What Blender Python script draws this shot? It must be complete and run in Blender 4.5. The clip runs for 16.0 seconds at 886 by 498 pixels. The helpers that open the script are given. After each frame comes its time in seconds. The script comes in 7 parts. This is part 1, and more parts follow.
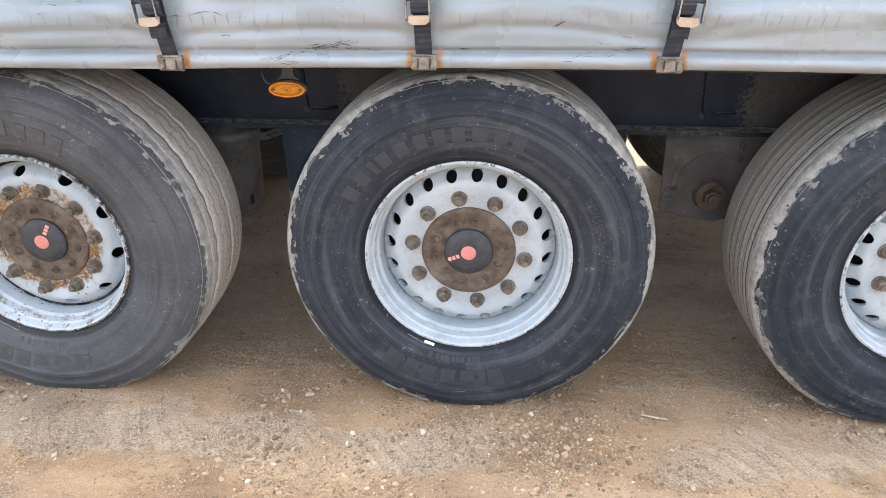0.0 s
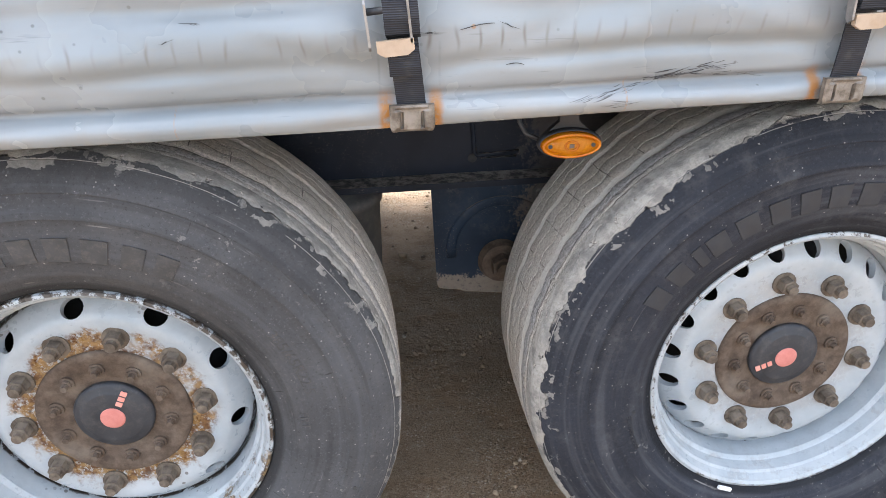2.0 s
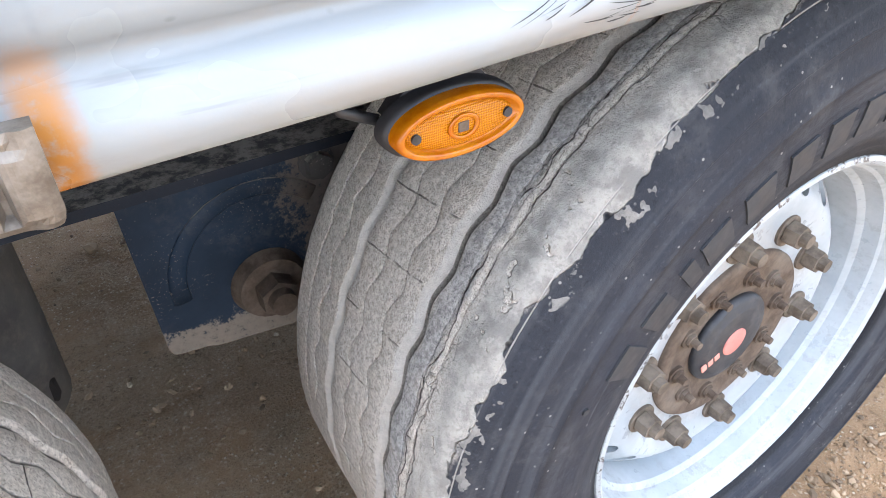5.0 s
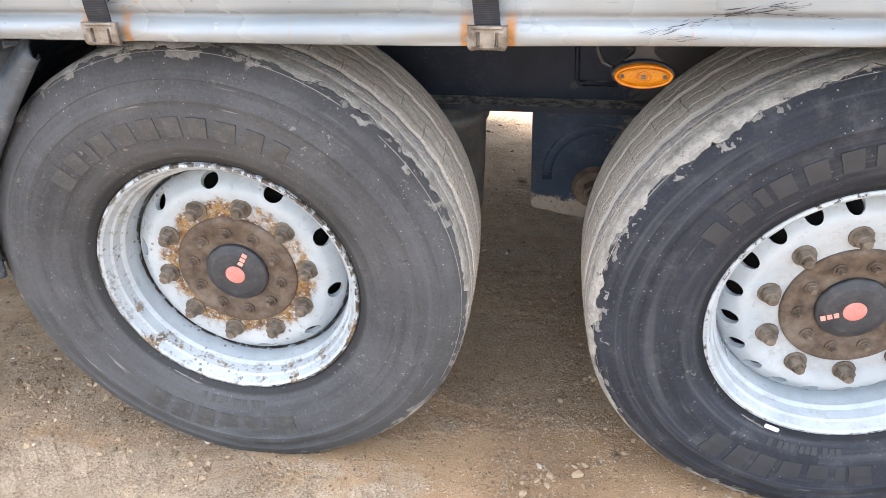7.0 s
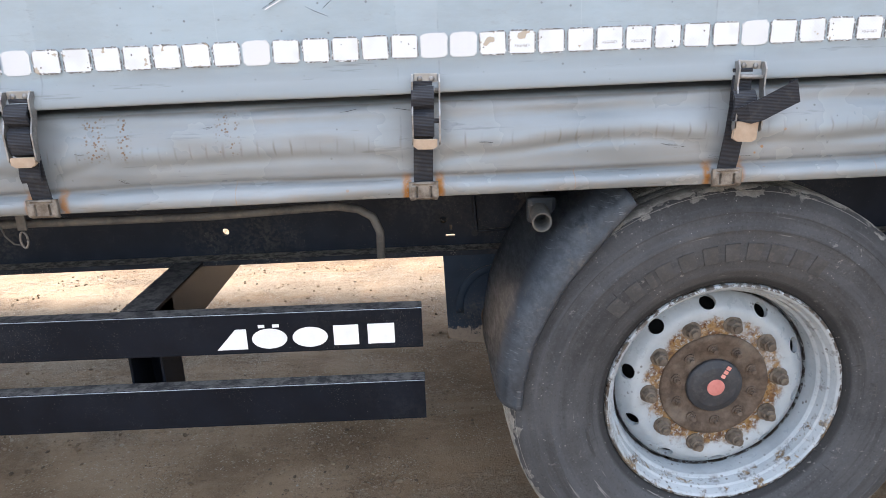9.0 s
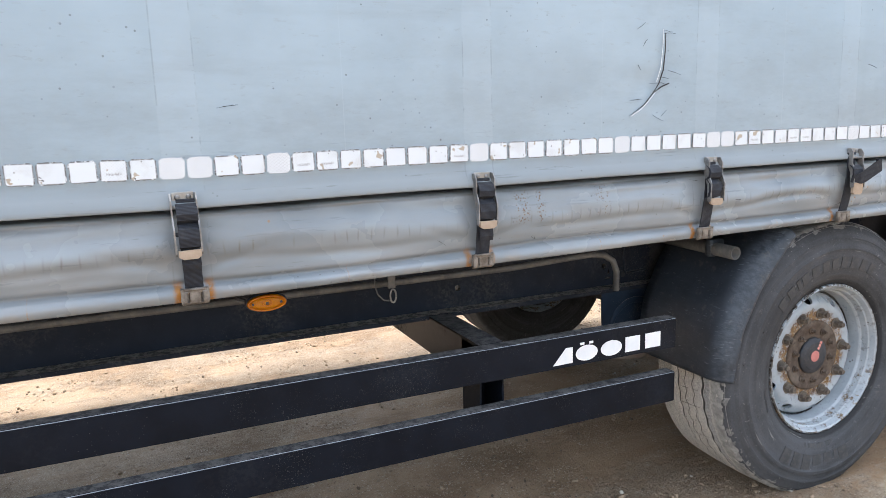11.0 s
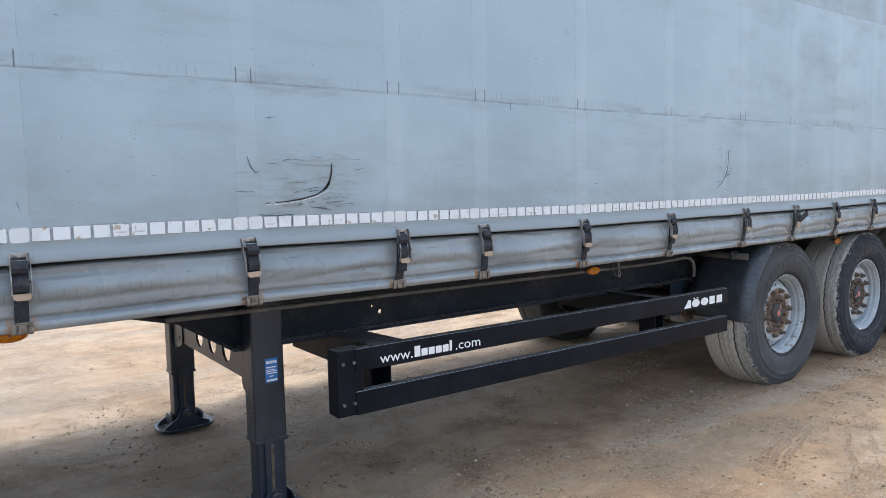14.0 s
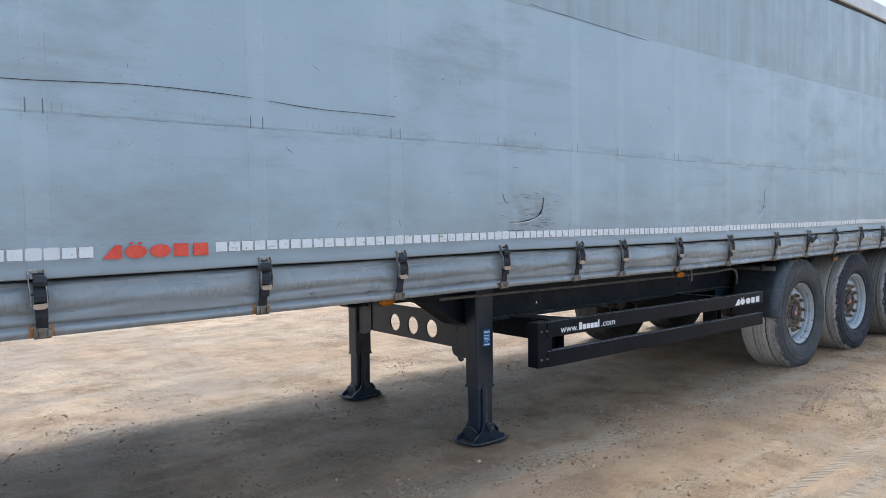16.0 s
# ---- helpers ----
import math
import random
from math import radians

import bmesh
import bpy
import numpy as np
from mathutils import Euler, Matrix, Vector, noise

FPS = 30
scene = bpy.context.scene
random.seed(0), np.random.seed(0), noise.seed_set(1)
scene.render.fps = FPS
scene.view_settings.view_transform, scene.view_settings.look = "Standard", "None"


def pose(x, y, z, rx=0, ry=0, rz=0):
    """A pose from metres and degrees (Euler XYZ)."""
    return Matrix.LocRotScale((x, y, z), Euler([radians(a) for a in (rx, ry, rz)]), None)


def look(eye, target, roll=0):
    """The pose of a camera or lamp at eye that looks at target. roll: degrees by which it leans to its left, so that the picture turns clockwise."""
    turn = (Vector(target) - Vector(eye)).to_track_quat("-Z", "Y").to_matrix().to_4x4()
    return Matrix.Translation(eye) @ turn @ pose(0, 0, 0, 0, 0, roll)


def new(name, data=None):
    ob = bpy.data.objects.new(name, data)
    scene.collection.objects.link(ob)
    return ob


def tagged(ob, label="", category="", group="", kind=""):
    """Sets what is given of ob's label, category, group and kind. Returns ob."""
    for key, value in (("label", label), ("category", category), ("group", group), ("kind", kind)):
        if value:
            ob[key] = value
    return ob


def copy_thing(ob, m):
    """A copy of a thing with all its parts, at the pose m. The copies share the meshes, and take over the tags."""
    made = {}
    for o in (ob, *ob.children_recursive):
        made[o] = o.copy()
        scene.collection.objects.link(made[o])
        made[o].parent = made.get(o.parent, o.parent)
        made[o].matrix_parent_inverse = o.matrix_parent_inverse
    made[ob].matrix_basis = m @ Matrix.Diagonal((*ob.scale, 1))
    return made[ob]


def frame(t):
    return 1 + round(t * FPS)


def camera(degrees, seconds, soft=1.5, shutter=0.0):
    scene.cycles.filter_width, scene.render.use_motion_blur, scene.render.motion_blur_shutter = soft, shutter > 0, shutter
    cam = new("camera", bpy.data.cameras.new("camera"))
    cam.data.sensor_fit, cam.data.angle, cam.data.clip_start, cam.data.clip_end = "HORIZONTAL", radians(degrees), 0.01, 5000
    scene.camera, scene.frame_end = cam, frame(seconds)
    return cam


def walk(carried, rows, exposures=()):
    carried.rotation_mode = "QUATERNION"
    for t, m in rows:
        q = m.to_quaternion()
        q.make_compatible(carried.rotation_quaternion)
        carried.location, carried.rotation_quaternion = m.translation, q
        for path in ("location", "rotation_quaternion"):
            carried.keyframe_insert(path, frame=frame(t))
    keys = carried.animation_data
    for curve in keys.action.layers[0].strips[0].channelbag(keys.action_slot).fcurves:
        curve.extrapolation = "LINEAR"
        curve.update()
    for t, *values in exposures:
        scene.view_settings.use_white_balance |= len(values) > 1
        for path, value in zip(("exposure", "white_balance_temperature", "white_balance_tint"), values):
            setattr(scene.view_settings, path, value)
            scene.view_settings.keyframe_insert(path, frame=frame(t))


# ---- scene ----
cam = camera(65.4, 16.0, soft=0.5)
EXPOSURES = [(0, 2.32, 6350, 10), (1.5, 2.2, 6350, 10), (2, 2.26, 6300, 10), (2.5, 2.26, 6300, 10), (3, 2.55, 6200, 10), (3.5, 2.95, 6100, 10), (4, 3.34, 6000, 10), (4.5, 3.6, 6000, 10), (4.7, 3.6, 6000, 10), (5.0, 2.9, 6150, 10), (5.4, 2.5, 6250, 10), (5.9, 2.35, 6350, 10), (6.8, 2.7, 6500, 10), (7.5, 2.5, 6450, 10), (8, 2.24, 6250, 10), (8.5, 1.98, 6150, 10), (10, 1.80, 6150, 9), (12.5, 1.46, 5900, 8), (14.5, 1.12, 5600, 6), (16, 0.96, 5450, 5)]
PATH = [
    (0, (1.365, -1.717, 1.415), (1.237, 0.076, 0.538), -0.1),
    (0.5, (1.134, -1.691, 1.377), (0.998, 0.106, 0.51), -0.3),
    (1, (0.887, -1.462, 1.354), (0.775, 0.334, 0.481), -0.6),
    (1.5, (0.68, -1.205, 1.333), (0.641, 0.593, 0.459), -0.9),
    (2, (0.511, -0.963, 1.341), (0.693, 0.819, 0.453), -1.3),
    (2.2, (0.456, -0.819, 1.309), (0.789, 0.928, 0.394), -0.5),
    (2.5, (0.495, -0.614, 1.231), (0.95, 1.113, 0.331), -1.4),
    (3, (0.548, -0.319, 1.147), (1.184, 1.351, 0.248), -1.5),
    (3.5, (0.542, -0.173, 1.083), (1.373, 1.396, 0.163), -1.3),
    (4, (0.562, -0.112, 1.07), (1.448, 1.308, -0.025), -1.8),
    (4.5, (0.607, -0.135, 1.083), (1.481, 1.212, -0.109), -2.0),
    (4.7, (0.594, -0.175, 1.125), (1.502, 1.149, -0.068), -1.0),
    (6.8, (0.718, -1.033, 1.356), (0.494, 0.64, 0.283), -1.2),
    (7, (0.648, -1.109, 1.369), (0.406, 0.572, 0.313), -1.1),
    (7.5, (0.427, -1.277, 1.376), (0.169, 0.465, 0.427), -1.6),
    (8, (0.061, -1.268, 1.374), (-0.161, 0.565, 0.606), -2.0),
    (8.5, (-0.371, -1.345, 1.355), (-0.472, 0.555, 0.736), -2.1),
    (9, (-0.714, -1.446, 1.371), (-0.67, 0.469, 0.795), -2.1),
    (9.5, (-1.177, -1.452, 1.358), (-1.002, 0.458, 0.794), -2.0),
    (10, (-1.608, -1.538, 1.375), (-1.319, 0.37, 0.851), -2.3),
    (10.2, (-1.742, -1.583, 1.406), (-1.368, 0.32, 0.919), -2.2),
    (12.3, (-3.466, -1.82, 1.433), (-2.274, -0.227, 1.223), -2.0),
    (12.5, (-3.635, -1.892, 1.436), (-2.455, -0.289, 1.235), -2.0),
    (13, (-4.072, -2.143, 1.468), (-2.894, -0.538, 1.281), -2.0),
    (13.5, (-4.535, -2.32, 1.448), (-3.354, -0.714, 1.282), -1.6),
    (14, (-4.992, -2.53, 1.462), (-3.819, -0.919, 1.297), -1.3),
    (14.5, (-5.371, -2.728, 1.484), (-4.211, -1.106, 1.328), -1.0),
    (15, (-5.839, -2.779, 1.496), (-4.673, -1.16, 1.372), -1.0),
    (15.5, (-6.361, -2.907, 1.485), (-5.15, -1.318, 1.392), -1.0),
    (16, (-6.865, -2.922, 1.446), (-5.605, -1.371, 1.367), -0.9),
]
walk(cam, [(t, look(eye, target, roll)) for t, eye, target, roll in PATH], EXPOSURES)

# ---- world and light ----
world = bpy.data.worlds.new("sky")
scene.world = world
world.use_nodes = True
wn = world.node_tree
sky = wn.nodes.new("ShaderNodeTexSky")
sky.sky_type = "NISHITA"
sky.sun_disc = False
SUN_ELEVATION, SUN_AZIMUTH = radians(80), radians(-20)
sky.sun_elevation, sky.sun_rotation = SUN_ELEVATION, SUN_AZIMUTH
sky.dust_density, sky.air_density = 3.0, 1.2
pale = wn.nodes.new("ShaderNodeHueSaturation")
pale.inputs["Saturation"].default_value = 0.45
wn.links.new(sky.outputs[0], pale.inputs["Color"])
wn.links.new(pale.outputs[0], wn.nodes["Background"].inputs[0])
wn.nodes["Background"].inputs[1].default_value = 0.15
sun = new("sun", bpy.data.lights.new("sun", "SUN"))
sun.data.energy, sun.data.angle, sun.data.color = 2.0, radians(24), (1.0, 0.95, 0.88)
sun_way = Vector((math.sin(SUN_AZIMUTH) * math.cos(SUN_ELEVATION), math.cos(SUN_AZIMUTH) * math.cos(SUN_ELEVATION), math.sin(SUN_ELEVATION)))
sun.matrix_world = look(sun_way * 30, (0, 0, 0))


# ---- material helpers ----
class Nodes:
    """A small builder for procedural node materials."""

    def __init__(self, name, rough=0.6, metal=0.0):
        self.m = bpy.data.materials.new(name)
        self.m.use_nodes = True
        self.t = self.m.node_tree
        self.b = self.t.nodes["Principled BSDF"]
        self.b.inputs["Roughness"].default_value = rough
        self.b.inputs["Metallic"].default_value = metal
        self.tc = self.t.nodes.new("ShaderNodeTexCoord")
        self.obj, self.uv = self.tc.outputs["Object"], self.tc.outputs["UV"]

    def put(self, sock, v):
        if isinstance(v, bpy.types.NodeSocket):
            self.t.links.new(v, sock)
        elif isinstance(v, (tuple, list)) and len(v) == 3 and sock.type == "RGBA":
            sock.default_value = (*v, 1)
        else:
            sock.default_value = v

    def noise(self, scale, detail=4, rough=0.55, at=None, stretch=None, w=0.0):
        n = self.t.nodes.new("ShaderNodeTexNoise")
        n.inputs["Scale"].default_value, n.inputs["Detail"].default_value, n.inputs["Roughness"].default_value = scale, detail, rough
        at = at or self.obj
        if stretch or w:
            mp = self.t.nodes.new("ShaderNodeMapping")
            mp.inputs["Scale"].default_value = stretch or (1, 1, 1)
            mp.inputs["Location"].default_value = (w, w * 1.7, w * 0.6)
            self.t.links.new(at, mp.inputs[0])
            at = mp.outputs[0]
        self.t.links.new(at, n.inputs["Vector"])
        return n.outputs[0]

    def cells(self, scale, feature="F1", out="Distance", at=None, stretch=None):
        n = self.t.nodes.new("ShaderNodeTexVoronoi")
        n.feature = feature
        n.inputs["Scale"].default_value = scale
        at = at or self.obj
        if stretch:
            mp = self.t.nodes.new("ShaderNodeMapping")
            mp.inputs["Scale"].default_value = stretch
            self.t.links.new(at, mp.inputs[0])
            at = mp.outputs[0]
        self.t.links.new(at, n.inputs["Vector"])
        return n.outputs[out]

    def math(self, op, a, b=0.0, c=0.0, clamp=False):
        n = self.t.nodes.new("ShaderNodeMath")
        n.operation, n.use_clamp = op, clamp
        self.put(n.inputs[0], a), self.put(n.inputs[1], b), self.put(n.inputs[2], c)
        return n.outputs[0]

    def step(self, v, lo, hi, a=0.0, b=1.0):
        n = self.t.nodes.new("ShaderNodeMapRange")
        n.interpolation_type = "SMOOTHSTEP"
        for k, x in enumerate((v, lo, hi, a, b)):
            self.put(n.inputs[k], x)
        return n.outputs[0]

    def band(self, v, lo, hi, soft):
        return self.math("MULTIPLY", self.step(v, lo - soft, lo + soft), self.step(v, hi - soft, hi + soft, 1.0, 0.0))

    def mix(self, f, a, b, kind="MIX"):
        n = self.t.nodes.new("ShaderNodeMix")
        n.data_type, n.blend_type = "RGBA", kind
        self.put(n.inputs["Factor"], f), self.put(n.inputs["A"], a), self.put(n.inputs["B"], b)
        for s in n.inputs:
            if s.type == "RGBA" and s.name in "AB":
                self.put(s, a if s.name == "A" else b)
        self.put(n.inputs[0], f)
        return [o for o in n.outputs if o.type == "RGBA"][0]

    def xyz(self, v=None):
        n = self.t.nodes.new("ShaderNodeSeparateXYZ")
        self.t.links.new(v or self.obj, n.inputs[0])
        return n.outputs

    def random(self):
        return self.t.nodes.new("ShaderNodeObjectInfo").outputs["Random"]

    def bump(self, height, strength=0.3, distance=0.01, then=None):
        n = self.t.nodes.new("ShaderNodeBump")
        n.inputs["Strength"].default_value, n.inputs["Distance"].default_value = strength, distance
        self.t.links.new(height, n.inputs["Height"])
        if then:
            self.t.links.new(then, n.inputs["Normal"])
        return n.outputs[0]

    def done(self, color=None, rough=None, normal=None, metal=None):
        for key, v in (("Base Color", color), ("Roughness", rough), ("Normal", normal), ("Metallic", metal)):
            if v is not None:
                self.put(self.b.inputs[key], v)
        return self.m


def dirt_material():
    n = Nodes("packed_dirt", 0.9)
    big, mid, fine, grit = n.noise(0.35, 5, 0.6), n.noise(2.2, 6, 0.65), n.noise(20, 6, 0.75), n.noise(170, 4, 0.8)
    along = n.noise(1.4, 6, 0.65, stretch=(0.18, 2.6, 1), w=3.1)
    patch = n.math("ADD", n.noise(1.3, 5, 0.65, stretch=(0.5, 1.3, 1), w=6.0), n.math("MULTIPLY", n.math("SUBTRACT", n.noise(9, 4, 0.7), 0.5), 0.35))
    rough = n.step(patch, 0.47, 0.60)
    c = n.mix(n.step(big, 0.38, 0.62), (0.325, 0.203, 0.110), (0.415, 0.283, 0.170))
    c = n.mix(n.step(mid, 0.42, 0.66), c, (0.22, 0.138, 0.075))
    c = n.mix(n.math("MULTIPLY", n.step(along, 0.52, 0.68), 0.4), c, (0.47, 0.36, 0.25))
    c = n.mix(n.math("MULTIPLY", n.step(along, 0.46, 0.32), 0.5), c, (0.19, 0.12, 0.065))
    # tyre tracks: long bands, with lug prints in the paler ones
    x, y, z = n.xyz()
    way = n.math("ADD", y, n.math("ADD", n.math("MULTIPLY", x, 0.06), n.math("MULTIPLY", n.math("SUBTRACT", n.noise(0.9, 4, 0.6), 0.5), 0.5)))
    track = n.noise(1.0, 3, 0.55, stretch=(0.12, 6.0, 1), w=1.3)
    out = n.step(y, -0.75, -1.1)
    ragged = n.math("MULTIPLY", n.math("SUBTRACT", n.noise(2.4, 6, 0.72, stretch=(0.6, 1.5, 1)), 0.5), 0.55)
    bow = n.math("MULTIPLY", n.math("SINE", n.math("ADD", n.math("MULTIPLY", x, 1.1), 0.5)), 0.05)
    lane = n.math("ADD", n.math("ADD", y, bow), ragged)
    # a pale crusted lane by the wheels, a smooth brown one beside it
    crust = n.math("MULTIPLY", n.band(lane, -0.20, 0.02, 0.025), n.step(n.noise(0.9, 4, 0.6, w=7.7), 0.36, 0.50))
    brown = n.band(lane, -0.62, -0.30, 0.05)
    pale = n.math("MAXIMUM", n.math("MULTIPLY", n.step(track, 0.55, 0.62), out), crust)
    dark = n.math("MAXIMUM", n.math("MULTIPLY", n.step(track, 0.45, 0.38), out), n.math("MULTIPLY", brown, 0.35))
    lug = n.math("SINE", n.math("ADD", n.math("MULTIPLY", x, 92.0), n.math("ADD", n.math("MULTIPLY", way, 70.0), n.math("MULTIPLY", mid, 3.5))))
    lug = n.math("MULTIPLY", n.math("MULTIPLY", n.step(lug, -0.1, 0.6), n.math("SUBTRACT", pale, n.math("MULTIPLY", crust, 0.7))) , n.step(n.noise(2.6, 4, 0.7, w=2.0), 0.38, 0.50))
    c = n.mix(n.math("MULTIPLY", pale, 0.55), c, (0.41, 0.335, 0.25))
    c = n.mix(n.math("MULTIPLY", dark, 0.75), c, (0.175, 0.108, 0.06))
    c = n.mix(n.math("MULTIPLY", lug, 0.8), c, (0.165, 0.108, 0.066))
    # a few narrow ruts that cross the yard at a slant
    shake = n.math("MULTIPLY", n.math("SUBTRACT", n.noise(3, 4, 0.6, w=5.5), 0.5), 0.10)
    rut = 0.0
    for ax, ay, off in ((0.464, -0.885, -0.271), (0.464, -0.885, -0.40), (0.284, -0.959, -0.163), (0.284, -0.959, -0.215), (0.284, -0.959, -0.27), (0.60, -0.80, -0.75)):
        d = n.math("ABSOLUTE", n.math("ADD", n.math("ADD", n.math("MULTIPLY", x, ax), n.math("MULTIPLY", y, ay)), n.math("ADD", shake, off)))
        rut = n.math("MAXIMUM", n.step(d, 0.022, 0.008), rut)
    rut = n.math("MULTIPLY", n.math("MULTIPLY", rut, n.step(y, -0.34, -0.46)), n.math("MULTIPLY", n.step(n.noise(1.7, 5, 0.7, w=9.1), 0.44, 0.56), n.step(x, -2.4, -1.9)))
    c = n.mix(n.math("MULTIPLY", rut, 0.6), c, (0.20, 0.125, 0.075))
    c = n.mix(n.math("MULTIPLY", rough, 0.28), c, (0.43, 0.34, 0.25))
    gain = n.math("MULTIPLY", n.math("MAXIMUM", n.step(rough, 0.0, 1.0, 0.18, 0.70), n.math("MULTIPLY", crust, 0.9)), n.step(y, -0.2, -0.7, 1.0, 0.7))
    c = n.mix(n.math("MULTIPLY", n.step(fine, 0.5, 0.66), n.math("MULTIPLY", gain, 0.5)), c, (0.50, 0.405, 0.305))
    c = n.mix(n.math("MULTIPLY", n.step(fine, 0.46, 0.32), n.math("MULTIPLY", gain, 0.7)), c, (0.12, 0.078, 0.045))
    c = n.mix(n.math("MULTIPLY", n.step(grit, 0.52, 0.64), n.math("MULTIPLY", gain, 0.7)), c, (0.58, 0.49, 0.38))
    c = n.mix(n.math("MULTIPLY", n.step(grit, 0.47, 0.36), n.math("MULTIPLY", gain, 0.75)), c, (0.075, 0.05, 0.03))
    # ground darker towards the front of the trailer, in patches
    front_dark = n.math("MULTIPLY", n.step(n.math("ADD", x, n.math("MULTIPLY", mid, 1.6)), -2.4, -4.4), n.step(n.noise(0.8, 5, 0.65, w=2.2), 0.36, 0.60))
    c = n.mix(n.math("MULTIPLY", front_dark, 0.55), c, (0.21, 0.165, 0.125))
    clod = n.math("MULTIPLY", n.step(n.noise(62, 4, 0.7, w=5.0), 0.57, 0.60), n.step(n.noise(3.4, 5, 0.7, w=1.5), 0.46, 0.58))
    c = n.mix(n.math("MULTIPLY", clod, 0.6), c, (0.135, 0.088, 0.052))
    crumb = n.math("MULTIPLY", n.step(n.noise(95, 3, 0.65, w=9.0), 0.60, 0.63), n.step(n.noise(2.7, 5, 0.7, w=6.5), 0.44, 0.56))
    c = n.mix(n.math("MULTIPLY", crumb, 0.65), c, (0.56, 0.475, 0.37))
    sand = n.noise(430, 3, 0.7)
    c = n.mix(n.math("MULTIPLY", n.step(sand, 0.56, 0.68), 0.35), c, (0.60, 0.51, 0.40))
    c = n.mix(n.math("MULTIPLY", n.step(sand, 0.44, 0.32), 0.45), c, (0.09, 0.062, 0.038))
    dots = n.math("MULTIPLY", n.step(n.cells(85), 0.30, 0.18), n.step(n.noise(7, 4, 0.7, w=4.0), 0.48, 0.6))
    c = n.mix(n.math("MULTIPLY", dots, 0.6), c, (0.66, 0.585, 0.475))
    # small pits, their shade painted dark as well as dented in
    pits = n.math("MULTIPLY", n.step(n.cells(48, stretch=(1.1, 0.9, 1)), 0.24, 0.12), n.step(n.noise(6, 4, 0.7, w=8.0), 0.5, 0.62))
    c = n.mix(n.math("MULTIPLY", pits, 0.35), c, (0.08, 0.052, 0.03))
    h = n.math("MULTIPLY", n.math("ADD", n.math("MULTIPLY", fine, 0.8), n.math("MULTIPLY", grit, 0.5)), n.step(rough, 0.0, 1.0, 0.45, 1.0))
    h = n.math("ADD", h, n.math("ADD", n.math("MULTIPLY", dots, 0.35), n.math("MULTIPLY", n.math("SUBTRACT", crumb, clod), 0.3)))
    h = n.math("SUBTRACT", h, n.math("MULTIPLY", n.math("MAXIMUM", lug, rut), 0.5))
    h = n.math("SUBTRACT", h, n.math("MULTIPLY", pits, 0.35))
    warm = n.t.nodes.new("ShaderNodeHueSaturation")
    warm.inputs["Saturation"].default_value = 1.02
    n.t.links.new(c, warm.inputs["Color"])
    return n.done(warm.outputs[0], n.step(mid, 0.35, 0.7, 0.7, 0.95), n.bump(h, 1.0, 0.022))


def stone_material():
    n = Nodes("gravel_stone", 0.85)
    r = n.t.nodes.new("ShaderNodeNewGeometry").outputs["Random Per Island"]
    c = n.mix(n.step(r, 0.0, 1.0), (0.17, 0.108, 0.062), (0.45, 0.335, 0.225))
    c = n.mix(n.step(r, 0.965, 0.985), c, (0.62, 0.56, 0.47))
    c = n.mix(n.step(r, 0.16, 0.10), c, (0.13, 0.092, 0.06))
    c = n.mix(n.math("MULTIPLY", n.noise(60, 4), 0.5), c, (0.2, 0.15, 0.1))
    return n.done(c, 0.85, n.bump(n.noise(120, 4), 0.4, 0.003))


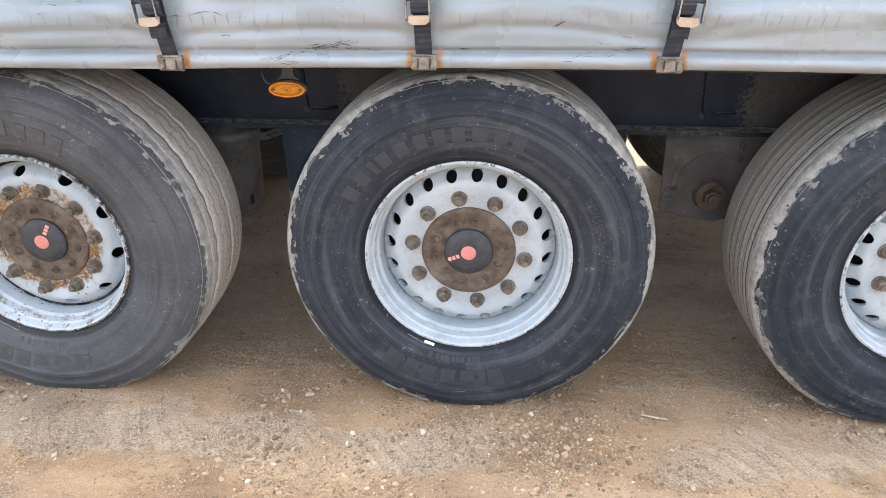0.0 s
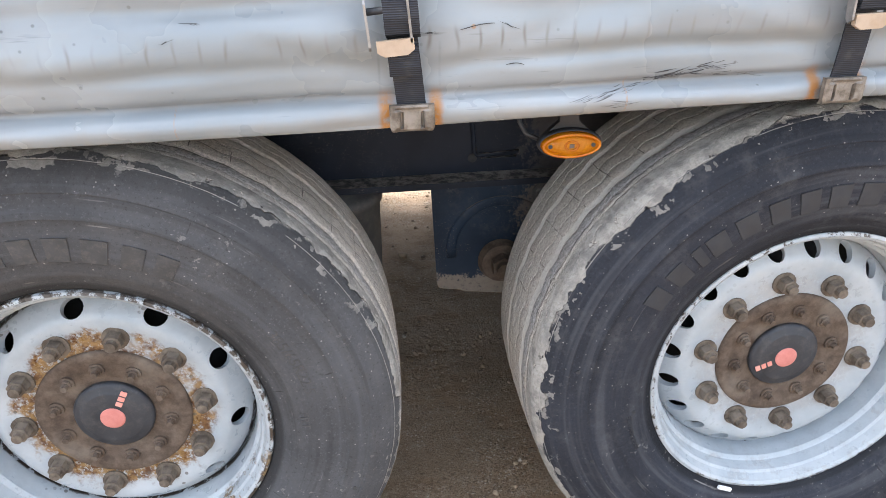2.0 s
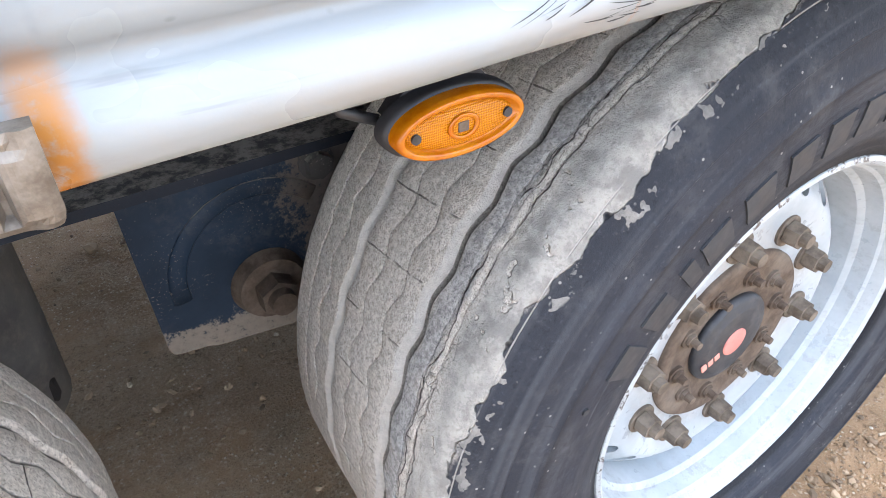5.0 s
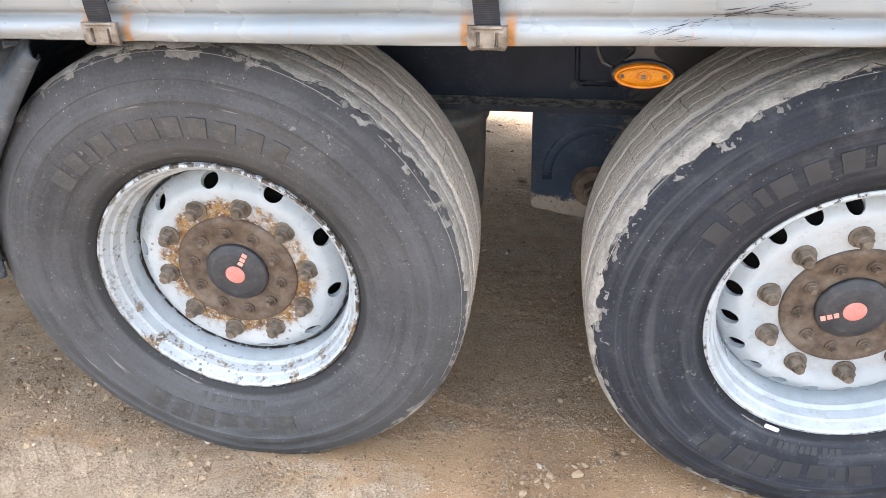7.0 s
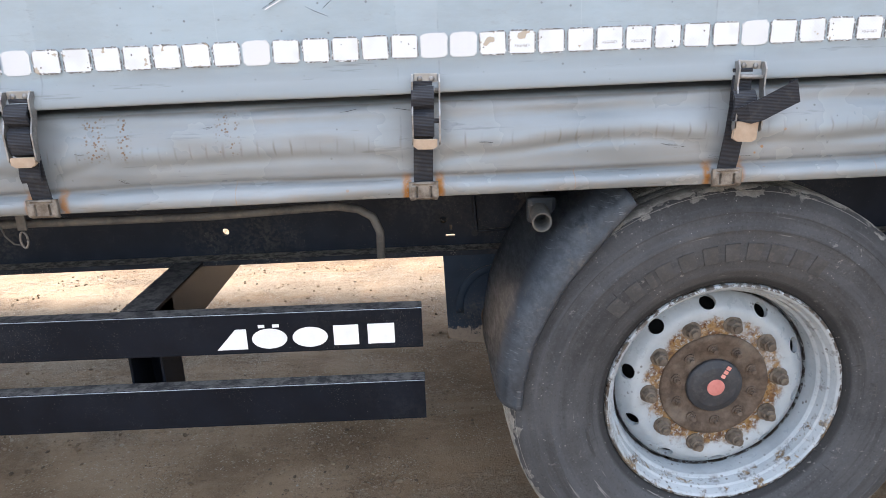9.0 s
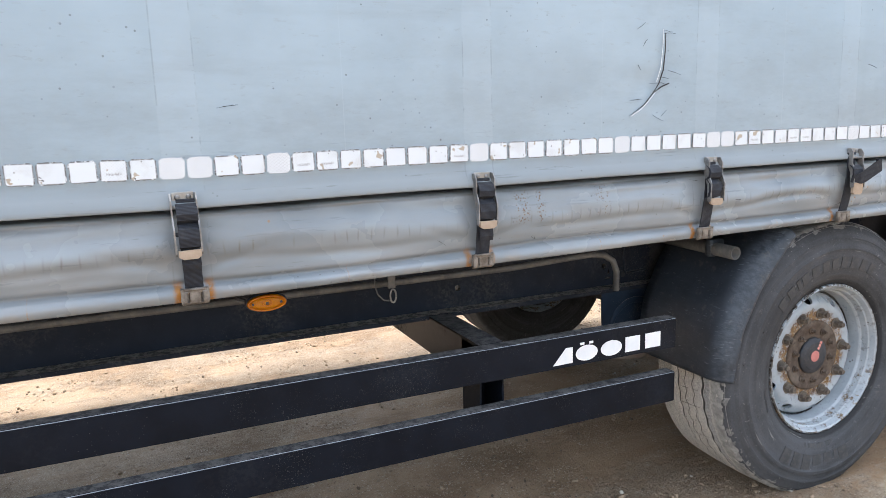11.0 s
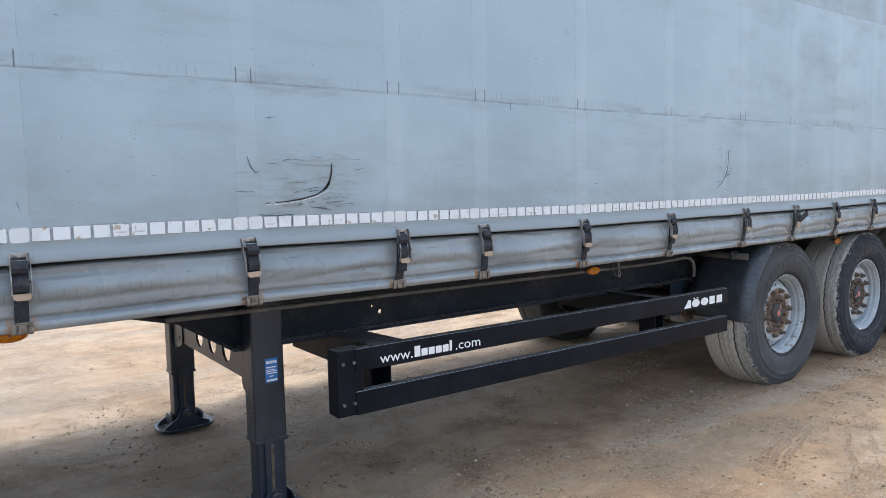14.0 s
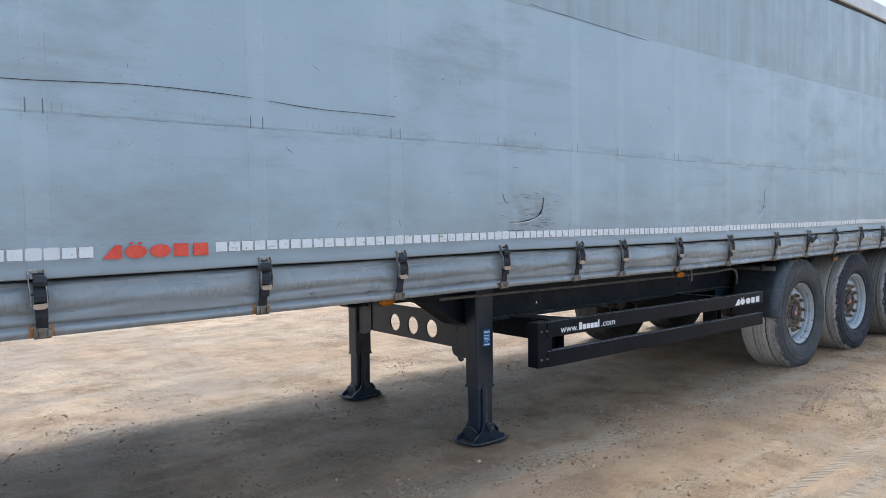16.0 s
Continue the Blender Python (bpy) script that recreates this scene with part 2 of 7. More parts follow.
def dark_steel(name, base, dust, amount=0.5, seed=0.0, rough=0.5, low=None, side=0.0, gloss=0.18):
    """Dark chassis paint with road dust lying on it; low: below this height dried mud clings."""
    n = Nodes(name, rough)
    n.b.inputs["Specular IOR Level"].default_value = gloss
    big, fine = n.noise(3.0, 6, 0.65, w=seed), n.noise(90, 5, 0.75, w=seed)
    up = n.xyz(n.tc.outputs["Normal"])[2]
    m = n.math("ADD", n.math("MULTIPLY", n.step(big, 0.50, 0.75), n.step(fine, 0.40, 0.62)), 0.0, clamp=True)
    c = n.mix(n.step(n.noise(9, 4), 0.3, 0.7), base, tuple(1.5 * v for v in base))
    c = n.mix(n.math("MULTIPLY", m, amount), c, dust)
    c = n.mix(n.math("MULTIPLY", n.step(up, 0.5, 0.95), n.step(n.math("ADD", n.math("MULTIPLY", n.noise(34, 5, 0.75, w=seed), 0.7), n.math("MULTIPLY", fine, 0.3)), 0.42, 0.58, 0.2, 0.95)), c, tuple(1.5 * v for v in dust))
    if low is not None:
        edge = n.math("ADD", n.xyz()[2], n.math("MULTIPLY", n.math("SUBTRACT", n.noise(22, 6, 0.75, w=seed), 0.5), 0.16))
        mud = n.math("MULTIPLY", n.step(edge, low + 0.006, low - 0.006), n.step(fine, 0.25, 0.45))
        c = n.mix(mud, c, n.mix(fine, (0.17, 0.145, 0.12), (0.30, 0.265, 0.225)))
    if side:
        # brown dust on the half of each bracket that faces the tyre
        sx = n.math("MULTIPLY", n.math("FRACT", n.math("DIVIDE", n.math("ADD", n.xyz()[0], 0.655), 1.31)), 1.31)
        sx = n.math("ADD", sx, n.math("MULTIPLY", n.math("SUBTRACT", n.noise(14, 6, 0.75, w=seed), 0.5), 0.22))
        brown = n.math("MULTIPLY", n.step(sx, 0.150, 0.210), n.step(n.math("ADD", n.math("MULTIPLY", fine, 0.6), n.math("MULTIPLY", n.step(sx, 0.15, 0.33), 0.35)), 0.36, 0.46))
        brown = n.math("MULTIPLY", brown, n.math("MULTIPLY", n.step(sx, 0.62, 0.44), n.step(n.xyz()[0], -0.80, -0.70)))
        c = n.mix(n.math("MULTIPLY", brown, side), c, n.mix(fine, (0.075, 0.062, 0.053), (0.19, 0.16, 0.135)))
    grit = n.math("MULTIPLY", n.step(n.noise(260, 3, 0.7, w=seed), 0.60, 0.66), n.step(n.noise(4.5, 5, 0.7, w=seed + 1), 0.50, 0.62))
    c = n.mix(n.math("MULTIPLY", grit, 0.3 + 0.6 * amount), c, tuple(1.6 * v for v in dust))
    spots = n.math("MULTIPLY", n.step(n.cells(85), 0.13, 0.06), n.step(n.noise(6, 3), 0.47, 0.58))
    c = n.mix(n.math("MULTIPLY", spots, 0.22), c, (0.30, 0.27, 0.24))
    return n.done(c, n.step(m, 0.0, 1.0, rough, 0.9), n.bump(fine, 0.2, 0.002))


def tarp_material():
    """Grey coated tarpaulin: welded strips, smudges, scuffs, rust beside the clamps."""
    n = Nodes("grey_tarpaulin", 0.42)
    x, y, z = n.xyz()
    u, v, w_ = n.xyz(n.uv)
    au = n.math("ABSOLUTE", u)
    big = n.noise(0.8, 5, 0.6)
    c = n.mix(n.step(big, 0.35, 0.65), (0.340, 0.430, 0.498), (0.394, 0.486, 0.554))
    skirt = n.step(v, 1.265, 1.270, 1.0, 0.0)
    c = n.mix(skirt, c, n.mix(n.step(n.noise(1.7, 4, w=9.0), 0.35, 0.65), (0.230, 0.264, 0.290), (0.300, 0.330, 0.352)))
    c = n.mix(n.math("MULTIPLY", n.step(n.math("ADD", v, n.math("MULTIPLY", n.noise(3, 3), 0.05)), 1.39, 1.345), 0.9), c, n.mix(skirt, (0.228, 0.242, 0.246), c))
    grimy = n.math("MULTIPLY", n.step(n.math("ADD", v, n.math("MULTIPLY", n.math("SUBTRACT", n.noise(1.6, 5, 0.65), 0.5), 0.5)), 1.85, 1.45), n.step(n.noise(4, 6, 0.7, stretch=(0.6, 1, 1.4), w=3.3), 0.30, 0.65, 0.2, 0.6))
    c = n.mix(n.math("MULTIPLY", grimy, n.math("SUBTRACT", 1.0, skirt)), c, (0.24, 0.275, 0.295))
    scrape = n.math("MULTIPLY", n.step(n.noise(38, 4, 0.7, stretch=(0.10, 1, 1.7), w=6.6), 0.62, 0.68), n.step(v, 1.47, 1.36))
    c = n.mix(n.math("MULTIPLY", scrape, 0.35), c, (0.10, 0.105, 0.11))
    strip = n.math("MULTIPLY", n.step(au, 0.040, 0.045, 1.0, 0.0), n.step(v, 1.30, 1.42))
    c = n.mix(n.math("MULTIPLY", strip, 0.11), c, (0.52, 0.60, 0.66))
    edge = n.band(au, 0.040, 0.043, 0.0015)
    c = n.mix(n.math("MULTIPLY", n.math("MULTIPLY", edge, n.step(n.noise(11, 5, 0.75, stretch=(0.3, 1, 1)), 0.45, 0.62)), 0.3), c, (0.11, 0.12, 0.13))
    smear = n.noise(1.2, 6, 0.65, stretch=(0.5, 1, 3.5))
    c = n.mix(n.math("MULTIPLY", n.step(smear, 0.53, 0.72), 0.32), c, (0.22, 0.235, 0.245))
    soot = n.math("MULTIPLY", n.noise(2.3, 6, 0.7, stretch=(0.7, 1, 1.6), w=4.4), n.step(n.noise(0.7, 3, w=11.0), 0.40, 0.60))
    c = n.mix(n.math("MULTIPLY", n.step(soot, 0.40, 0.66), 0.28), c, (0.17, 0.185, 0.20))
    specks = n.math("MULTIPLY", n.step(n.cells(34), 0.11, 0.05), n.step(n.noise(3.4, 4, 0.7, w=12.0), 0.48, 0.60))
    c = n.mix(n.math("MULTIPLY", specks, 0.7), c, (0.10, 0.105, 0.11))
    seam = n.math("MULTIPLY", n.band(n.math("ADD", v, n.math("MULTIPLY", n.noise(4, 5, 0.7), 0.06)), 1.888, 1.963, 0.03), n.step(n.noise(3.2, 6, 0.72, stretch=(0.6, 1, 2.0)), 0.47, 0.66))
    c = n.mix(n.math("MULTIPLY", seam, 0.45), c, (0.16, 0.17, 0.18))
    sheet = n.math("MULTIPLY", n.band(x, -4.03, -3.63, 0.006), n.band(v, 1.415, 1.625, 0.006))
    c = n.mix(n.math("MULTIPLY", sheet, 0.35), c, (0.32, 0.37, 0.39))
    near = n.math("MULTIPLY", n.band(x, -4.08, -3.60, 0.08), n.band(v, 1.40, 1.64, 0.05))
    rub = n.math("MULTIPLY", near, n.step(n.noise(13, 6, 0.75, stretch=(0.35, 1, 2.2)), 0.48, 0.66))
    c = n.mix(n.math("MULTIPLY", rub, 0.55), c, (0.20, 0.205, 0.205))
    comb = n.math("FRACT", n.math("DIVIDE", n.math("ADD", x, n.math("MULTIPLY", n.noise(6, 2), 0.04)), 0.031))
    comb = n.math("MULTIPLY", n.band(comb, 0.44, 0.56, 0.08), n.math("MULTIPLY", n.band(v, 1.905, 1.939, 0.006), n.step(n.noise(9, 4, stretch=(1, 1, 0.2), w=6.0), 0.46, 0.64)))
    c = n.mix(n.math("MULTIPLY", comb, 0.45), c, (0.15, 0.16, 0.17))
    line = n.math("MULTIPLY", n.band(v, 1.894, 1.8985, 0.0015), n.step(n.noise(7, 4, 0.7, stretch=(0.5, 1, 1)), 0.35, 0.6))
    c = n.mix(n.math("MULTIPLY", line, 0.6), c, (0.12, 0.13, 0.14))
    high = n.step(n.math("ADD", v, n.math("MULTIPLY", n.noise(2.0, 4), 0.03)), 2.75, 2.765)
    runs = n.noise(6, 5, 0.7, stretch=(1.0, 1, 0.06))
    c = n.mix(n.math("MULTIPLY", high, n.step(runs, 0.3, 0.75, 0.18, 0.55)), c, (0.20, 0.215, 0.225))
    # marks left by the inner rail, hanging from a line in the skirt
    tick = n.math("FRACT", n.math("DIVIDE", n.math("ADD", x, n.math("MULTIPLY", n.noise(9, 2), 0.03)), 0.033))
    ticks = n.math("MULTIPLY", n.band(tick, 0.45, 0.55, 0.07), n.math("MULTIPLY", n.band(v, 1.175, 1.20, 0.010), n.step(n.noise(14, 3, stretch=(1, 1, 0.1)), 0.35, 0.6)))
    c = n.mix(n.math("MULTIPLY", ticks, 0.8), c, (0.16, 0.15, 0.14))
    # darker band along the crease above the rolled edge
    fold = n.math("ADD", v, n.math("MULTIPLY", n.math("SUBTRACT", n.noise(5, 4, stretch=(0.5, 1, 1)), 0.5), 0.012))
    c = n.mix(n.math("MULTIPLY", n.band(fold, 1.108, 1.118, 0.006), n.step(n.noise(6, 5, 0.7, stretch=(0.4, 1, 1)), 0.35, 0.65, 0.2, 0.75)), c, (0.20, 0.185, 0.17))
    # shade under the curtain's hem, painted as a dark ragged line
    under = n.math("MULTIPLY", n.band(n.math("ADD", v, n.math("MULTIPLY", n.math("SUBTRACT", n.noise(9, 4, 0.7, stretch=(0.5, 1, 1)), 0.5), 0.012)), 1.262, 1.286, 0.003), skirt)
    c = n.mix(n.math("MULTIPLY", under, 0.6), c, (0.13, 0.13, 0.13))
    grime = n.math("MULTIPLY", n.step(n.noise(3.0, 6, 0.7, stretch=(0.5, 1, 4)), 0.46, 0.68), skirt)
    c = n.mix(n.math("MULTIPLY", grime, 0.45), c, (0.255, 0.255, 0.252))
    low = n.math("MULTIPLY", n.step(v, 1.115, 1.075), n.step(n.noise(8, 5, 0.7, stretch=(1, 1, 0.4)), 0.42, 0.7))
    c = n.mix(n.math("MULTIPLY", low, 0.45), c, (0.30, 0.27, 0.235))
    fine = n.noise(55, 5, 0.75, stretch=(0.4, 1, 1.2))
    c = n.mix(n.math("MULTIPLY", n.step(fine, 0.58, 0.7), 0.25), c, (0.25, 0.25, 0.25))
    scuff = n.math("MULTIPLY", n.step(n.noise(75, 4, 0.65, stretch=(0.16, 1, 1.6)), 0.69, 0.73), n.step(n.noise(1.6, 3, w=5.0), 0.48, 0.6))
    c = n.mix(n.math("MULTIPLY", scuff, 0.6), c, (0.12, 0.12, 0.12))
    # rust that ran from the clamps
    rn = n.noise(45, 5, 0.7)
    rust = n.math("MULTIPLY", n.band(n.math("ADD", au, n.math("MULTIPLY", n.math("SUBTRACT", rn, 0.5), 0.02)), 0.027, 0.043, 0.006), n.math("MULTIPLY", n.step(v, 1.128, 1.098), n.step(rn, 0.28, 0.50)))
    c = n.mix(n.math("MULTIPLY", rust, n.step(n.noise(1.3, 1, w=2.0), 0.35, 0.6, 0.5, 1.0)), c, (0.40, 0.175, 0.04))
    dots = n.math("MULTIPLY", n.step(n.cells(38), 0.16, 0.08), n.math("MULTIPLY", n.step(n.noise(2.6, 2, w=7.0), 0.60, 0.66), skirt))
    c = n.mix(n.math("MULTIPLY", dots, 0.8), c, (0.35, 0.17, 0.05))
    spots = n.math("MAXIMUM", n.band(x, -1.40, -1.36, 0.012), n.math("MAXIMUM", n.band(x, -1.33, -1.31, 0.01), n.band(x, -1.13, -1.09, 0.012)))
    drip = n.math("MULTIPLY", n.math("MULTIPLY", spots, n.band(v, 1.18, 1.262, 0.012)), n.math("MULTIPLY", n.step(n.cells(150), 0.42, 0.30), n.step(n.noise(30, 2, w=1.0), 0.42, 0.50)))
    c = n.mix(n.math("MULTIPLY", drip, 0.85), c, (0.14, 0.072, 0.022))
    # short dark weld marks beside each strip
    mark = n.math("MULTIPLY", n.band(au, 0.026, 0.031, 0.0015), n.band(v, 1.893, 1.948, 0.006))
    c = n.mix(n.math("MULTIPLY", mark, 0.8), c, (0.07, 0.08, 0.09))
    b = n.bump(n.noise(700, 2), 0.05, 0.0006)
    b = n.bump(n.noise(7, 3, stretch=(0.4, 1, 1.5)), 0.35, 0.006, b)
    return n.done(c, n.math("SUBTRACT", n.step(n.noise(5, 4), 0.3, 0.7, 0.30, 0.5), n.math("MULTIPLY", skirt, 0.13)), b)


def tyre_material(name, rubber, dust_start, dust_level, mud_amount, seed, groove=((0.40, 0.375, 0.34), (0.58, 0.555, 0.515)), lines=((0.331, 0.344), (0.4545, 0.4645)), cuts=0.6, slots=(), dust_gain=1.0, cracks=0.0):
    """Rubber with a dusty tread, mud on the shoulder. UV: metres round, metres from the bead."""
    n = Nodes(name, 0.65)
    n.b.inputs["Specular IOR Level"].default_value = 0.16
    u, v, w_ = n.xyz(n.uv)
    fine, mid, big = n.noise(650, 3, 0.7, w=seed), n.noise(16, 6, 0.7, w=seed), n.noise(2.6, 4, 0.6, w=seed)
    grain = n.noise(170, 4, 0.75, w=seed)
    c = n.mix(n.step(big, 0.35, 0.68), rubber, tuple(1.6 * k for k in rubber))
    c = n.mix(n.math("MULTIPLY", n.step(mid, 0.48, 0.75), 0.35), c, (0.12, 0.12, 0.122))
    c = n.mix(n.math("MULTIPLY", n.step(grain, 0.45, 0.30), 0.5), c, tuple(0.45 * k for k in rubber))
    c = n.mix(n.math("MULTIPLY", n.step(grain, 0.56, 0.68), 0.3), c, tuple(3.0 * k for k in rubber))
    # rings rubbed pale or dark round the wall
    ring = n.noise(22, 3, 0.6, at=n.uv, stretch=(0.05, 1.5, 1), w=seed)
    c = n.mix(n.math("MULTIPLY", n.step(ring, 0.50, 0.66), 0.35), c, (0.10, 0.105, 0.115))
    c = n.mix(n.math("MULTIPLY", n.step(ring, 0.46, 0.34), 0.35), c, tuple(0.5 * k for k in rubber))
    # shade of the gap beside the rim, painted as a dark ring
    c = n.mix(n.step(v, 0.030, 0.018, 0.0, 0.7), c, tuple(0.35 * k for k in rubber))
    scr = n.math("MULTIPLY", n.step(n.noise(34, 3, 0.6, at=n.uv, stretch=(0.12, 2.0, 1)), 0.66, 0.72), n.step(big, 0.42, 0.6))
    c = n.mix(n.math("MULTIPLY", scr, 0.5), c, (0.33, 0.32, 0.31))
    cut = n.math("MULTIPLY", n.step(n.noise(40, 2, 0.5, at=n.uv, stretch=(1.6, 0.25, 1), w=seed), 0.70, 0.74), n.step(mid, 0.45, 0.6))
    c = n.mix(n.math("MULTIPLY", cut, 0.6), c, (0.012, 0.012, 0.013))
    spk = n.math("MULTIPLY", n.step(n.cells(75), 0.13, 0.07), n.step(mid, 0.42, 0.6))
    c = n.mix(n.math("MULTIPLY", spk, 0.6), c, (0.38, 0.37, 0.35))
    splash = n.math("MULTIPLY", n.step(n.noise(55, 5, 0.7, w=seed + 9), 0.60, 0.66), n.step(n.noise(4.5, 3, 0.6, w=seed + 9), 0.54, 0.64))
    c = n.mix(n.math("MULTIPLY", splash, 0.55), c, (0.27, 0.26, 0.245))
    # dust over the tread, thin where the shoulder rib is rubbed bare
    vv = n.math("ADD", v, n.math("MULTIPLY", n.math("SUBTRACT", mid, 0.5), 0.045))
    dust = n.math("MULTIPLY", n.step(vv, dust_start, dust_start + 0.012), dust_level)
    dc = n.mix(n.step(grain, 0.34, 0.66), tuple(dust_gain * k for k in (0.31, 0.283, 0.247)), tuple(dust_gain * k for k in (0.53, 0.49, 0.438)))
    dc = n.mix(n.math("MULTIPLY", n.step(fine, 0.54, 0.66), 0.55), dc, tuple(dust_gain * k for k in (0.56, 0.52, 0.465)))
    dc = n.mix(n.math("MULTIPLY", n.step(fine, 0.47, 0.36), 0.75), dc, (0.10, 0.09, 0.078))
    dc = n.mix(n.math("MULTIPLY", n.step(n.noise(9, 5, 0.7, at=n.uv, stretch=(0.5, 2, 1)), 0.52, 0.72), 0.16), dc, (0.13, 0.135, 0.14))
    dc = n.mix(n.math("MULTIPLY", n.step(n.cells(110), 0.17, 0.09), 0.4), dc, (0.05, 0.045, 0.04))
    bare = n.math("MULTIPLY", n.band(n.math("ADD", v, n.math("MULTIPLY", n.math("SUBTRACT", mid, 0.5), 0.03)), 0.303, 0.329, 0.006), n.step(n.noise(24, 6, 0.75, w=seed + 5), 0.30, 0.50, 0.25, 1.0))
    dc = n.mix(n.math("MULTIPLY", bare, 0.5), dc, n.mix(n.step(grain, 0.40, 0.60), (0.10, 0.115, 0.14), (0.27, 0.285, 0.31)))
    # groove floors: pale on some tyres, painted near black on two for depth
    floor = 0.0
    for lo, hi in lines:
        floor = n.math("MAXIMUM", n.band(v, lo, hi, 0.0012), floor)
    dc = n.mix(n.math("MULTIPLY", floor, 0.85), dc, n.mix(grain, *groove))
    # shade in the open slot, painted near black over its width
    slot = 0.0
    for lo, hi in slots:
        slot = n.math("MAXIMUM", n.band(v, lo, hi, 0.0008), slot)
    if slots:
        dc = n.mix(n.math("MULTIPLY", slot, 0.92), dc, (0.014, 0.013, 0.012))
    c = n.mix(dust, c, dc)
    # pale mud caked on the shoulder: a smooth crust with a lobed edge, drying thin towards the tread
    lobes = n.math("MULTIPLY", n.math("SUBTRACT", n.noise(9, 2, 0.5, w=seed + 4), 0.5), 0.075)
    drips = n.math("MULTIPLY", n.math("SUBTRACT", n.noise(48, 2, 0.5, w=seed), 0.5), 0.024)
    mv = n.math("ADD", n.math("ADD", v, lobes), drips)
    crust = n.math("MULTIPLY", n.step(mv, dust_start - 0.005, dust_start - 0.003), n.step(n.math("ADD", v, n.math("MULTIPLY", n.math("SUBTRACT", mid, 0.5), 0.05)), dust_start + 0.030, dust_start + 0.056, 1.0, 0.0))
    crust = n.math("MULTIPLY", crust, n.math("MULTIPLY", n.step(n.noise(34, 3, 0.6, w=seed), 0.33, 0.36), mud_amount))
    film = n.math("MULTIPLY", n.math("MULTIPLY", n.band(mv, dust_start - 0.022, dust_start + 0.02, 0.001), n.step(n.noise(30, 3, 0.6, w=seed + 2), 0.56, 0.575)), 0.55 * mud_amount)
    mud = n.math("MAXIMUM", crust, film)
    mc = n.mix(n.step(n.noise(30, 5, 0.65, w=seed + 6), 0.36, 0.64), (0.23, 0.222, 0.208), (0.41, 0.39, 0.356))
    mc = n.mix(n.math("MULTIPLY", n.step(grain, 0.50, 0.36), 0.45), mc, (0.20, 0.19, 0.175))
    mc = n.mix(n.math("MULTIPLY", n.step(n.noise(75, 3, 0.6, w=seed + 3), 0.57, 0.63), 0.5), mc, (0.43, 0.412, 0.38))
    c = n.mix(mud, c, mc)
    # the mould's ridge round the shoulder, rubbed pale
    ridge = n.math("MULTIPLY", n.band(v, 0.2385, 0.2400, 0.0004), n.step(n.noise(14, 3, 0.6, w=seed + 8), 0.40, 0.5))
    c = n.mix(n.math("MULTIPLY", ridge, 0.6 * mud_amount), c, (0.46, 0.44, 0.41))
    relief = n.math("MAXIMUM", n.step(v, 0.235, 0.255, 0.35, 1.0), mud)
    h = n.math("MULTIPLY", n.math("ADD", n.math("MULTIPLY", fine, 0.3), n.math("MULTIPLY", grain, 0.6)), relief)
    h = n.math("ADD", h, n.math("MULTIPLY", n.math("ADD", crust, n.math("MULTIPLY", ridge, 0.5)), 0.7))
    if cracks:
        # long weathering cracks in the shoulder rib
        wander = n.math("ADD", v, n.math("MULTIPLY", n.math("SUBTRACT", n.noise(20, 4, 0.65, w=seed + 11), 0.5), 0.022))
        crack = 0.0
        for at, w_ in ((0.2905, 0.0006), (0.3025, 0.0005)):
            crack = n.math("MAXIMUM", n.math("MULTIPLY", n.band(wander, at - w_, at + w_, 0.0005), n.step(n.noise(13, 3, 0.6, w=seed + at * 90), 0.42, 0.52)), crack)
        nets = n.math("MULTIPLY", n.step(n.cells(75, "DISTANCE_TO_EDGE", at=n.uv, stretch=(0.6, 1.4, 1)), 0.045, 0.015), n.math("MULTIPLY", n.band(v, 0.281, 0.308, 0.004), n.step(n.noise(16, 4, 0.65, w=seed + 12), 0.52, 0.60)))
        crack = n.math("MAXIMUM", crack, n.math("MULTIPLY", nets, 0.6))
        c = n.mix(n.math("MULTIPLY", crack, cracks), c, (0.035, 0.034, 0.034))
        h = n.math("SUBTRACT", h, crack)
    # thin cross cuts that run from the bends of the fine lines
    sip = n.math("FRACT", n.math("DIVIDE", n.math("ADD", u, n.math("ADD", n.math("MULTIPLY", v, -0.10), n.math("MULTIPLY", mid, 0.010))), 0.0701))
    sip = n.math("MULTIPLY", n.band(sip, 0.490, 0.510, 0.006), n.math("MULTIPLY", n.math("MAXIMUM", n.band(v, 0.350, 0.379, 0.003), n.math("MAXIMUM", n.band(v, 0.381, 0.419, 0.003), n.band(v, 0.421, 0.452, 0.003))), n.step(n.noise(17, 3, w=seed), 0.42, 0.50)))
    c = n.mix(n.math("MULTIPLY", sip, cuts), c, (0.040, 0.037, 0.035))
    h = n.math("SUBTRACT", h, n.math("MULTIPLY", sip, cuts))
    return n.done(c, n.math("ADD", 0.70, n.math("MULTIPLY", n.math("MAXIMUM", dust, mud), 0.25)), n.bump(h, 0.9, 0.005))


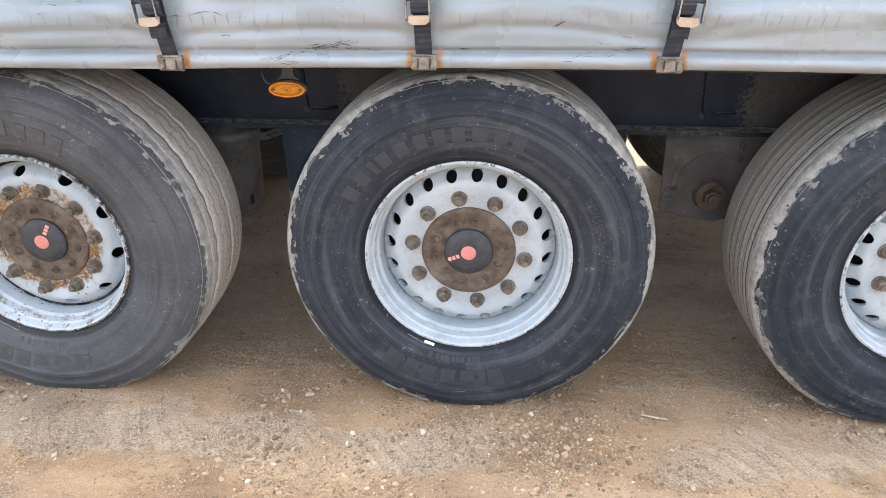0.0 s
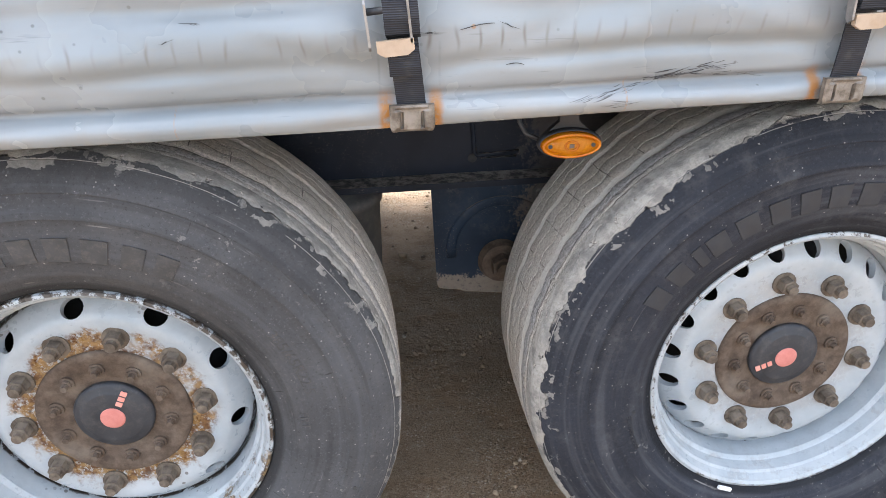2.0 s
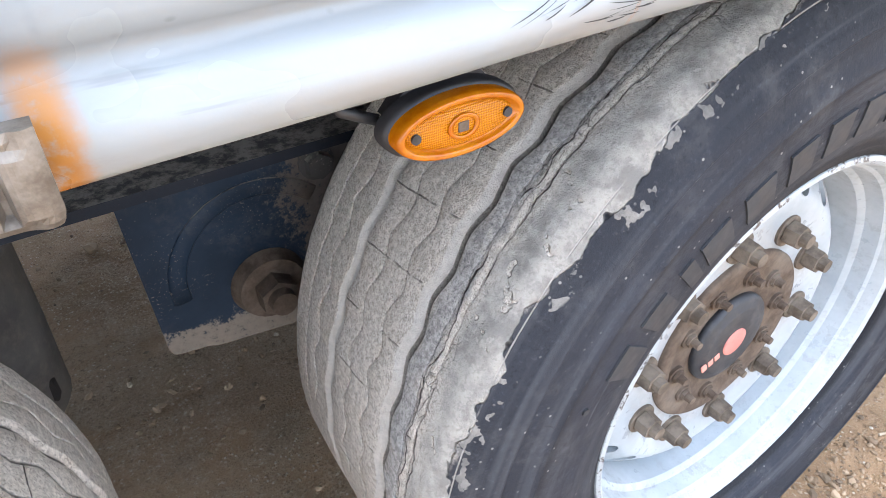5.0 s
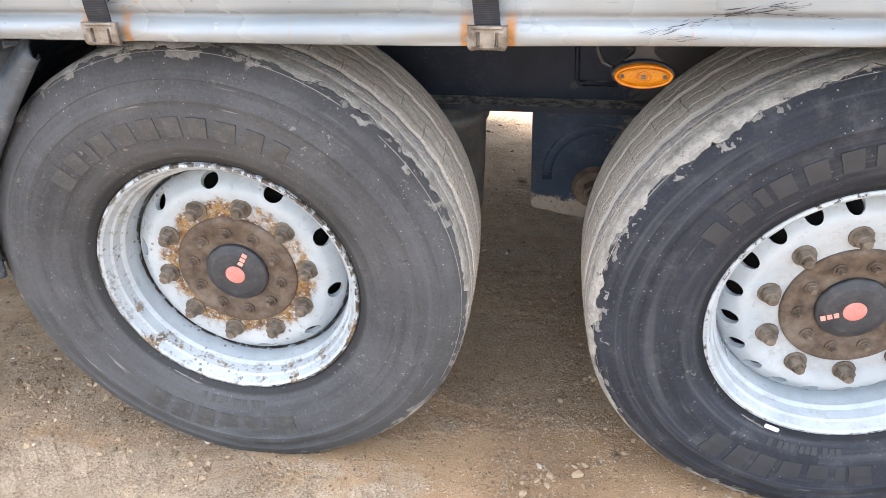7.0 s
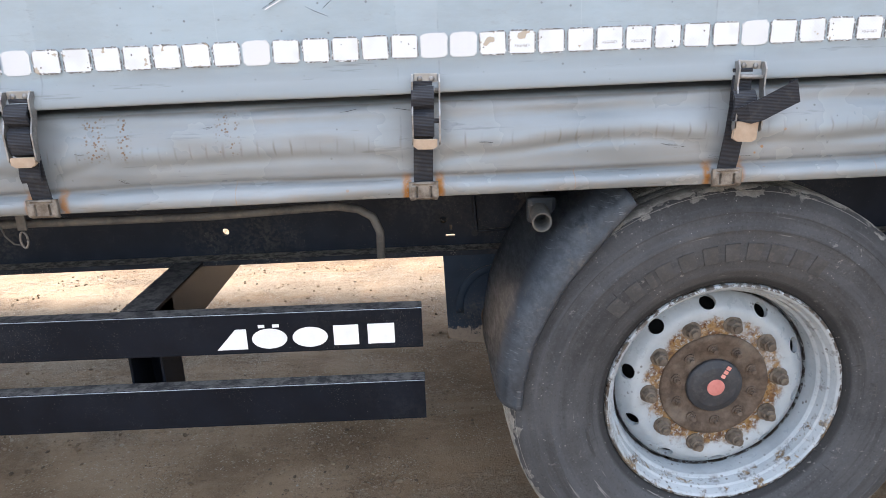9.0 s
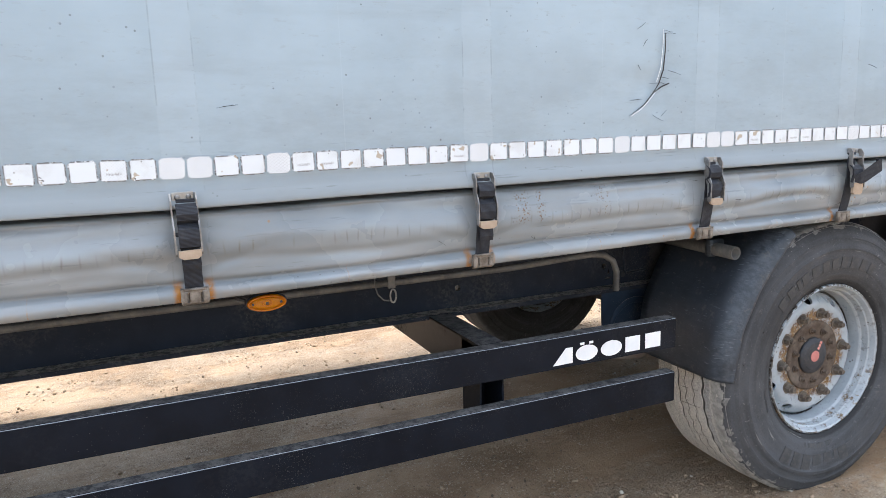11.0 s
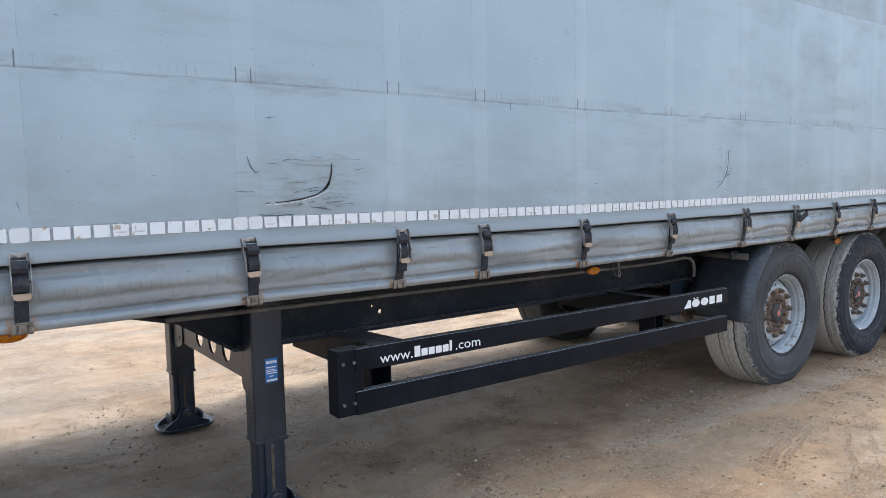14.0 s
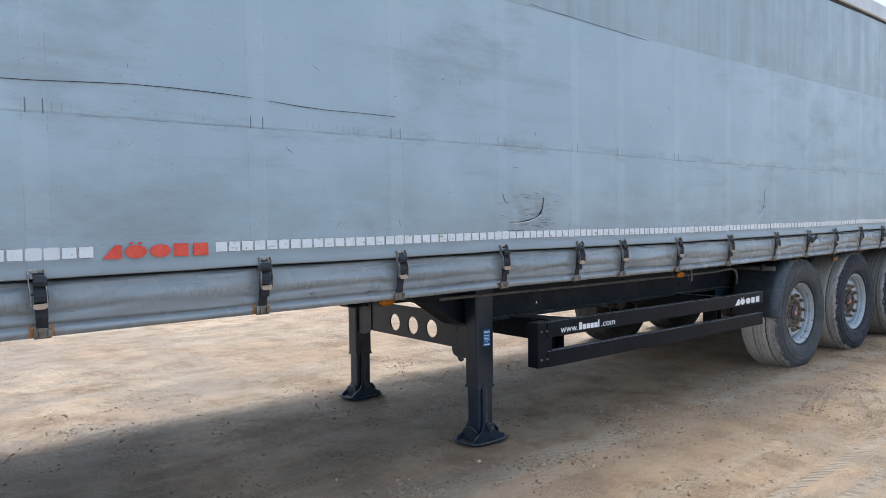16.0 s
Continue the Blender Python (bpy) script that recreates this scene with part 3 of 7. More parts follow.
def rim_material(name, wear, seed, k=0.985):
    """White wheel paint, chipped and rusty near the nuts and along the flange."""
    n = Nodes(name, 0.36)
    x, y, z = n.xyz()
    r = n.math("SQRT", n.math("ADD", n.math("MULTIPLY", x, x), n.math("MULTIPLY", z, z)))
    big, fine, mid = n.noise(7, 5, 0.7, w=seed), n.noise(110, 5, 0.75, w=seed), n.noise(26, 5, 0.7, w=seed)
    c = n.mix(n.step(big, 0.3, 0.7), (0.33, 0.372, 0.405), (0.43, 0.468, 0.497))
    c = n.mix(n.math("MULTIPLY", n.step(mid, 0.55, 0.78), 0.22), c, (0.40, 0.39, 0.37))
    near = n.step(n.math("ADD", r, n.math("MULTIPLY", n.math("SUBTRACT", mid, 0.5), 0.09)), 0.165, 0.188, 1.0, 0.0)
    rust = n.math("MULTIPLY", n.math("MULTIPLY", n.math("MULTIPLY", near, n.step(fine, 0.35, 0.50)), n.step(n.noise(11, 4, 0.65, w=seed + 7), 0.30, 0.46)), wear)
    c = n.mix(rust, c, n.mix(n.step(n.noise(60, 4, 0.7, w=seed), 0.35, 0.65), (0.085, 0.034, 0.013), (0.27, 0.165, 0.065)))
    flange = n.math("MULTIPLY", n.band(r, 0.262, 0.32, 0.004), n.math("MULTIPLY", n.step(mid, 0.53, 0.62), n.step(fine, 0.42, 0.55)))
    c = n.mix(n.math("MULTIPLY", flange, 0.05 + 0.55 * wear), c, (0.07, 0.06, 0.05))
    edge = n.math("MULTIPLY", n.math("MULTIPLY", n.step(r, 0.243, 0.247), n.band(n.math("ADD", y, n.math("MULTIPLY", n.math("SUBTRACT", mid, 0.5), 0.012)), 0.1525, 0.1525 + 0.010 * wear + 0.003, 0.002)), n.step(n.noise(34, 5, 0.75, w=seed + 2), 0.63 - 0.20 * wear, 0.68 - 0.20 * wear))
    lip = n.math("MULTIPLY", n.step(r, 0.2960 * k, 0.2990 * k), n.step(n.noise(48, 5, 0.75, w=seed + 3), 0.55 - 0.10 * wear, 0.62 - 0.10 * wear))
    c = n.mix(n.math("MAXIMUM", edge, lip), c, n.mix(fine, (0.016, 0.015, 0.014), (0.06, 0.045, 0.034)))
    film = n.math("MULTIPLY", n.step(r, 0.25, 0.262), n.step(mid, 0.38, 0.66))
    c = n.mix(n.math("MULTIPLY", film, 0.08 + 0.10 * wear), c, (0.26, 0.255, 0.245))
    flakes = n.math("MULTIPLY", n.math("MULTIPLY", n.step(r, 0.262, 0.270), n.step(z, -0.02, -0.12)), n.math("MULTIPLY", n.step(n.noise(17, 4, 0.65, w=seed + 4), 0.54, 0.58), n.step(fine, 0.40, 0.50)))
    c = n.mix(n.math("MULTIPLY", flakes, wear), c, n.mix(n.step(n.noise(70, 3, 0.7, w=seed), 0.4, 0.6), (0.075, 0.05, 0.03), (0.23, 0.16, 0.08)))
    chips = n.step(n.cells(52), 0.24, 0.15)
    c = n.mix(n.math("MULTIPLY", n.math("MULTIPLY", chips, n.step(big, 0.48, 0.58)), 0.8 * wear), c, (0.09, 0.08, 0.07))
    return n.done(c, n.step(mid, 0.3, 0.7, 0.24, 0.5), n.bump(fine, 0.12, 0.002))


def rust_material():
    n = Nodes("brown_dusty_hub", 0.85)
    c = n.mix(n.step(n.noise(35, 6, 0.7), 0.3, 0.7), (0.055, 0.036, 0.025), (0.130, 0.096, 0.070))
    c = n.mix(n.math("MULTIPLY", n.step(n.noise(12, 4, w=3), 0.5, 0.7), 0.4), c, (0.22, 0.185, 0.15))
    return n.done(c, 0.85, n.bump(n.noise(150, 5), 0.35, 0.003))


def plain(name, a, b, scale, rough, metal=0.0, bump=0.1, dust=0.0):
    n = Nodes(name, rough, metal)
    c = n.mix(n.step(n.noise(scale, 5, 0.65), 0.32, 0.68), a, b)
    if dust:
        c = n.mix(n.math("MULTIPLY", n.step(n.noise(scale * 3, 5, 0.7, w=2.0), 0.45, 0.7), dust), c, (0.32, 0.28, 0.23))
    return n.done(c, n.step(n.noise(scale * 2, 3), 0.3, 0.7, max(0.05, rough - 0.08), min(1, rough + 0.1)), n.bump(n.noise(scale * 9, 4), bump, 0.002))


def mudguard_material():
    """Blue-grey moulded plastic, rubbed pale in short strokes and with painted sheen where it bends."""
    n = Nodes("blue_grey_mudguard", 0.42)
    x, y, z = n.xyz()
    big, fine = n.noise(5, 5, 0.65), n.noise(60, 5, 0.75, stretch=(1.0, 0.25, 1.0))
    c = n.mix(n.step(big, 0.3, 0.7), (0.020, 0.026, 0.035), (0.040, 0.049, 0.063))
    # pale band on the bend: scuffs, and the flank's sheen put into the colour
    bent = n.math("MULTIPLY", n.band(n.math("ADD", y, n.math("MULTIPLY", n.math("SUBTRACT", big, 0.5), 0.08)), 0.02, 0.085, 0.02), n.step(fine, 0.36, 0.64))
    c = n.mix(n.math("MULTIPLY", bent, 0.55), c, (0.095, 0.112, 0.135))
    strokes = n.math("MULTIPLY", n.step(n.noise(130, 3, 0.6, stretch=(0.25, 0.25, 1.4)), 0.60, 0.68), n.step(n.noise(9, 4, 0.7, w=3.0), 0.44, 0.6))
    c = n.mix(n.math("MULTIPLY", strokes, 0.5), c, (0.20, 0.22, 0.245))
    c = n.mix(n.math("MULTIPLY", n.step(n.noise(22, 5, 0.7, w=8.0), 0.56, 0.68), 0.3), c, (0.17, 0.155, 0.135))
    return n.done(c, n.step(fine, 0.3, 0.7, 0.34, 0.6), n.bump(n.math("ADD", fine, n.math("MULTIPLY", big, 0.8)), 0.35, 0.004))


def webbing_material():
    n = Nodes("black_webbing", 0.7)
    x, y, z = n.xyz()
    rib = n.math("SINE", n.math("MULTIPLY", z, 2200))
    c = n.mix(n.step(rib, -0.6, 0.6), (0.007, 0.008, 0.012), (0.020, 0.024, 0.035))
    c = n.mix(n.math("MULTIPLY", n.step(n.noise(40, 4), 0.5, 0.75), 0.12), c, (0.22, 0.2, 0.18))
    return n.done(c, 0.7, n.bump(rib, 0.4, 0.0008))


def tape_material():
    n = Nodes("reflective_tape", 0.3)
    r = n.random()
    x, y, z = n.xyz()
    a = n.math("ABSOLUTE", n.math("SINE", n.math("MULTIPLY", n.math("ADD", x, z), 460)))
    b = n.math("ABSOLUTE", n.math("SINE", n.math("MULTIPLY", n.math("SUBTRACT", x, z), 480)))
    net = n.step(n.math("MINIMUM", a, b), 0.0, 0.22, 1.0, 0.0)
    c = n.mix(n.math("MULTIPLY", net, n.step(r, 0.0, 1.0, 0.05, 0.6)), (0.72, 0.755, 0.785), (0.42, 0.44, 0.46))
    off = n.t.nodes.new("ShaderNodeVectorMath")
    n.t.links.new(n.obj, off.inputs[0]), n.t.links.new(r, off.inputs[1])
    off.operation = "ADD"
    worn = n.noise(30, 3, 0.5, at=off.outputs[0])
    c = n.mix(n.step(worn, 0.665, 0.675), c, (0.44, 0.385, 0.31))
    holes = n.math("MULTIPLY", n.step(n.cells(95, at=off.outputs[0]), 0.20, 0.12), n.step(n.noise(26, 2, 0.5, at=off.outputs[0]), 0.58, 0.62))
    c = n.mix(holes, c, (0.07, 0.06, 0.055))
    rim = n.math("MAXIMUM", n.step(n.math("ABSOLUTE", x), 0.0232, 0.0262), n.step(n.math("ABSOLUTE", z), 0.0195, 0.0222))
    c = n.mix(n.math("MULTIPLY", rim, n.step(n.noise(240, 3, 0.6, at=off.outputs[0]), 0.36, 0.52)), c, (0.10, 0.098, 0.095))
    print_ = n.math("MULTIPLY", n.math("MULTIPLY", n.band(z, -0.010, -0.004, 0.001), n.step(n.math("ABSOLUTE", x), 0.016, 0.014)), n.step(r, 0.78, 0.8))
    c = n.mix(n.math("MULTIPLY", print_, n.step(n.noise(400, 2), 0.4, 0.6)), c, (0.35, 0.35, 0.36))
    c = n.mix(n.math("MULTIPLY", n.step(n.noise(22, 4, 0.6, at=off.outputs[0]), 0.5, 0.7), 0.25), c, (0.45, 0.43, 0.40))
    return n.done(c, 0.3)


def hatched_material():
    """Worn tape whose diamond net shows dark."""
    n = Nodes("hatched_grey_tape", 0.4)
    x, y, z = n.xyz()
    a = n.math("ABSOLUTE", n.math("SINE", n.math("MULTIPLY", n.math("ADD", n.math("MULTIPLY", x, 0.75), z), 430)))
    b = n.math("ABSOLUTE", n.math("SINE", n.math("MULTIPLY", n.math("SUBTRACT", n.math("MULTIPLY", x, 0.75), z), 430)))
    net = n.step(n.math("MINIMUM", a, b), 0.05, 0.25, 1.0, 0.0)
    c = n.mix(n.math("MULTIPLY", net, 0.9), n.mix(n.noise(60, 4), (0.66, 0.68, 0.70), (0.80, 0.82, 0.84)), (0.30, 0.305, 0.31))
    return n.done(c, 0.4, n.bump(net, 0.2, 0.0005))


def lens_material():
    n = Nodes("amber_lens", 0.2)
    x, y, z = n.xyz()
    a = n.math("SINE", n.math("MULTIPLY", n.math("ADD", x, n.math("MULTIPLY", z, 0.8)), 2300))
    b = n.math("SINE", n.math("MULTIPLY", n.math("SUBTRACT", x, n.math("MULTIPLY", z, 0.8)), 2300))
    rib = n.math("MULTIPLY", a, b)
    c = n.mix(n.step(rib, -0.5, 0.5), (0.36, 0.110, 0.0003), (0.56, 0.215, 0.004))
    n.b.inputs["Specular IOR Level"].default_value = 0.25
    n.b.inputs["Coat Weight"].default_value = 0.15
    return n.done(c, 0.22, n.bump(rib, 0.35, 0.001))


M = dict(
    dirt=dirt_material(), stone=stone_material(), tarp=tarp_material(),
    chassis=dark_steel("chassis_paint", (0.012, 0.016, 0.025), (0.17, 0.155, 0.135), 0.42, side=0.35),
    flange=dark_steel("dusty_flange", (0.016, 0.019, 0.026), (0.27, 0.24, 0.205), 0.9, 21.0, 0.7),
    hanger=dark_steel("dusty_bracket_paint", (0.014, 0.025, 0.042), (0.17, 0.145, 0.12), 0.85, 3.0, low=0.50, side=0.85),
    hanger_dusty=dark_steel("brown_dust_on_bracket", (0.07, 0.065, 0.062), (0.22, 0.19, 0.16), 0.8, 5.0, 0.8),
    guard=dark_steel("guard_rail_paint", (0.0055, 0.0075, 0.012), (0.12, 0.115, 0.11), 0.12, 8.0, 0.34, gloss=0.10),
    leg=dark_steel("landing_gear_paint", (0.008, 0.015, 0.029), (0.15, 0.13, 0.105), 0.3, 11.0, 0.38, gloss=0.5),
    edge_glint=plain("rail_edge_glint", (0.20, 0.22, 0.25), (0.42, 0.45, 0.48), 40, 0.35),
    under=plain("dark_underbody", (0.012, 0.012, 0.014), (0.03, 0.028, 0.027), 6, 0.8),
    rubber_flap=mudguard_material(),
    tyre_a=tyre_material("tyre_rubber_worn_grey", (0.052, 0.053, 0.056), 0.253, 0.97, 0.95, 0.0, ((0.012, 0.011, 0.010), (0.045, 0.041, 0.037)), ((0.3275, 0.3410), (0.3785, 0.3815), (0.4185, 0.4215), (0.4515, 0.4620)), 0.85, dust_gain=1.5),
    tyre_b=tyre_material("tyre_rubber_muddy", (0.023, 0.0255, 0.033), 0.243, 0.95, 1.0, 6.0, lines=((0.3390, 0.3487), (0.4530, 0.4680)), slots=((0.3287, 0.3384),), cuts=0.6, cracks=0.75, dust_gain=1.28),
    tyre_c=tyre_material("tyre_rubber_ribbed", (0.020, 0.024, 0.031), 0.246, 0.75, 0.85, 13.0, ((0.012, 0.012, 0.012), (0.04, 0.038, 0.036)), tuple((c - 0.0024, c + 0.0024) for c in (0.288, 0.323, 0.363, 0.403, 0.443, 0.488)), 0.0),
    tyre_far=tyre_material("tyre_rubber_black", (0.014, 0.015, 0.018), 0.262, 0.12, 0.1, 17.0, cuts=0.0),
    rim_worn=rim_material("white_wheel_paint_rusty", 1.0, 0.0, 0.968), rim=rim_material("white_wheel_paint", 0.18, 5.0),
    hub=rust_material(),
    nut=plain("dusty_wheel_nut", (0.075, 0.058, 0.044), (0.20, 0.165, 0.13), 40, 0.75, 0.2),
    cap=plain("black_cap_plastic", (0.018, 0.021, 0.027), (0.035, 0.038, 0.045), 20, 0.55, dust=0.08),
    cap_red=plain("faded_red_plastic", (0.50, 0.165, 0.14), (0.58, 0.23, 0.20), 40, 0.6),
    steel=plain("dull_zinc_steel", (0.30, 0.285, 0.26), (0.44, 0.42, 0.39), 25, 0.5, 0.55, dust=0.3),
    clamp=plain("rusty_clamp_steel", (0.095, 0.078, 0.062), (0.27, 0.245, 0.215), 45, 0.5, 0.35, dust=0.2),
    bright=plain("worn_steel_wire", (0.17, 0.165, 0.16), (0.36, 0.35, 0.34), 30, 0.40, 0.65),
    web=webbing_material(), tan=plain("tan_plastic", (0.36, 0.265, 0.185), (0.45, 0.345, 0.255), 30, 0.6, dust=0.15),
    tape=tape_material(), tape_grey=hatched_material(),
    red=plain("red_vinyl", (0.62, 0.055, 0.03), (0.70, 0.10, 0.06), 25, 0.4),
    white=plain("white_vinyl", (0.78, 0.80, 0.82), (0.84, 0.85, 0.86), 25, 0.4),
    pale_red=plain("pale_red_print", (0.66, 0.25, 0.20), (0.72, 0.34, 0.28), 30, 0.6),
    lens=lens_material(), lens_edge=plain("amber_lens_edge", (0.40, 0.105, 0.0006), (0.50, 0.165, 0.002), 60, 0.16), lamp_base=plain("lamp_base_plastic", (0.012, 0.013, 0.016), (0.03, 0.03, 0.034), 30, 0.5),
    pipe=plain("grey_pipe", (0.065, 0.066, 0.068), (0.13, 0.128, 0.122), 14, 0.6, dust=0.2),
    relief=plain("tyre_relief_grey", (0.036, 0.037, 0.039), (0.060, 0.060, 0.062), 30, 0.7, dust=0.10),
    relief_dark=plain("tyre_relief_dark", (0.020, 0.022, 0.027), (0.031, 0.034, 0.040), 30, 0.65),
    black=plain("black_scuff_and_shade", (0.02, 0.02, 0.022), (0.05, 0.05, 0.052), 60, 0.8),
    blue=plain("blue_sticker", (0.02, 0.14, 0.42), (0.04, 0.19, 0.5), 30, 0.4),
    roof=plain("pale_roof_rail", (0.50, 0.52, 0.53), (0.62, 0.63, 0.64), 4, 0.45),
    twig=plain("dry_twig", (0.36, 0.28, 0.2), (0.5, 0.42, 0.32), 60, 0.9),
)


# ---- mesh helpers ----
def finish(ob, material, smooth=False):
    ob.data.materials.append(material)
    if smooth:
        ob.data.polygons.foreach_set("use_smooth", [True] * len(ob.data.polygons))
    return ob


def part(name, bm, material, parent=None, label="", smooth=False):
    """Links a bmesh as one mesh object under a thing or a part."""
    me = bpy.data.meshes.new(name)
    bmesh.ops.recalc_face_normals(bm, faces=bm.faces)
    bm.to_mesh(me)
    bm.free()
    ob = finish(new(name, me), material, smooth)
    ob.parent = parent
    if label:
        ob["label"] = label
    return ob


def mesh_part(name, verts, faces, material, parent=None, label="", smooth=False, uv=None):
    me = bpy.data.meshes.new(name)
    me.from_pydata([tuple(map(float, v)) for v in verts], [], faces)
    if uv is not None:
        layer = me.uv_layers.new(name="UVMap")
        loops = np.empty(len(me.loops), int)
        me.loops.foreach_get("vertex_index", loops)
        layer.data.foreach_set("uv", np.asarray(uv, float)[loops].ravel())
    ob = finish(new(name, me), material, smooth)
    ob.parent = parent
    if label:
        ob["label"] = label
    return ob


def bar(bm, x0, x1, y0, y1, z0, z1, bevel=0.0, m=None):
    """A box between two corners, with bevelled edges, added to a bmesh."""
    t = Matrix.LocRotScale(((x0 + x1) / 2, (y0 + y1) / 2, (z0 + z1) / 2), None, (x1 - x0, y1 - y0, z1 - z0))
    got = bmesh.ops.create_cube(bm, size=1, matrix=(m @ t) if m else t)["verts"]
    if bevel:
        edges = list({e for v in got for e in v.link_edges})
        bmesh.ops.bevel(bm, geom=edges, offset=bevel, segments=2, profile=0.5, affect="EDGES", clamp_overlap=True)
    return bm


def box(*args, **kw):
    return bar(bmesh.new(), *args, **kw)


def rod(bm, a, b, r, seg=14, r2=None):
    a, b = Vector(a), Vector(b)
    turn = (b - a).to_track_quat("Z", "Y").to_matrix().to_4x4()
    bmesh.ops.create_cone(bm, cap_ends=True, segments=seg, radius1=r, radius2=r if r2 is None else r2, depth=(b - a).length,
                          matrix=Matrix.Translation((a + b) / 2) @ turn)
    return bm


def prism(bm, outline, axis, lo, hi):
    """An outline of (a, b) pairs drawn out along an axis; the pair runs over the two other axes in order."""
    def place(p, d):
        q = list(p)
        q.insert("xyz".index(axis), d)
        return bm.verts.new(q)
    one, two = [place(p, lo) for p in outline], [place(p, hi) for p in outline]
    bm.faces.new(one), bm.faces.new(two[::-1])
    for k in range(len(outline)):
        j = (k + 1) % len(outline)
        bm.faces.new((one[k], two[k], two[j], one[j]))
    return bm


def tube_along(points, r, seg=10):
    """A round tube through points."""
    verts, faces = [], []
    pts = [Vector(p) for p in points]
    up = Vector((0, 1, 0))
    for k, p in enumerate(pts):
        way = (pts[min(k + 1, len(pts) - 1)] - pts[max(k - 1, 0)]).normalized()
        side = way.cross(up).normalized() if abs(way.dot(up)) < 0.95 else way.cross(Vector((1, 0, 0))).normalized()
        top = side.cross(way)
        for s in range(seg):
            a = 2 * math.pi * s / seg
            verts.append(p + r * (math.cos(a) * side + math.sin(a) * top))
    for k in range(len(pts) - 1):
        for s in range(seg):
            t = (s + 1) % seg
            faces.append((k * seg + s, k * seg + t, (k + 1) * seg + t, (k + 1) * seg + s))
    faces.append(tuple(range(seg))[::-1])
    faces.append(tuple(range((len(pts) - 1) * seg, len(pts) * seg)))
    return verts, faces


def revolve(profile, seg, close=False):
    """(r, y) pairs turned round the y axis."""
    verts, faces = [], []
    n = len(profile)
    for s in range(seg):
        a = 2 * math.pi * s / seg
        verts += [(r * math.cos(a), y, r * math.sin(a)) for r, y in profile]
    for s in range(seg):
        t = (s + 1) % seg
        for k in range(n if close else n - 1):
            j = (k + 1) % n
            faces.append((s * n + k, s * n + j, t * n + j, t * n + k))
    return verts, faces


def carve(ob, cutters):
    """Cuts solid bmeshes out of an object's mesh."""
    made = []
    for bm in cutters:
        me = bpy.data.meshes.new("cutter")
        bmesh.ops.recalc_face_normals(bm, faces=bm.faces)
        bm.to_mesh(me)
        bm.free()
        c = new("cutter", me)
        made.append(c)
        mod = ob.modifiers.new("cut", "BOOLEAN")
        mod.operation, mod.object, mod.solver = "DIFFERENCE", c, "EXACT"
    bpy.context.view_layer.update()
    dg = bpy.context.evaluated_depsgraph_get()
    me = bpy.data.meshes.new_from_object(ob.evaluated_get(dg))
    ob.modifiers.clear()
    ob.data = me
    for c in made:
        bpy.data.objects.remove(c)
    return ob


def lettering(words, height, depth=0.0015):
    """Flat verts and faces of words in the built-in font, x to the right, y up, from the origin."""
    cu = bpy.data.curves.new("words", "FONT")
    cu.body, cu.size, cu.extrude, cu.resolution_u = words, height / 0.7, depth / 2, 2
    ob = new("words", cu)
    bpy.context.view_layer.update()
    me = bpy.data.meshes.new_from_object(ob.evaluated_get(bpy.context.evaluated_depsgraph_get()))
    verts, faces = [tuple(v.co) for v in me.vertices], [tuple(p.vertices) for p in me.polygons]
    bpy.data.objects.remove(ob)
    return verts, faces


# ---- ground ----
def ground_height(x, y):
    big = noise.noise((x * 0.35, y * 0.35, 0.3)) * 0.018
    mid = noise.noise((x * 1.6, y * 2.2, 1.7)) * 0.008
    fine = noise.noise((x * 7, y * 7, 4.0)) * 0.0035 + noise.noise((x * 19, y * 19, 9.0)) * 0.002
    rut = 0.0
    for line, deep in ((-0.62, 0.022), (-0.98, 0.020), (-1.6, 0.022), (-3.3, 0.02), (4.2, 0.012)):
        d = y - line - 0.12 * math.sin(x * 0.31 + line)
        rut -= deep * math.exp(-((d / 0.14) ** 2)) * (0.55 + 0.45 * math.sin(x * 52 + 6 * abs(d)))
        rut += 0.5 * deep * math.exp(-(((abs(d) - 0.26) / 0.09) ** 2))
    calm = 0.25 if -0.15 < y < 2.7 and (-0.6 < x < 3.2 or -4.3 < x < -3.4) else 1.0
    return (big + mid + rut) * calm + fine


def build_ground():
    def lines(lo, hi, step, out):
        near = list(np.arange(lo, hi + 1e-6, step))
        far, d = [], step
        while (far[-1] if far else 0) < out:
            d *= 1.35
            far.append((far[-1] if far else 0) + d)
        return [lo - f for f in far[::-1]] + near + [hi + f for f in far]
    xs, ys = lines(-8.5, 4.5, 0.032, 900), lines(-2.4, 5.0, 0.032, 900)
    verts = []
    for y in ys:
        for x in xs:
            far = max(0.0, abs(x + 2) - 12, abs(y) - 9)
            verts.append((x, y, ground_height(x, y) if far < 20 else 0.0))
    n = len(xs)
    faces = [(j * n + i, j * n + i + 1, (j + 1) * n + i + 1, (j + 1) * n + i) for j in range(len(ys) - 1) for i in range(n - 1)]
    ob = mesh_part("ground", verts, faces, M["dirt"], smooth=True)
    return tagged(ob, "packed tan dirt yard with ruts and scattered grit", "ground", kind="structure")


def pebble_shape(rng):
    """A lumpy stone of 20 faces."""
    bm = bmesh.new()
    bmesh.ops.create_icosphere(bm, subdivisions=1, radius=1.0)
    v = [np.array(p.co) * rng.uniform(0.75, 1.2) for p in bm.verts]
    f = [[p.index for p in q.verts] for q in bm.faces]
    bm.free()
    return np.array(v), f


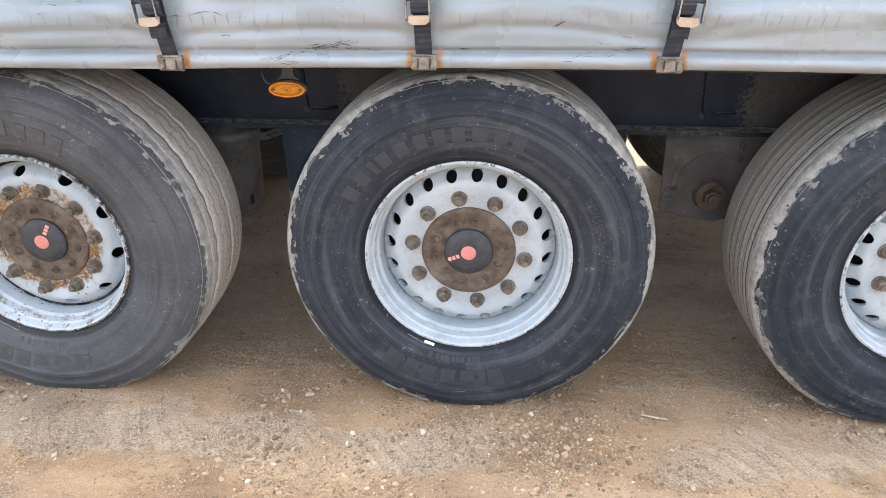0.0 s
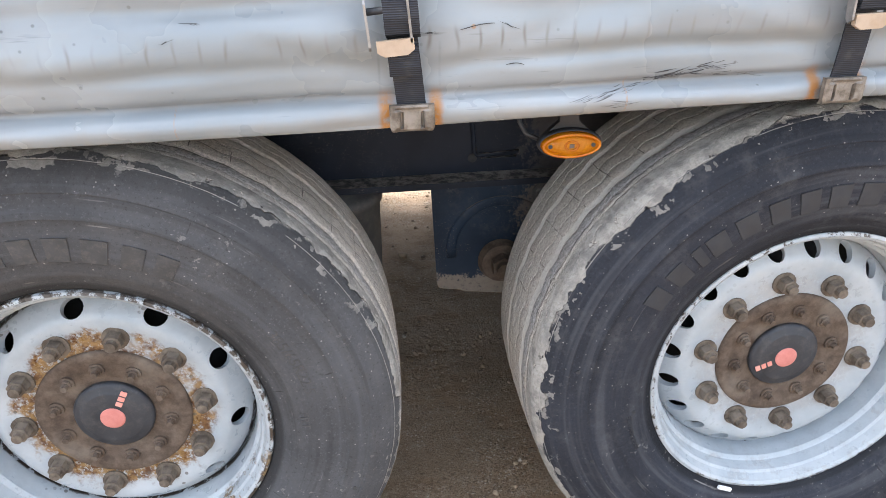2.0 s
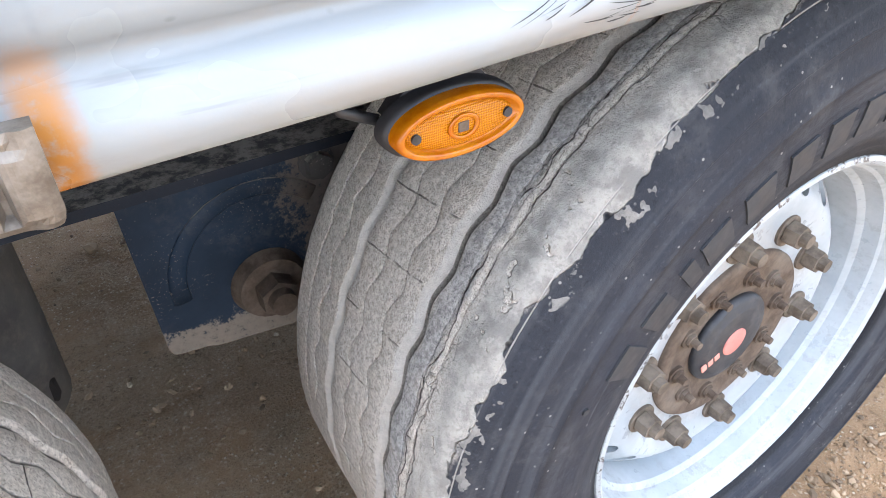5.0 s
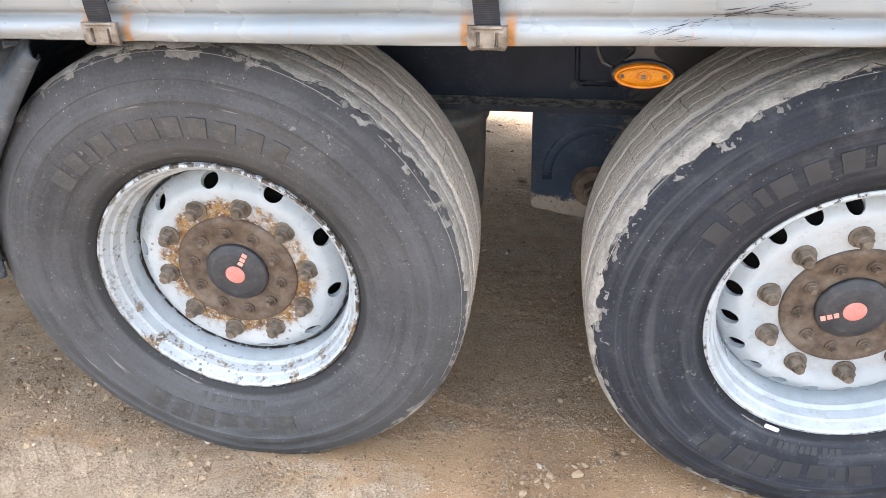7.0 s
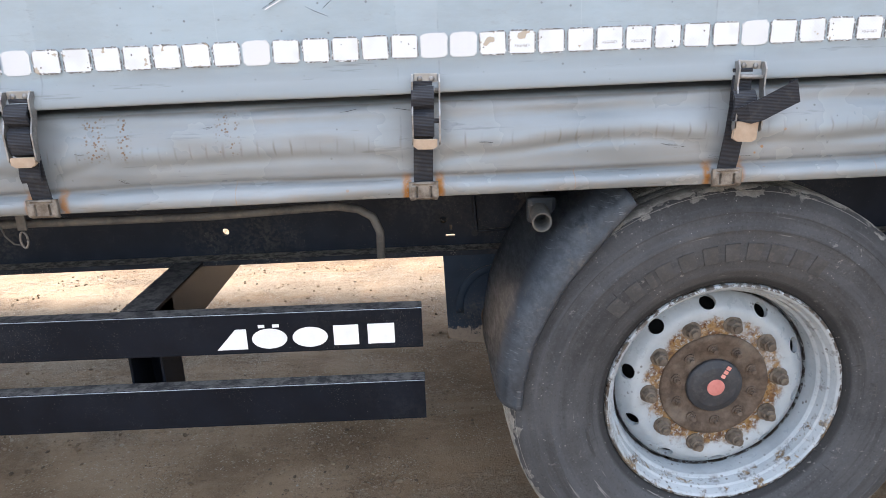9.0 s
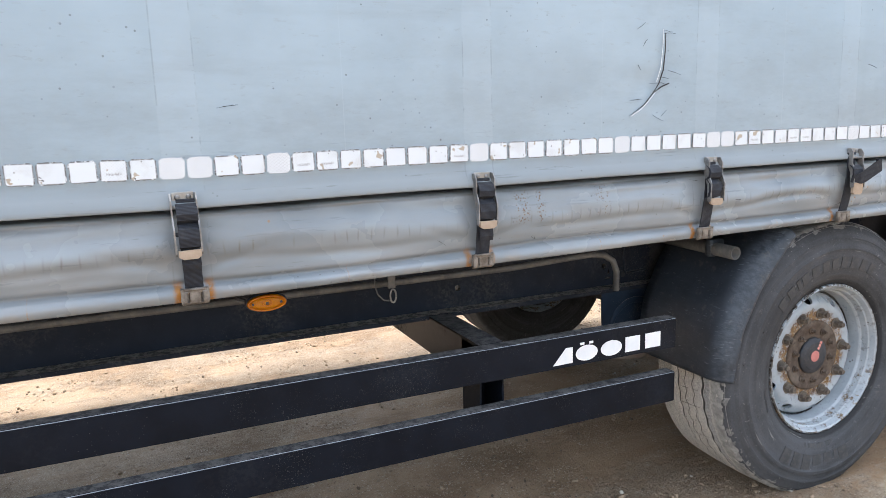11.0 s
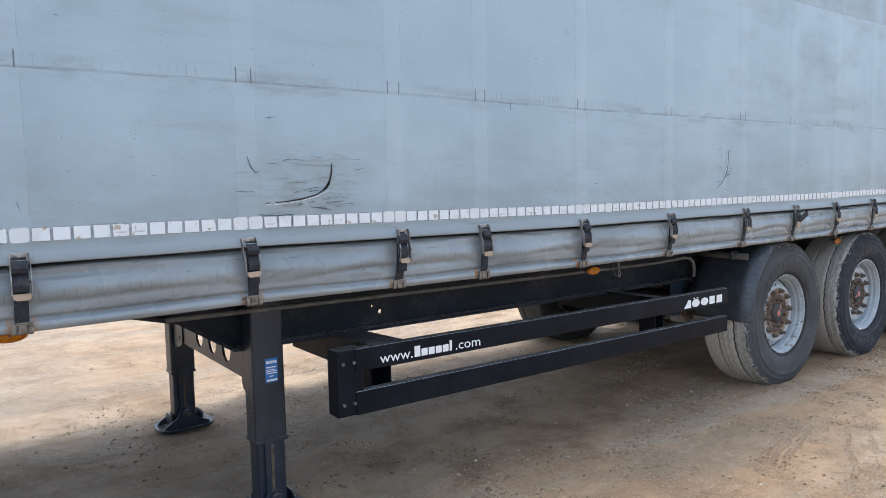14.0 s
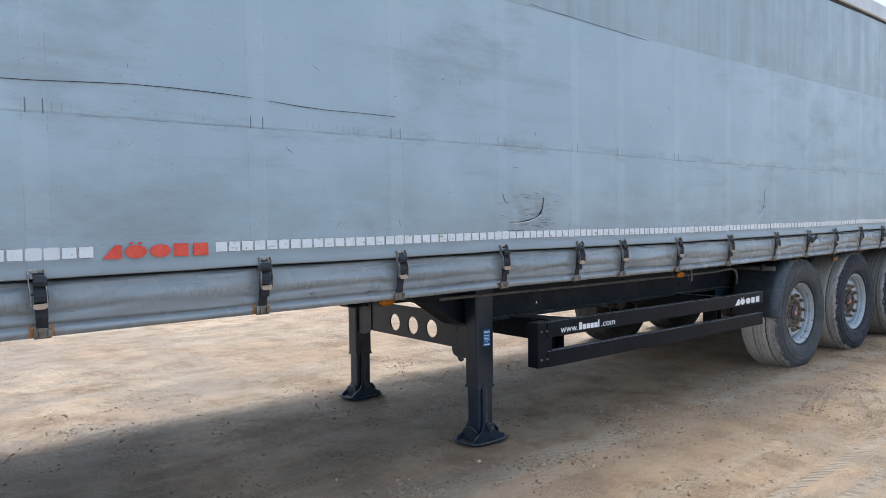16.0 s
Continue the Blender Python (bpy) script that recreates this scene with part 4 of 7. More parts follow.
def build_gravel():
    rng = np.random.RandomState(4)
    shapes = [pebble_shape(rng) for _ in range(8)]
    verts, faces, base = [], [], 0
    for k in range(162000):
        if k < 70000:
            x, y = rng.uniform(-8.5, 4.0), rng.uniform(-1.9, 5.0)
        else:
            x, y = rng.uniform(-9, 3.5), (rng.normal(-0.10, 0.16) if k % 3 else rng.normal(-0.5, 0.6))
        if k >= 152000:
            x, y = rng.uniform(-7.0, 3.2), rng.uniform(-1.6, 3.2)
        elif k >= 140000:
            x, y = rng.uniform(-5.2, -0.6), rng.normal(0.05, 0.30)
        elif k >= 125000:
            x, y = rng.uniform(-0.8, 3.2), rng.normal(-0.12, 0.17)
        if noise.noise((x * 1.6, y * 2.6, 7.0)) + 0.6 * noise.noise((x * 5, y * 6, 3.0)) < rng.uniform(-0.15, 0.7):
            continue
        s = min(0.010, 0.0019 * math.exp(rng.normal(0.28, 0.58)))
        if k >= 152000:
            s = rng.uniform(0.0045, 0.0110)
        elif k >= 125000:
            s *= 1.3
        v, f = shapes[rng.randint(8)]
        turn = np.array(Euler(rng.uniform(0, 6.28, 3)).to_matrix())
        p = (v * s * np.array([1.25, 0.95, 0.7])) @ turn.T
        p[:, 2] *= 0.7
        verts.append(p + np.array([x, y, ground_height(x, y) + 0.25 * s]))
        faces += [[i + base for i in q] for q in f]
        base += len(v)
    ob = mesh_part("gravel", np.concatenate(verts), faces, M["stone"])
    return tagged(ob, "loose tan gravel and grit scattered on the dirt", "gravel", kind="stuff")


build_ground()
build_gravel()


def build_stone(x, y, s, label):
    rng = np.random.RandomState(int(abs(x * 977 + y * 131)))
    v, f = pebble_shape(rng)
    v = v * s * np.array([1.2, 0.9, 0.65])
    ob = mesh_part("stone", v, f, M["stone"])
    ob.matrix_world = pose(x, y, ground_height(x, y) + 0.35 * s, 0, 0, rng.uniform(0, 360))
    return tagged(ob, label, "stone", "loose stones on the dirt")


for sx, sy, ss in ((0.768, -0.10, 0.011), (1.334, -0.115, 0.011), (2.138, -0.03, 0.012), (1.47, -0.07, 0.009), (0.62, -0.28, 0.008),
                   (-0.05, -0.12, 0.012), (-1.05, 0.1, 0.014), (-4.35, -0.6, 0.022), (-3.2, -0.35, 0.02), (0.605, 1.675, 0.024)):
    build_stone(sx, sy, ss, "small pale tan stone lying on packed dirt")
twig_v, twig_f = tube_along([(1.86, 0.03, 0.006), (1.90, 0.015, 0.009), (1.935, 0.012, 0.006)], 0.003, 6)
tagged(mesh_part("twig", twig_v, twig_f, M["twig"]), "short dry twig lying on the dirt by the tyre", "twig")

# ---- the semi-trailer ----
HUB_Z = 0.507
AXLES = (0.0, 1.31, 2.62)
WIDE = 2.50
STRAPS = (-7.93, -7.17, -6.418, -5.555, -4.803, -4.053, -3.404, -2.929, -2.246, -1.506, -0.717, -0.077, 0.568, 1.199, 1.783, 2.38, 2.98, 3.58, 4.18)
FRONT, REAR = -8.6, 4.85
trailer = new("semi_trailer")
tagged(trailer, "grey curtain-sided semi-trailer with three axles, parked on landing legs", "semi-trailer")


# ---- curtain ----
def hang(x):
    """How much the cloth hangs lower here and there."""
    return float(np.interp(x, (-8.6, -6.4, -5.5, -4.8, -4.0, -3.4, -2.9, -2.2, -1.5, -0.7, 0.0, 0.6, 1.2, 4.9), (-0.030, -0.027, -0.021, -0.020, -0.014, -0.015, -0.018, -0.021, -0.017, -0.012, -0.010, -0.005, 0.004, 0.006)))


def nearest(x):
    return min((x - s for s in STRAPS), key=abs)


def skirt_shape(x, z):
    """How far the skirt stands out (to -y) at a height, with folds and dents."""
    h = z - hang(x) - 1.068
    d = nearest(x)
    pinch = math.exp(-((d / 0.06) ** 2))
    sag = noise.noise((x * 1.7, 0, 2.0)) * 0.5 + 0.5
    out = 0.006 + 0.026 * math.exp(-(((h - 0.125 - 0.02 * noise.noise((x * 1.1, 9, 0))) / 0.05) ** 2)) * (0.5 + 0.8 * sag)
    out += 0.014 * math.exp(-(((h - 0.018) / 0.017) ** 2))
    crease = 0.042 + 0.010 * noise.noise((x * 1.3, 3.0, 0))
    out -= 0.024 * math.exp(-(((h - crease) / 0.0070) ** 2)) * (0.75 + 0.5 * noise.noise((x * 2.0, 4.0, 0)))
    for k, (f0, w) in enumerate(((0.085, 0.012), (0.165, 0.016), (0.20, 0.010))):
        fold = f0 + 0.028 * noise.noise((x * 1.9, 8.0 + k, 0)) + 0.010 * math.sin(abs(d) * 4 + k)
        out -= 0.014 * math.exp(-(((h - fold) / w) ** 2)) * max(0.0, 0.45 + 1.4 * noise.noise((x * 1.6, 1.0 + 3 * k, 5.0)))
    out += 0.010 * math.exp(-(((h - 0.180 - 0.012 * noise.noise((x * 0.9, 6, 0))) / 0.016) ** 2)) * (0.6 + 0.9 * noise.noise((x * 2.4, 2.0, 7.0)))
    out += 0.009 * noise.noise((x * 3.2, h * 14, 0.0)) + 0.0035 * noise.noise((x * 9, h * 26, 3.0))
    near = math.exp(-((d / 0.16) ** 2))
    out -= 0.006 * near * math.exp(-(((h - 0.06 - 0.35 * abs(d)) / 0.012) ** 2))
    out *= 1 - 0.6 * pinch
    out -= 0.085 * max(0.0, (h - 0.203) / 0.022)
    return -max(out, -0.048)


def build_skirt():
    xs = np.arange(FRONT + 0.02, REAR - 0.02, 0.014)
    hs = np.concatenate([[-0.003, 0.0, 0.003], np.linspace(0.007, 0.228, 44)])
    verts, uv, faces = [], [], []
    for x in xs:
        d = nearest(x)
        lift = 0.004 * noise.noise((x * 1.4, 0, 11.0))
        for k, h in enumerate(hs):
            z = 1.068 + hang(x) + h + lift * (1 - h / 0.228)
            y = skirt_shape(x, z) if k > 1 else (0.014 if k == 0 else -0.006)
            verts.append((x, y, z))
            uv.append((d, 1.068 + h))
    n = len(hs)
    for i in range(len(xs) - 1):
        for k in range(n - 1):
            faces.append((i * n + k, (i + 1) * n + k, (i + 1) * n + k + 1, i * n + k + 1))
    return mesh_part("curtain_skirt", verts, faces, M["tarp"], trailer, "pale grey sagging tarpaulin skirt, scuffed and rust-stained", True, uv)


def curtain_y(x, v):
    """Where the curtain's face lies at a height of the cloth."""
    wave = 0.006 * noise.noise((x * 0.9, v * 0.8, 0.0)) + 0.0025 * noise.noise((x * 3.1, v * 1.2, 6.0))
    dent = 0.010 * math.exp(-(((x + 0.95) / 0.07) ** 2 + ((v - 1.55) / 0.13) ** 2)) + 0.014 * math.exp(-(((x + 3.86) / 0.18) ** 2 + ((v - 1.50) / 0.09) ** 2))
    strip = 0.0012 if abs(nearest(x)) < 0.043 else 0.0
    y = -0.014 - strip + wave * min(1.0, max(0.2, (v - 1.3) / 0.3)) + dent * noise.noise((x * 14, v * 14, 2.0)) * 1.4
    return y + (0.0 if 1.902 <= v < 2.74 else -0.002 if v >= 2.74 else 0.0015)


def build_curtain():
    xs = np.arange(FRONT, REAR, 0.02)
    vs = np.concatenate([[1.284, 1.286, 1.290], [1.30, 1.318, 1.334], np.linspace(1.345, 1.88, 17), [1.894, 1.899, 1.900, 1.903, 1.904, 1.909], np.linspace(1.93, 2.70, 14), [2.733, 2.738, 2.739, 2.742, 2.743, 2.748], np.linspace(2.78, 3.56, 11)])
    verts, uv, faces = [], [], []
    for x in xs:
        d = nearest(x)
        sag = 0.004 * noise.noise((x * 1.9, 0, 21.0))
        for k, v in enumerate(vs):
            y = curtain_y(x, v) - (0.021 if k < 4 else 0.007 if k == 4 else 0)
            if k == 0:
                y += 0.022
            verts.append((x, y, v + hang(x) + (sag if k < 4 else 0)))
            uv.append((d, v))
    n = len(vs)
    for i in range(len(xs) - 1):
        for k in range(n - 1):
            faces.append((i * n + k, (i + 1) * n + k, (i + 1) * n + k + 1, i * n + k + 1))
    return mesh_part("curtain", verts, faces, M["tarp"], trailer, "grey tarpaulin side curtain with welded vertical strips and tears", True, uv)


skirt = build_skirt()
curtain = build_curtain()


# ---- buckle straps ----
def ribbon(points, half, thick, x0=0.0):
    """A flat strap through (y, z) points, with its thickness."""
    verts, faces = [], []
    for k, (dx, y, z) in enumerate(points):
        verts += [(x0 + dx - half, y, z), (x0 + dx + half, y, z), (x0 + dx + half, y + thick, z + thick * 0.3), (x0 + dx - half, y + thick, z + thick * 0.3)]
    for k in range(len(points) - 1):
        for s in range(4):
            t = (s + 1) % 4
            faces.append((k * 4 + s, k * 4 + t, (k + 1) * 4 + t, (k + 1) * 4 + s))
    faces += [(3, 2, 1, 0), tuple(range((len(points) - 1) * 4, len(points) * 4))]
    return verts, faces


def clamp_mesh():
    """Pressed steel clamp: a plate with two slotted ribs, hooked round the cloth's lower edge."""
    nx, nz = 33, 14
    verts, faces = [], []
    for side in (0, 1):
        for j in range(nz):
            z = -0.005 + 0.040 * j / (nz - 1)
            for i in range(nx):
                x = -0.031 + 0.062 * i / (nx - 1)
                rib = sum(math.exp(-(((x - c) / 0.005) ** 2)) for c in (-0.027, 0.027)) * 0.0035
                rib += sum(math.exp(-(((x - c) / 0.004) ** 2)) for c in (-0.0205, 0.0205)) * 0.003 * (0.003 < z < 0.026)
                slot = 0.0055 if (abs(abs(x) - 0.0148) < 0.0022 and 0.004 < z < 0.025) else 0.0
                hook = 0.010 * max(0.0, (0.001 - z) / 0.006) ** 2
                lip = 0.003 * math.exp(-(((z - 0.033) / 0.003) ** 2)) * (abs(x) < 0.022)
                y = -0.0235 - rib - lip + slot + hook
                verts.append((x * (1 - 0.10 * max(0, (0.004 - z) / 0.009)), y if side == 0 else -0.0165 + hook, z))
    m = nx * nz
    for j in range(nz - 1):
        for i in range(nx - 1):
            q = (j * nx + i, j * nx + i + 1, (j + 1) * nx + i + 1, (j + 1) * nx + i)
            faces += [q, tuple(k + m for k in q[::-1])]
    ring = [i for i in range(nx)] + [j * nx + nx - 1 for j in range(1, nz)] + [(nz - 1) * nx + i for i in range(nx - 2, -1, -1)] + [j * nx for j in range(nz - 2, 0, -1)]
    for k in range(len(ring)):
        a, b = ring[k], ring[(k + 1) % len(ring)]
        faces.append((a, a + m, b + m, b))
    return verts, faces


CLAMP = clamp_mesh()


def build_strap(x, lean, loose=False, seed=0):
    """Strap with its over-centre buckle at the top and the clamp on the lower edge."""
    rng = np.random.RandomState(seed)
    z0 = 1.073 + hang(x)
    k = lean
    pts = [(0, -0.022, 0.028), (k * 0.10, -0.026, 0.045), (k * 0.25, -0.030, 0.07), (k * 0.5, -0.035, 0.11), (k * 0.75, -0.038, 0.16), (k, -0.034, 0.235)]
    v, f = ribbon([(dx, y, z + z0) for dx, y, z in pts], 0.020, 0.003, x)
    strap = mesh_part("buckle_strap", v, f, M["web"], trailer, "black woven tension strap with steel buckle and clamp")
    # a second layer of webbing folded back over the first
    low = 0.052 + rng.uniform(0, 0.016)
    tail = [(k * 0.5, -0.042, 0.112 + low * 0.2), (k * 0.6, -0.058, 0.130), (k * 0.68, -0.063, 0.150), (k * 0.75, -0.060, 0.170), (k * 0.78, -0.046, 0.182), (k * 0.82, -0.057, 0.190), (k * 0.88, -0.061, 0.204), (k * 0.92, -0.054, 0.217), (k * 0.97, -0.044, 0.224)]
    if not loose:
        v, f = ribbon([(dx, y, z + z0) for dx, y, z in tail], 0.0225, 0.007, x)
        mesh_part("folded_webbing", v, f, M["web"], strap)
    else:
        v, f = [], []
        v2, f2 = ribbon([(k * 0.7, -0.060, 0.134 + z0), (k * 0.75, -0.066, 0.160 + z0), (k * 0.8, -0.064, 0.180 + z0), (k * 0.85, -0.052, 0.192 + z0)], 0.0225, 0.006, x)
        mesh_part("folded_webbing", v2, f2, M["web"], strap)
        way = [(-0.018, -0.062, 0.146), (0.004, -0.070, 0.148), (0.028, -0.072, 0.157), (0.055, -0.074, 0.171), (0.080, -0.077, 0.184), (0.094, -0.079, 0.191), (0.097, -0.070, 0.192), (0.085, -0.066, 0.188)]
        for dx, y, z in way:
            w = 0.011 + 0.011 * min(1.0, (dx + 0.02) / 0.03)
            v += [(x + k + dx + 0.006, y, z0 + z - w), (x + k + dx - 0.006, y - 0.004, z0 + z + w), (x + k + dx - 0.004, y + 0.000, z0 + z + w), (x + k + dx + 0.008, y + 0.004, z0 + z - w)]
        for i in range(len(way) - 1):
            f += [(i * 4 + s, i * 4 + (s + 1) % 4, i * 4 + 4 + (s + 1) % 4, i * 4 + 4 + s) for s in range(4)]
        f += [(3, 2, 1, 0), tuple(range(len(way) * 4 - 4, len(way) * 4))]
        mesh_part("loose_tail", v, f, M["web"], strap, "loose end of webbing sticking out")
    if not loose and seed % 3 != 1:
        end = rng.uniform(0.062, 0.078)
        v, f = ribbon([(k * 0.5, -0.046, end + z0), (k * 0.52, -0.050, end + 0.012 + z0), (k * 0.6, -0.048, 0.100 + z0), (k * 0.62, -0.044, 0.112 + z0)], 0.0205, 0.005, x)
        mesh_part("webbing_end", v, f, M["web"], strap)
    # buckle: plate with two rivets, steel sides, rollers
    t = Matrix.Translation((x + k, 0, z0)) @ Matrix.Rotation(math.atan2(k, 0.2), 4, "Y")
    part("buckle_plate", box(-0.024, 0.024, -0.030, -0.024, 0.228, 0.251, bevel=0.002, m=t), M["steel"], strap)
    for s in (-1, 1):
        bm = bmesh.new()
        prism(bm, [(-0.026, 0.249), (-0.040, 0.249), (-0.050, 0.235), (-0.050, 0.20), (-0.064, 0.17), (-0.064, 0.118), (-0.056, 0.112), (-0.050, 0.118), (-0.046, 0.165), (-0.030, 0.20)], "x", s * 0.027 - 0.0016, s * 0.027 + 0.0016)
        bm.transform(t)
        part("buckle_side", bm, M["bright"], strap, "worn steel buckle side")
        bm = bmesh.new()
        bmesh.ops.create_uvsphere(bm, u_segments=8, v_segments=5, radius=0.006, matrix=t @ Matrix.LocRotScale((s * 0.012, -0.031, 0.240), None, (1, 0.5, 1)))
        part("rivet", bm, M["bright"], strap, smooth=True)
    for yy, zz, r, mt in ((-0.042, 0.219, 0.0045, "bright"), (-0.056, 0.160, 0.0045, "cap")):
        part("roller", rod(bmesh.new(), t @ Vector((-0.027, yy, zz)), t @ Vector((0.027, yy, zz)), r, 10), M[mt], strap, smooth=True)
    # tan plastic grip
    top = 0.124 if not loose else 0.132
    bm = bmesh.new()
    lo = 0.104 if not loose else 0.092
    prism(bm, [(-0.024, lo + 0.006), (-0.015, lo), (0.015, lo), (0.024, lo + 0.006), (0.024, top), (-0.024, top)], "y", -0.064, -0.055)
    bm.transform(Matrix.Translation((x + k * 0.65, 0, z0)) @ Matrix.Rotation(math.atan2(k, 0.2), 4, "Y"))
    part("grip", bm, M["tan"], strap, "tan plastic grip")
    v, f = CLAMP
    mesh_part("clamp", [(p[0] + x, p[1] - 0.005, p[2] + z0 - 0.004) for p in v], f, M["clamp"], strap, "dull pressed steel clamp with rust")
    return strap


LEANS = {-1.506: 0.0, -0.717: 0.006, -0.077: 0.012, 0.568: -0.016, 1.199: -0.006, 1.783: 0.014}
for i, sx in enumerate(STRAPS):
    st = build_strap(sx, LEANS.get(sx, 0.008 * math.sin(i * 2.3)), loose=abs(sx + 0.077) < 0.01, seed=i)


# ---- reflective tape and marks on the curtain ----
def tape_mesh(seed):
    rng = np.random.RandomState(seed)
    outline = []
    for (ax, az), (bx, bz) in (((-0.0281, -0.0245), (0.0281, -0.0245)), ((0.0281, -0.0245), (0.0281, 0.0245)), ((0.0281, 0.0245), (-0.0281, 0.0245)), ((-0.0281, 0.0245), (-0.0281, -0.0245))):
        for k in range(8):
            f = k / 8
            cut = 0.0035 if k == 0 else 0.0
            x, z = ax + (bx - ax) * f, az + (bz - az) * f
            r = rng.uniform(0, 0.0022) + cut
            outline.append((x - math.copysign(r, x) * (abs(x) > 0.0271 or cut > 0), z - math.copysign(r, z) * (abs(z) > 0.0235 or cut > 0)))
    bm = bmesh.new()
    prism(bm, outline, "y", -0.0008, 0.0008)
    bmesh.ops.recalc_face_normals(bm, faces=bm.faces)
    me = bpy.data.meshes.new("tape_square")
    bm.to_mesh(me)
    bm.free()
    me.materials.append(M["tape"])
    return me


tapes = [tape_mesh(k) for k in range(6)]
tape_grey = tape_mesh(40)
tape_grey.materials[0] = M["tape_grey"]
rng = np.random.RandomState(8)
k = 0
tx = FRONT + 0.05
while tx < REAR - 0.06:
    if not -6.24 < tx < -5.757:
        grey = rng.rand() < (0.8 if abs(nearest(tx)) < 0.045 else 0.06)
        ob = new("tape_square", tape_grey if grey else tapes[rng.randint(6)])
        ob.parent = curtain
        ob.matrix_world = pose(tx, min(curtain_y(tx + e, 1.376) for e in (-0.025, 0, 0.025)) - 0.0012, 1.376 + hang(tx), 0, rng.uniform(-1.5, 1.5), 0)
    tx += 0.0587


def oval_mark(bm, cx, cz, rx, rz, y0, y1, seg=24):
    """A plain flat oval."""
    prism(bm, [(cx + rx * math.cos(2 * math.pi * i / seg), cz + rz * math.sin(2 * math.pi * i / seg)) for i in range(seg)], "y", y0, y1)


def word_mark(x0, x1, z0, z1, y, material, parent, name, depth=0.0012):
    """A word mark as plain shapes: a wedge, two ovals with two dots over one, two blocks."""
    w, h = x1 - x0, z1 - z0
    bm = bmesh.new()
    prism(bm, [(x0, z0), (x0 + 0.17 * w, z0), (x0 + 0.17 * w, z1), (x0 + 0.11 * w, z1)], "y", y - depth, y)
    part(name, bm, material, parent)
    for c, half in ((0.295, 0.098), (0.520, 0.098)):
        bm = bmesh.new()
        oval_mark(bm, x0 + c * w, z0 + h * 0.48, half * w, h * 0.50, y - depth, y)
        part(name, bm, material, parent)
    for c in (0.255, 0.335):
        part(name, box(x0 + (c - 0.018) * w, x0 + (c + 0.018) * w, y - depth, y, z0 + h * 1.03, z0 + h * 1.18), material, parent)
    for a, b in ((0.65, 0.79), (0.84, 0.99)):
        part(name, box(x0 + a * w, x0 + b * w, y - depth, y, z0, z1, bevel=0.002), material, parent)


word_mark(-6.206, -5.788, 1.321, 1.374, -0.0215, M["red"], curtain, "red_mark")


def scratch(points, width, name="scratch", parent=None, y=-0.019, follow=None, material=None):
    """A thin dark crack or scuff through (x, z) points on the cloth."""
    v, f = [], []
    for i, (x, z) in enumerate(points):
        a, b = points[max(i - 1, 0)], points[min(i + 1, len(points) - 1)]
        d = Vector((b[0] - a[0], b[1] - a[1])).normalized()
        w = width * (0.35 + 0.65 * math.sin(math.pi * (i + 0.4) / (len(points) - 0.2))) * (0.5 + 1.3 * abs(noise.noise((x * 60, z * 60, 0))))
        yy = follow(x, z) - 0.0022 if follow else y
        v += [(x - d.y * w, yy, z + d.x * w), (x + d.y * w, yy, z - d.x * w)]
        v += [(x - d.y * w, yy + 0.001, z + d.x * w), (x + d.y * w, yy + 0.001, z - d.x * w)]
    for i in range(len(points) - 1):
        j = i * 4
        f += [(j, j + 4, j + 5, j + 1), (j, j + 2, j + 6, j + 4), (j + 1, j + 5, j + 7, j + 3)]
    return mesh_part(name, v, f, material or M["black"], parent or curtain)


def wobble(a, b, n, amp, seed):
    return [(a[0] + (b[0] - a[0]) * i / n, a[1] + (b[1] - a[1]) * i / n + amp * noise.noise((i * 0.16, seed, 0))) for i in range(n + 1)]


scratch([(-3.705, 1.586), (-3.708, 1.55), (-3.716, 1.52), (-3.732, 1.488), (-3.775, 1.463), (-3.84, 1.447), (-3.91, 1.438), (-3.989, 1.434)], 0.0042, "tear")
scratch([(-3.715, 1.522), (-3.725, 1.500), (-3.748, 1.480)], 0.006, "tear")
scratch([(-4.053, 1.609), (-4.046, 1.584), (-4.036, 1.564), (-4.023, 1.549), (-4.006, 1.556)], 0.0022, "tear")
scratch([(-3.722, 1.478), (-3.775, 1.456), (-3.84, 1.440), (-3.91, 1.431), (-3.989, 1.427)], 0.0016, "tear", material=M["white"])
scratch([(-0.896, 1.690), (-0.897, 1.64), (-0.903, 1.58), (-0.918, 1.540)], 0.0012, "tear", material=M["white"])
scratch([(-0.912, 1.520), (-0.945, 1.486), (-0.972, 1.462), (-1.010, 1.442)], 0.0014, "tear", material=M["white"])
for i in range(34):
    r2 = np.random.RandomState(420 + i)
    sx, sz = r2.normal(-3.80, 0.13), r2.choice((1.60, 1.53, 1.47, 1.44, 1.42, 1.405)) + r2.normal(0, 0.012)
    scratch(wobble((sx, sz), (sx + r2.uniform(0.02, 0.09), sz + r2.uniform(-0.006, 0.010)), 6, 0.006, i), r2.uniform(0.0004, 0.0013))
for i in range(14):
    r2 = np.random.RandomState(520 + i)
    sx, sz = r2.normal(-0.93, 0.06), r2.uniform(1.44, 1.70)
    scratch(wobble((sx, sz), (sx + r2.uniform(-0.004, 0.05), sz + r2.uniform(-0.02, 0.02)), 5, 0.006, i), r2.uniform(0.0004, 0.0011))
scratch([(-4.020, 1.392), (-3.95, 1.385), (-3.88, 1.389)], 0.0018, "tear")
scratch([(-0.888, 1.679), (-0.888, 1.63), (-0.894, 1.575), (-0.909, 1.536), (-0.932, 1.506), (-0.963, 1.474), (-1.001, 1.452)], 0.0024, "tear")
scratch([(-0.870, 1.536), (-0.900, 1.526), (-0.925, 1.511)], 0.004, "tear")
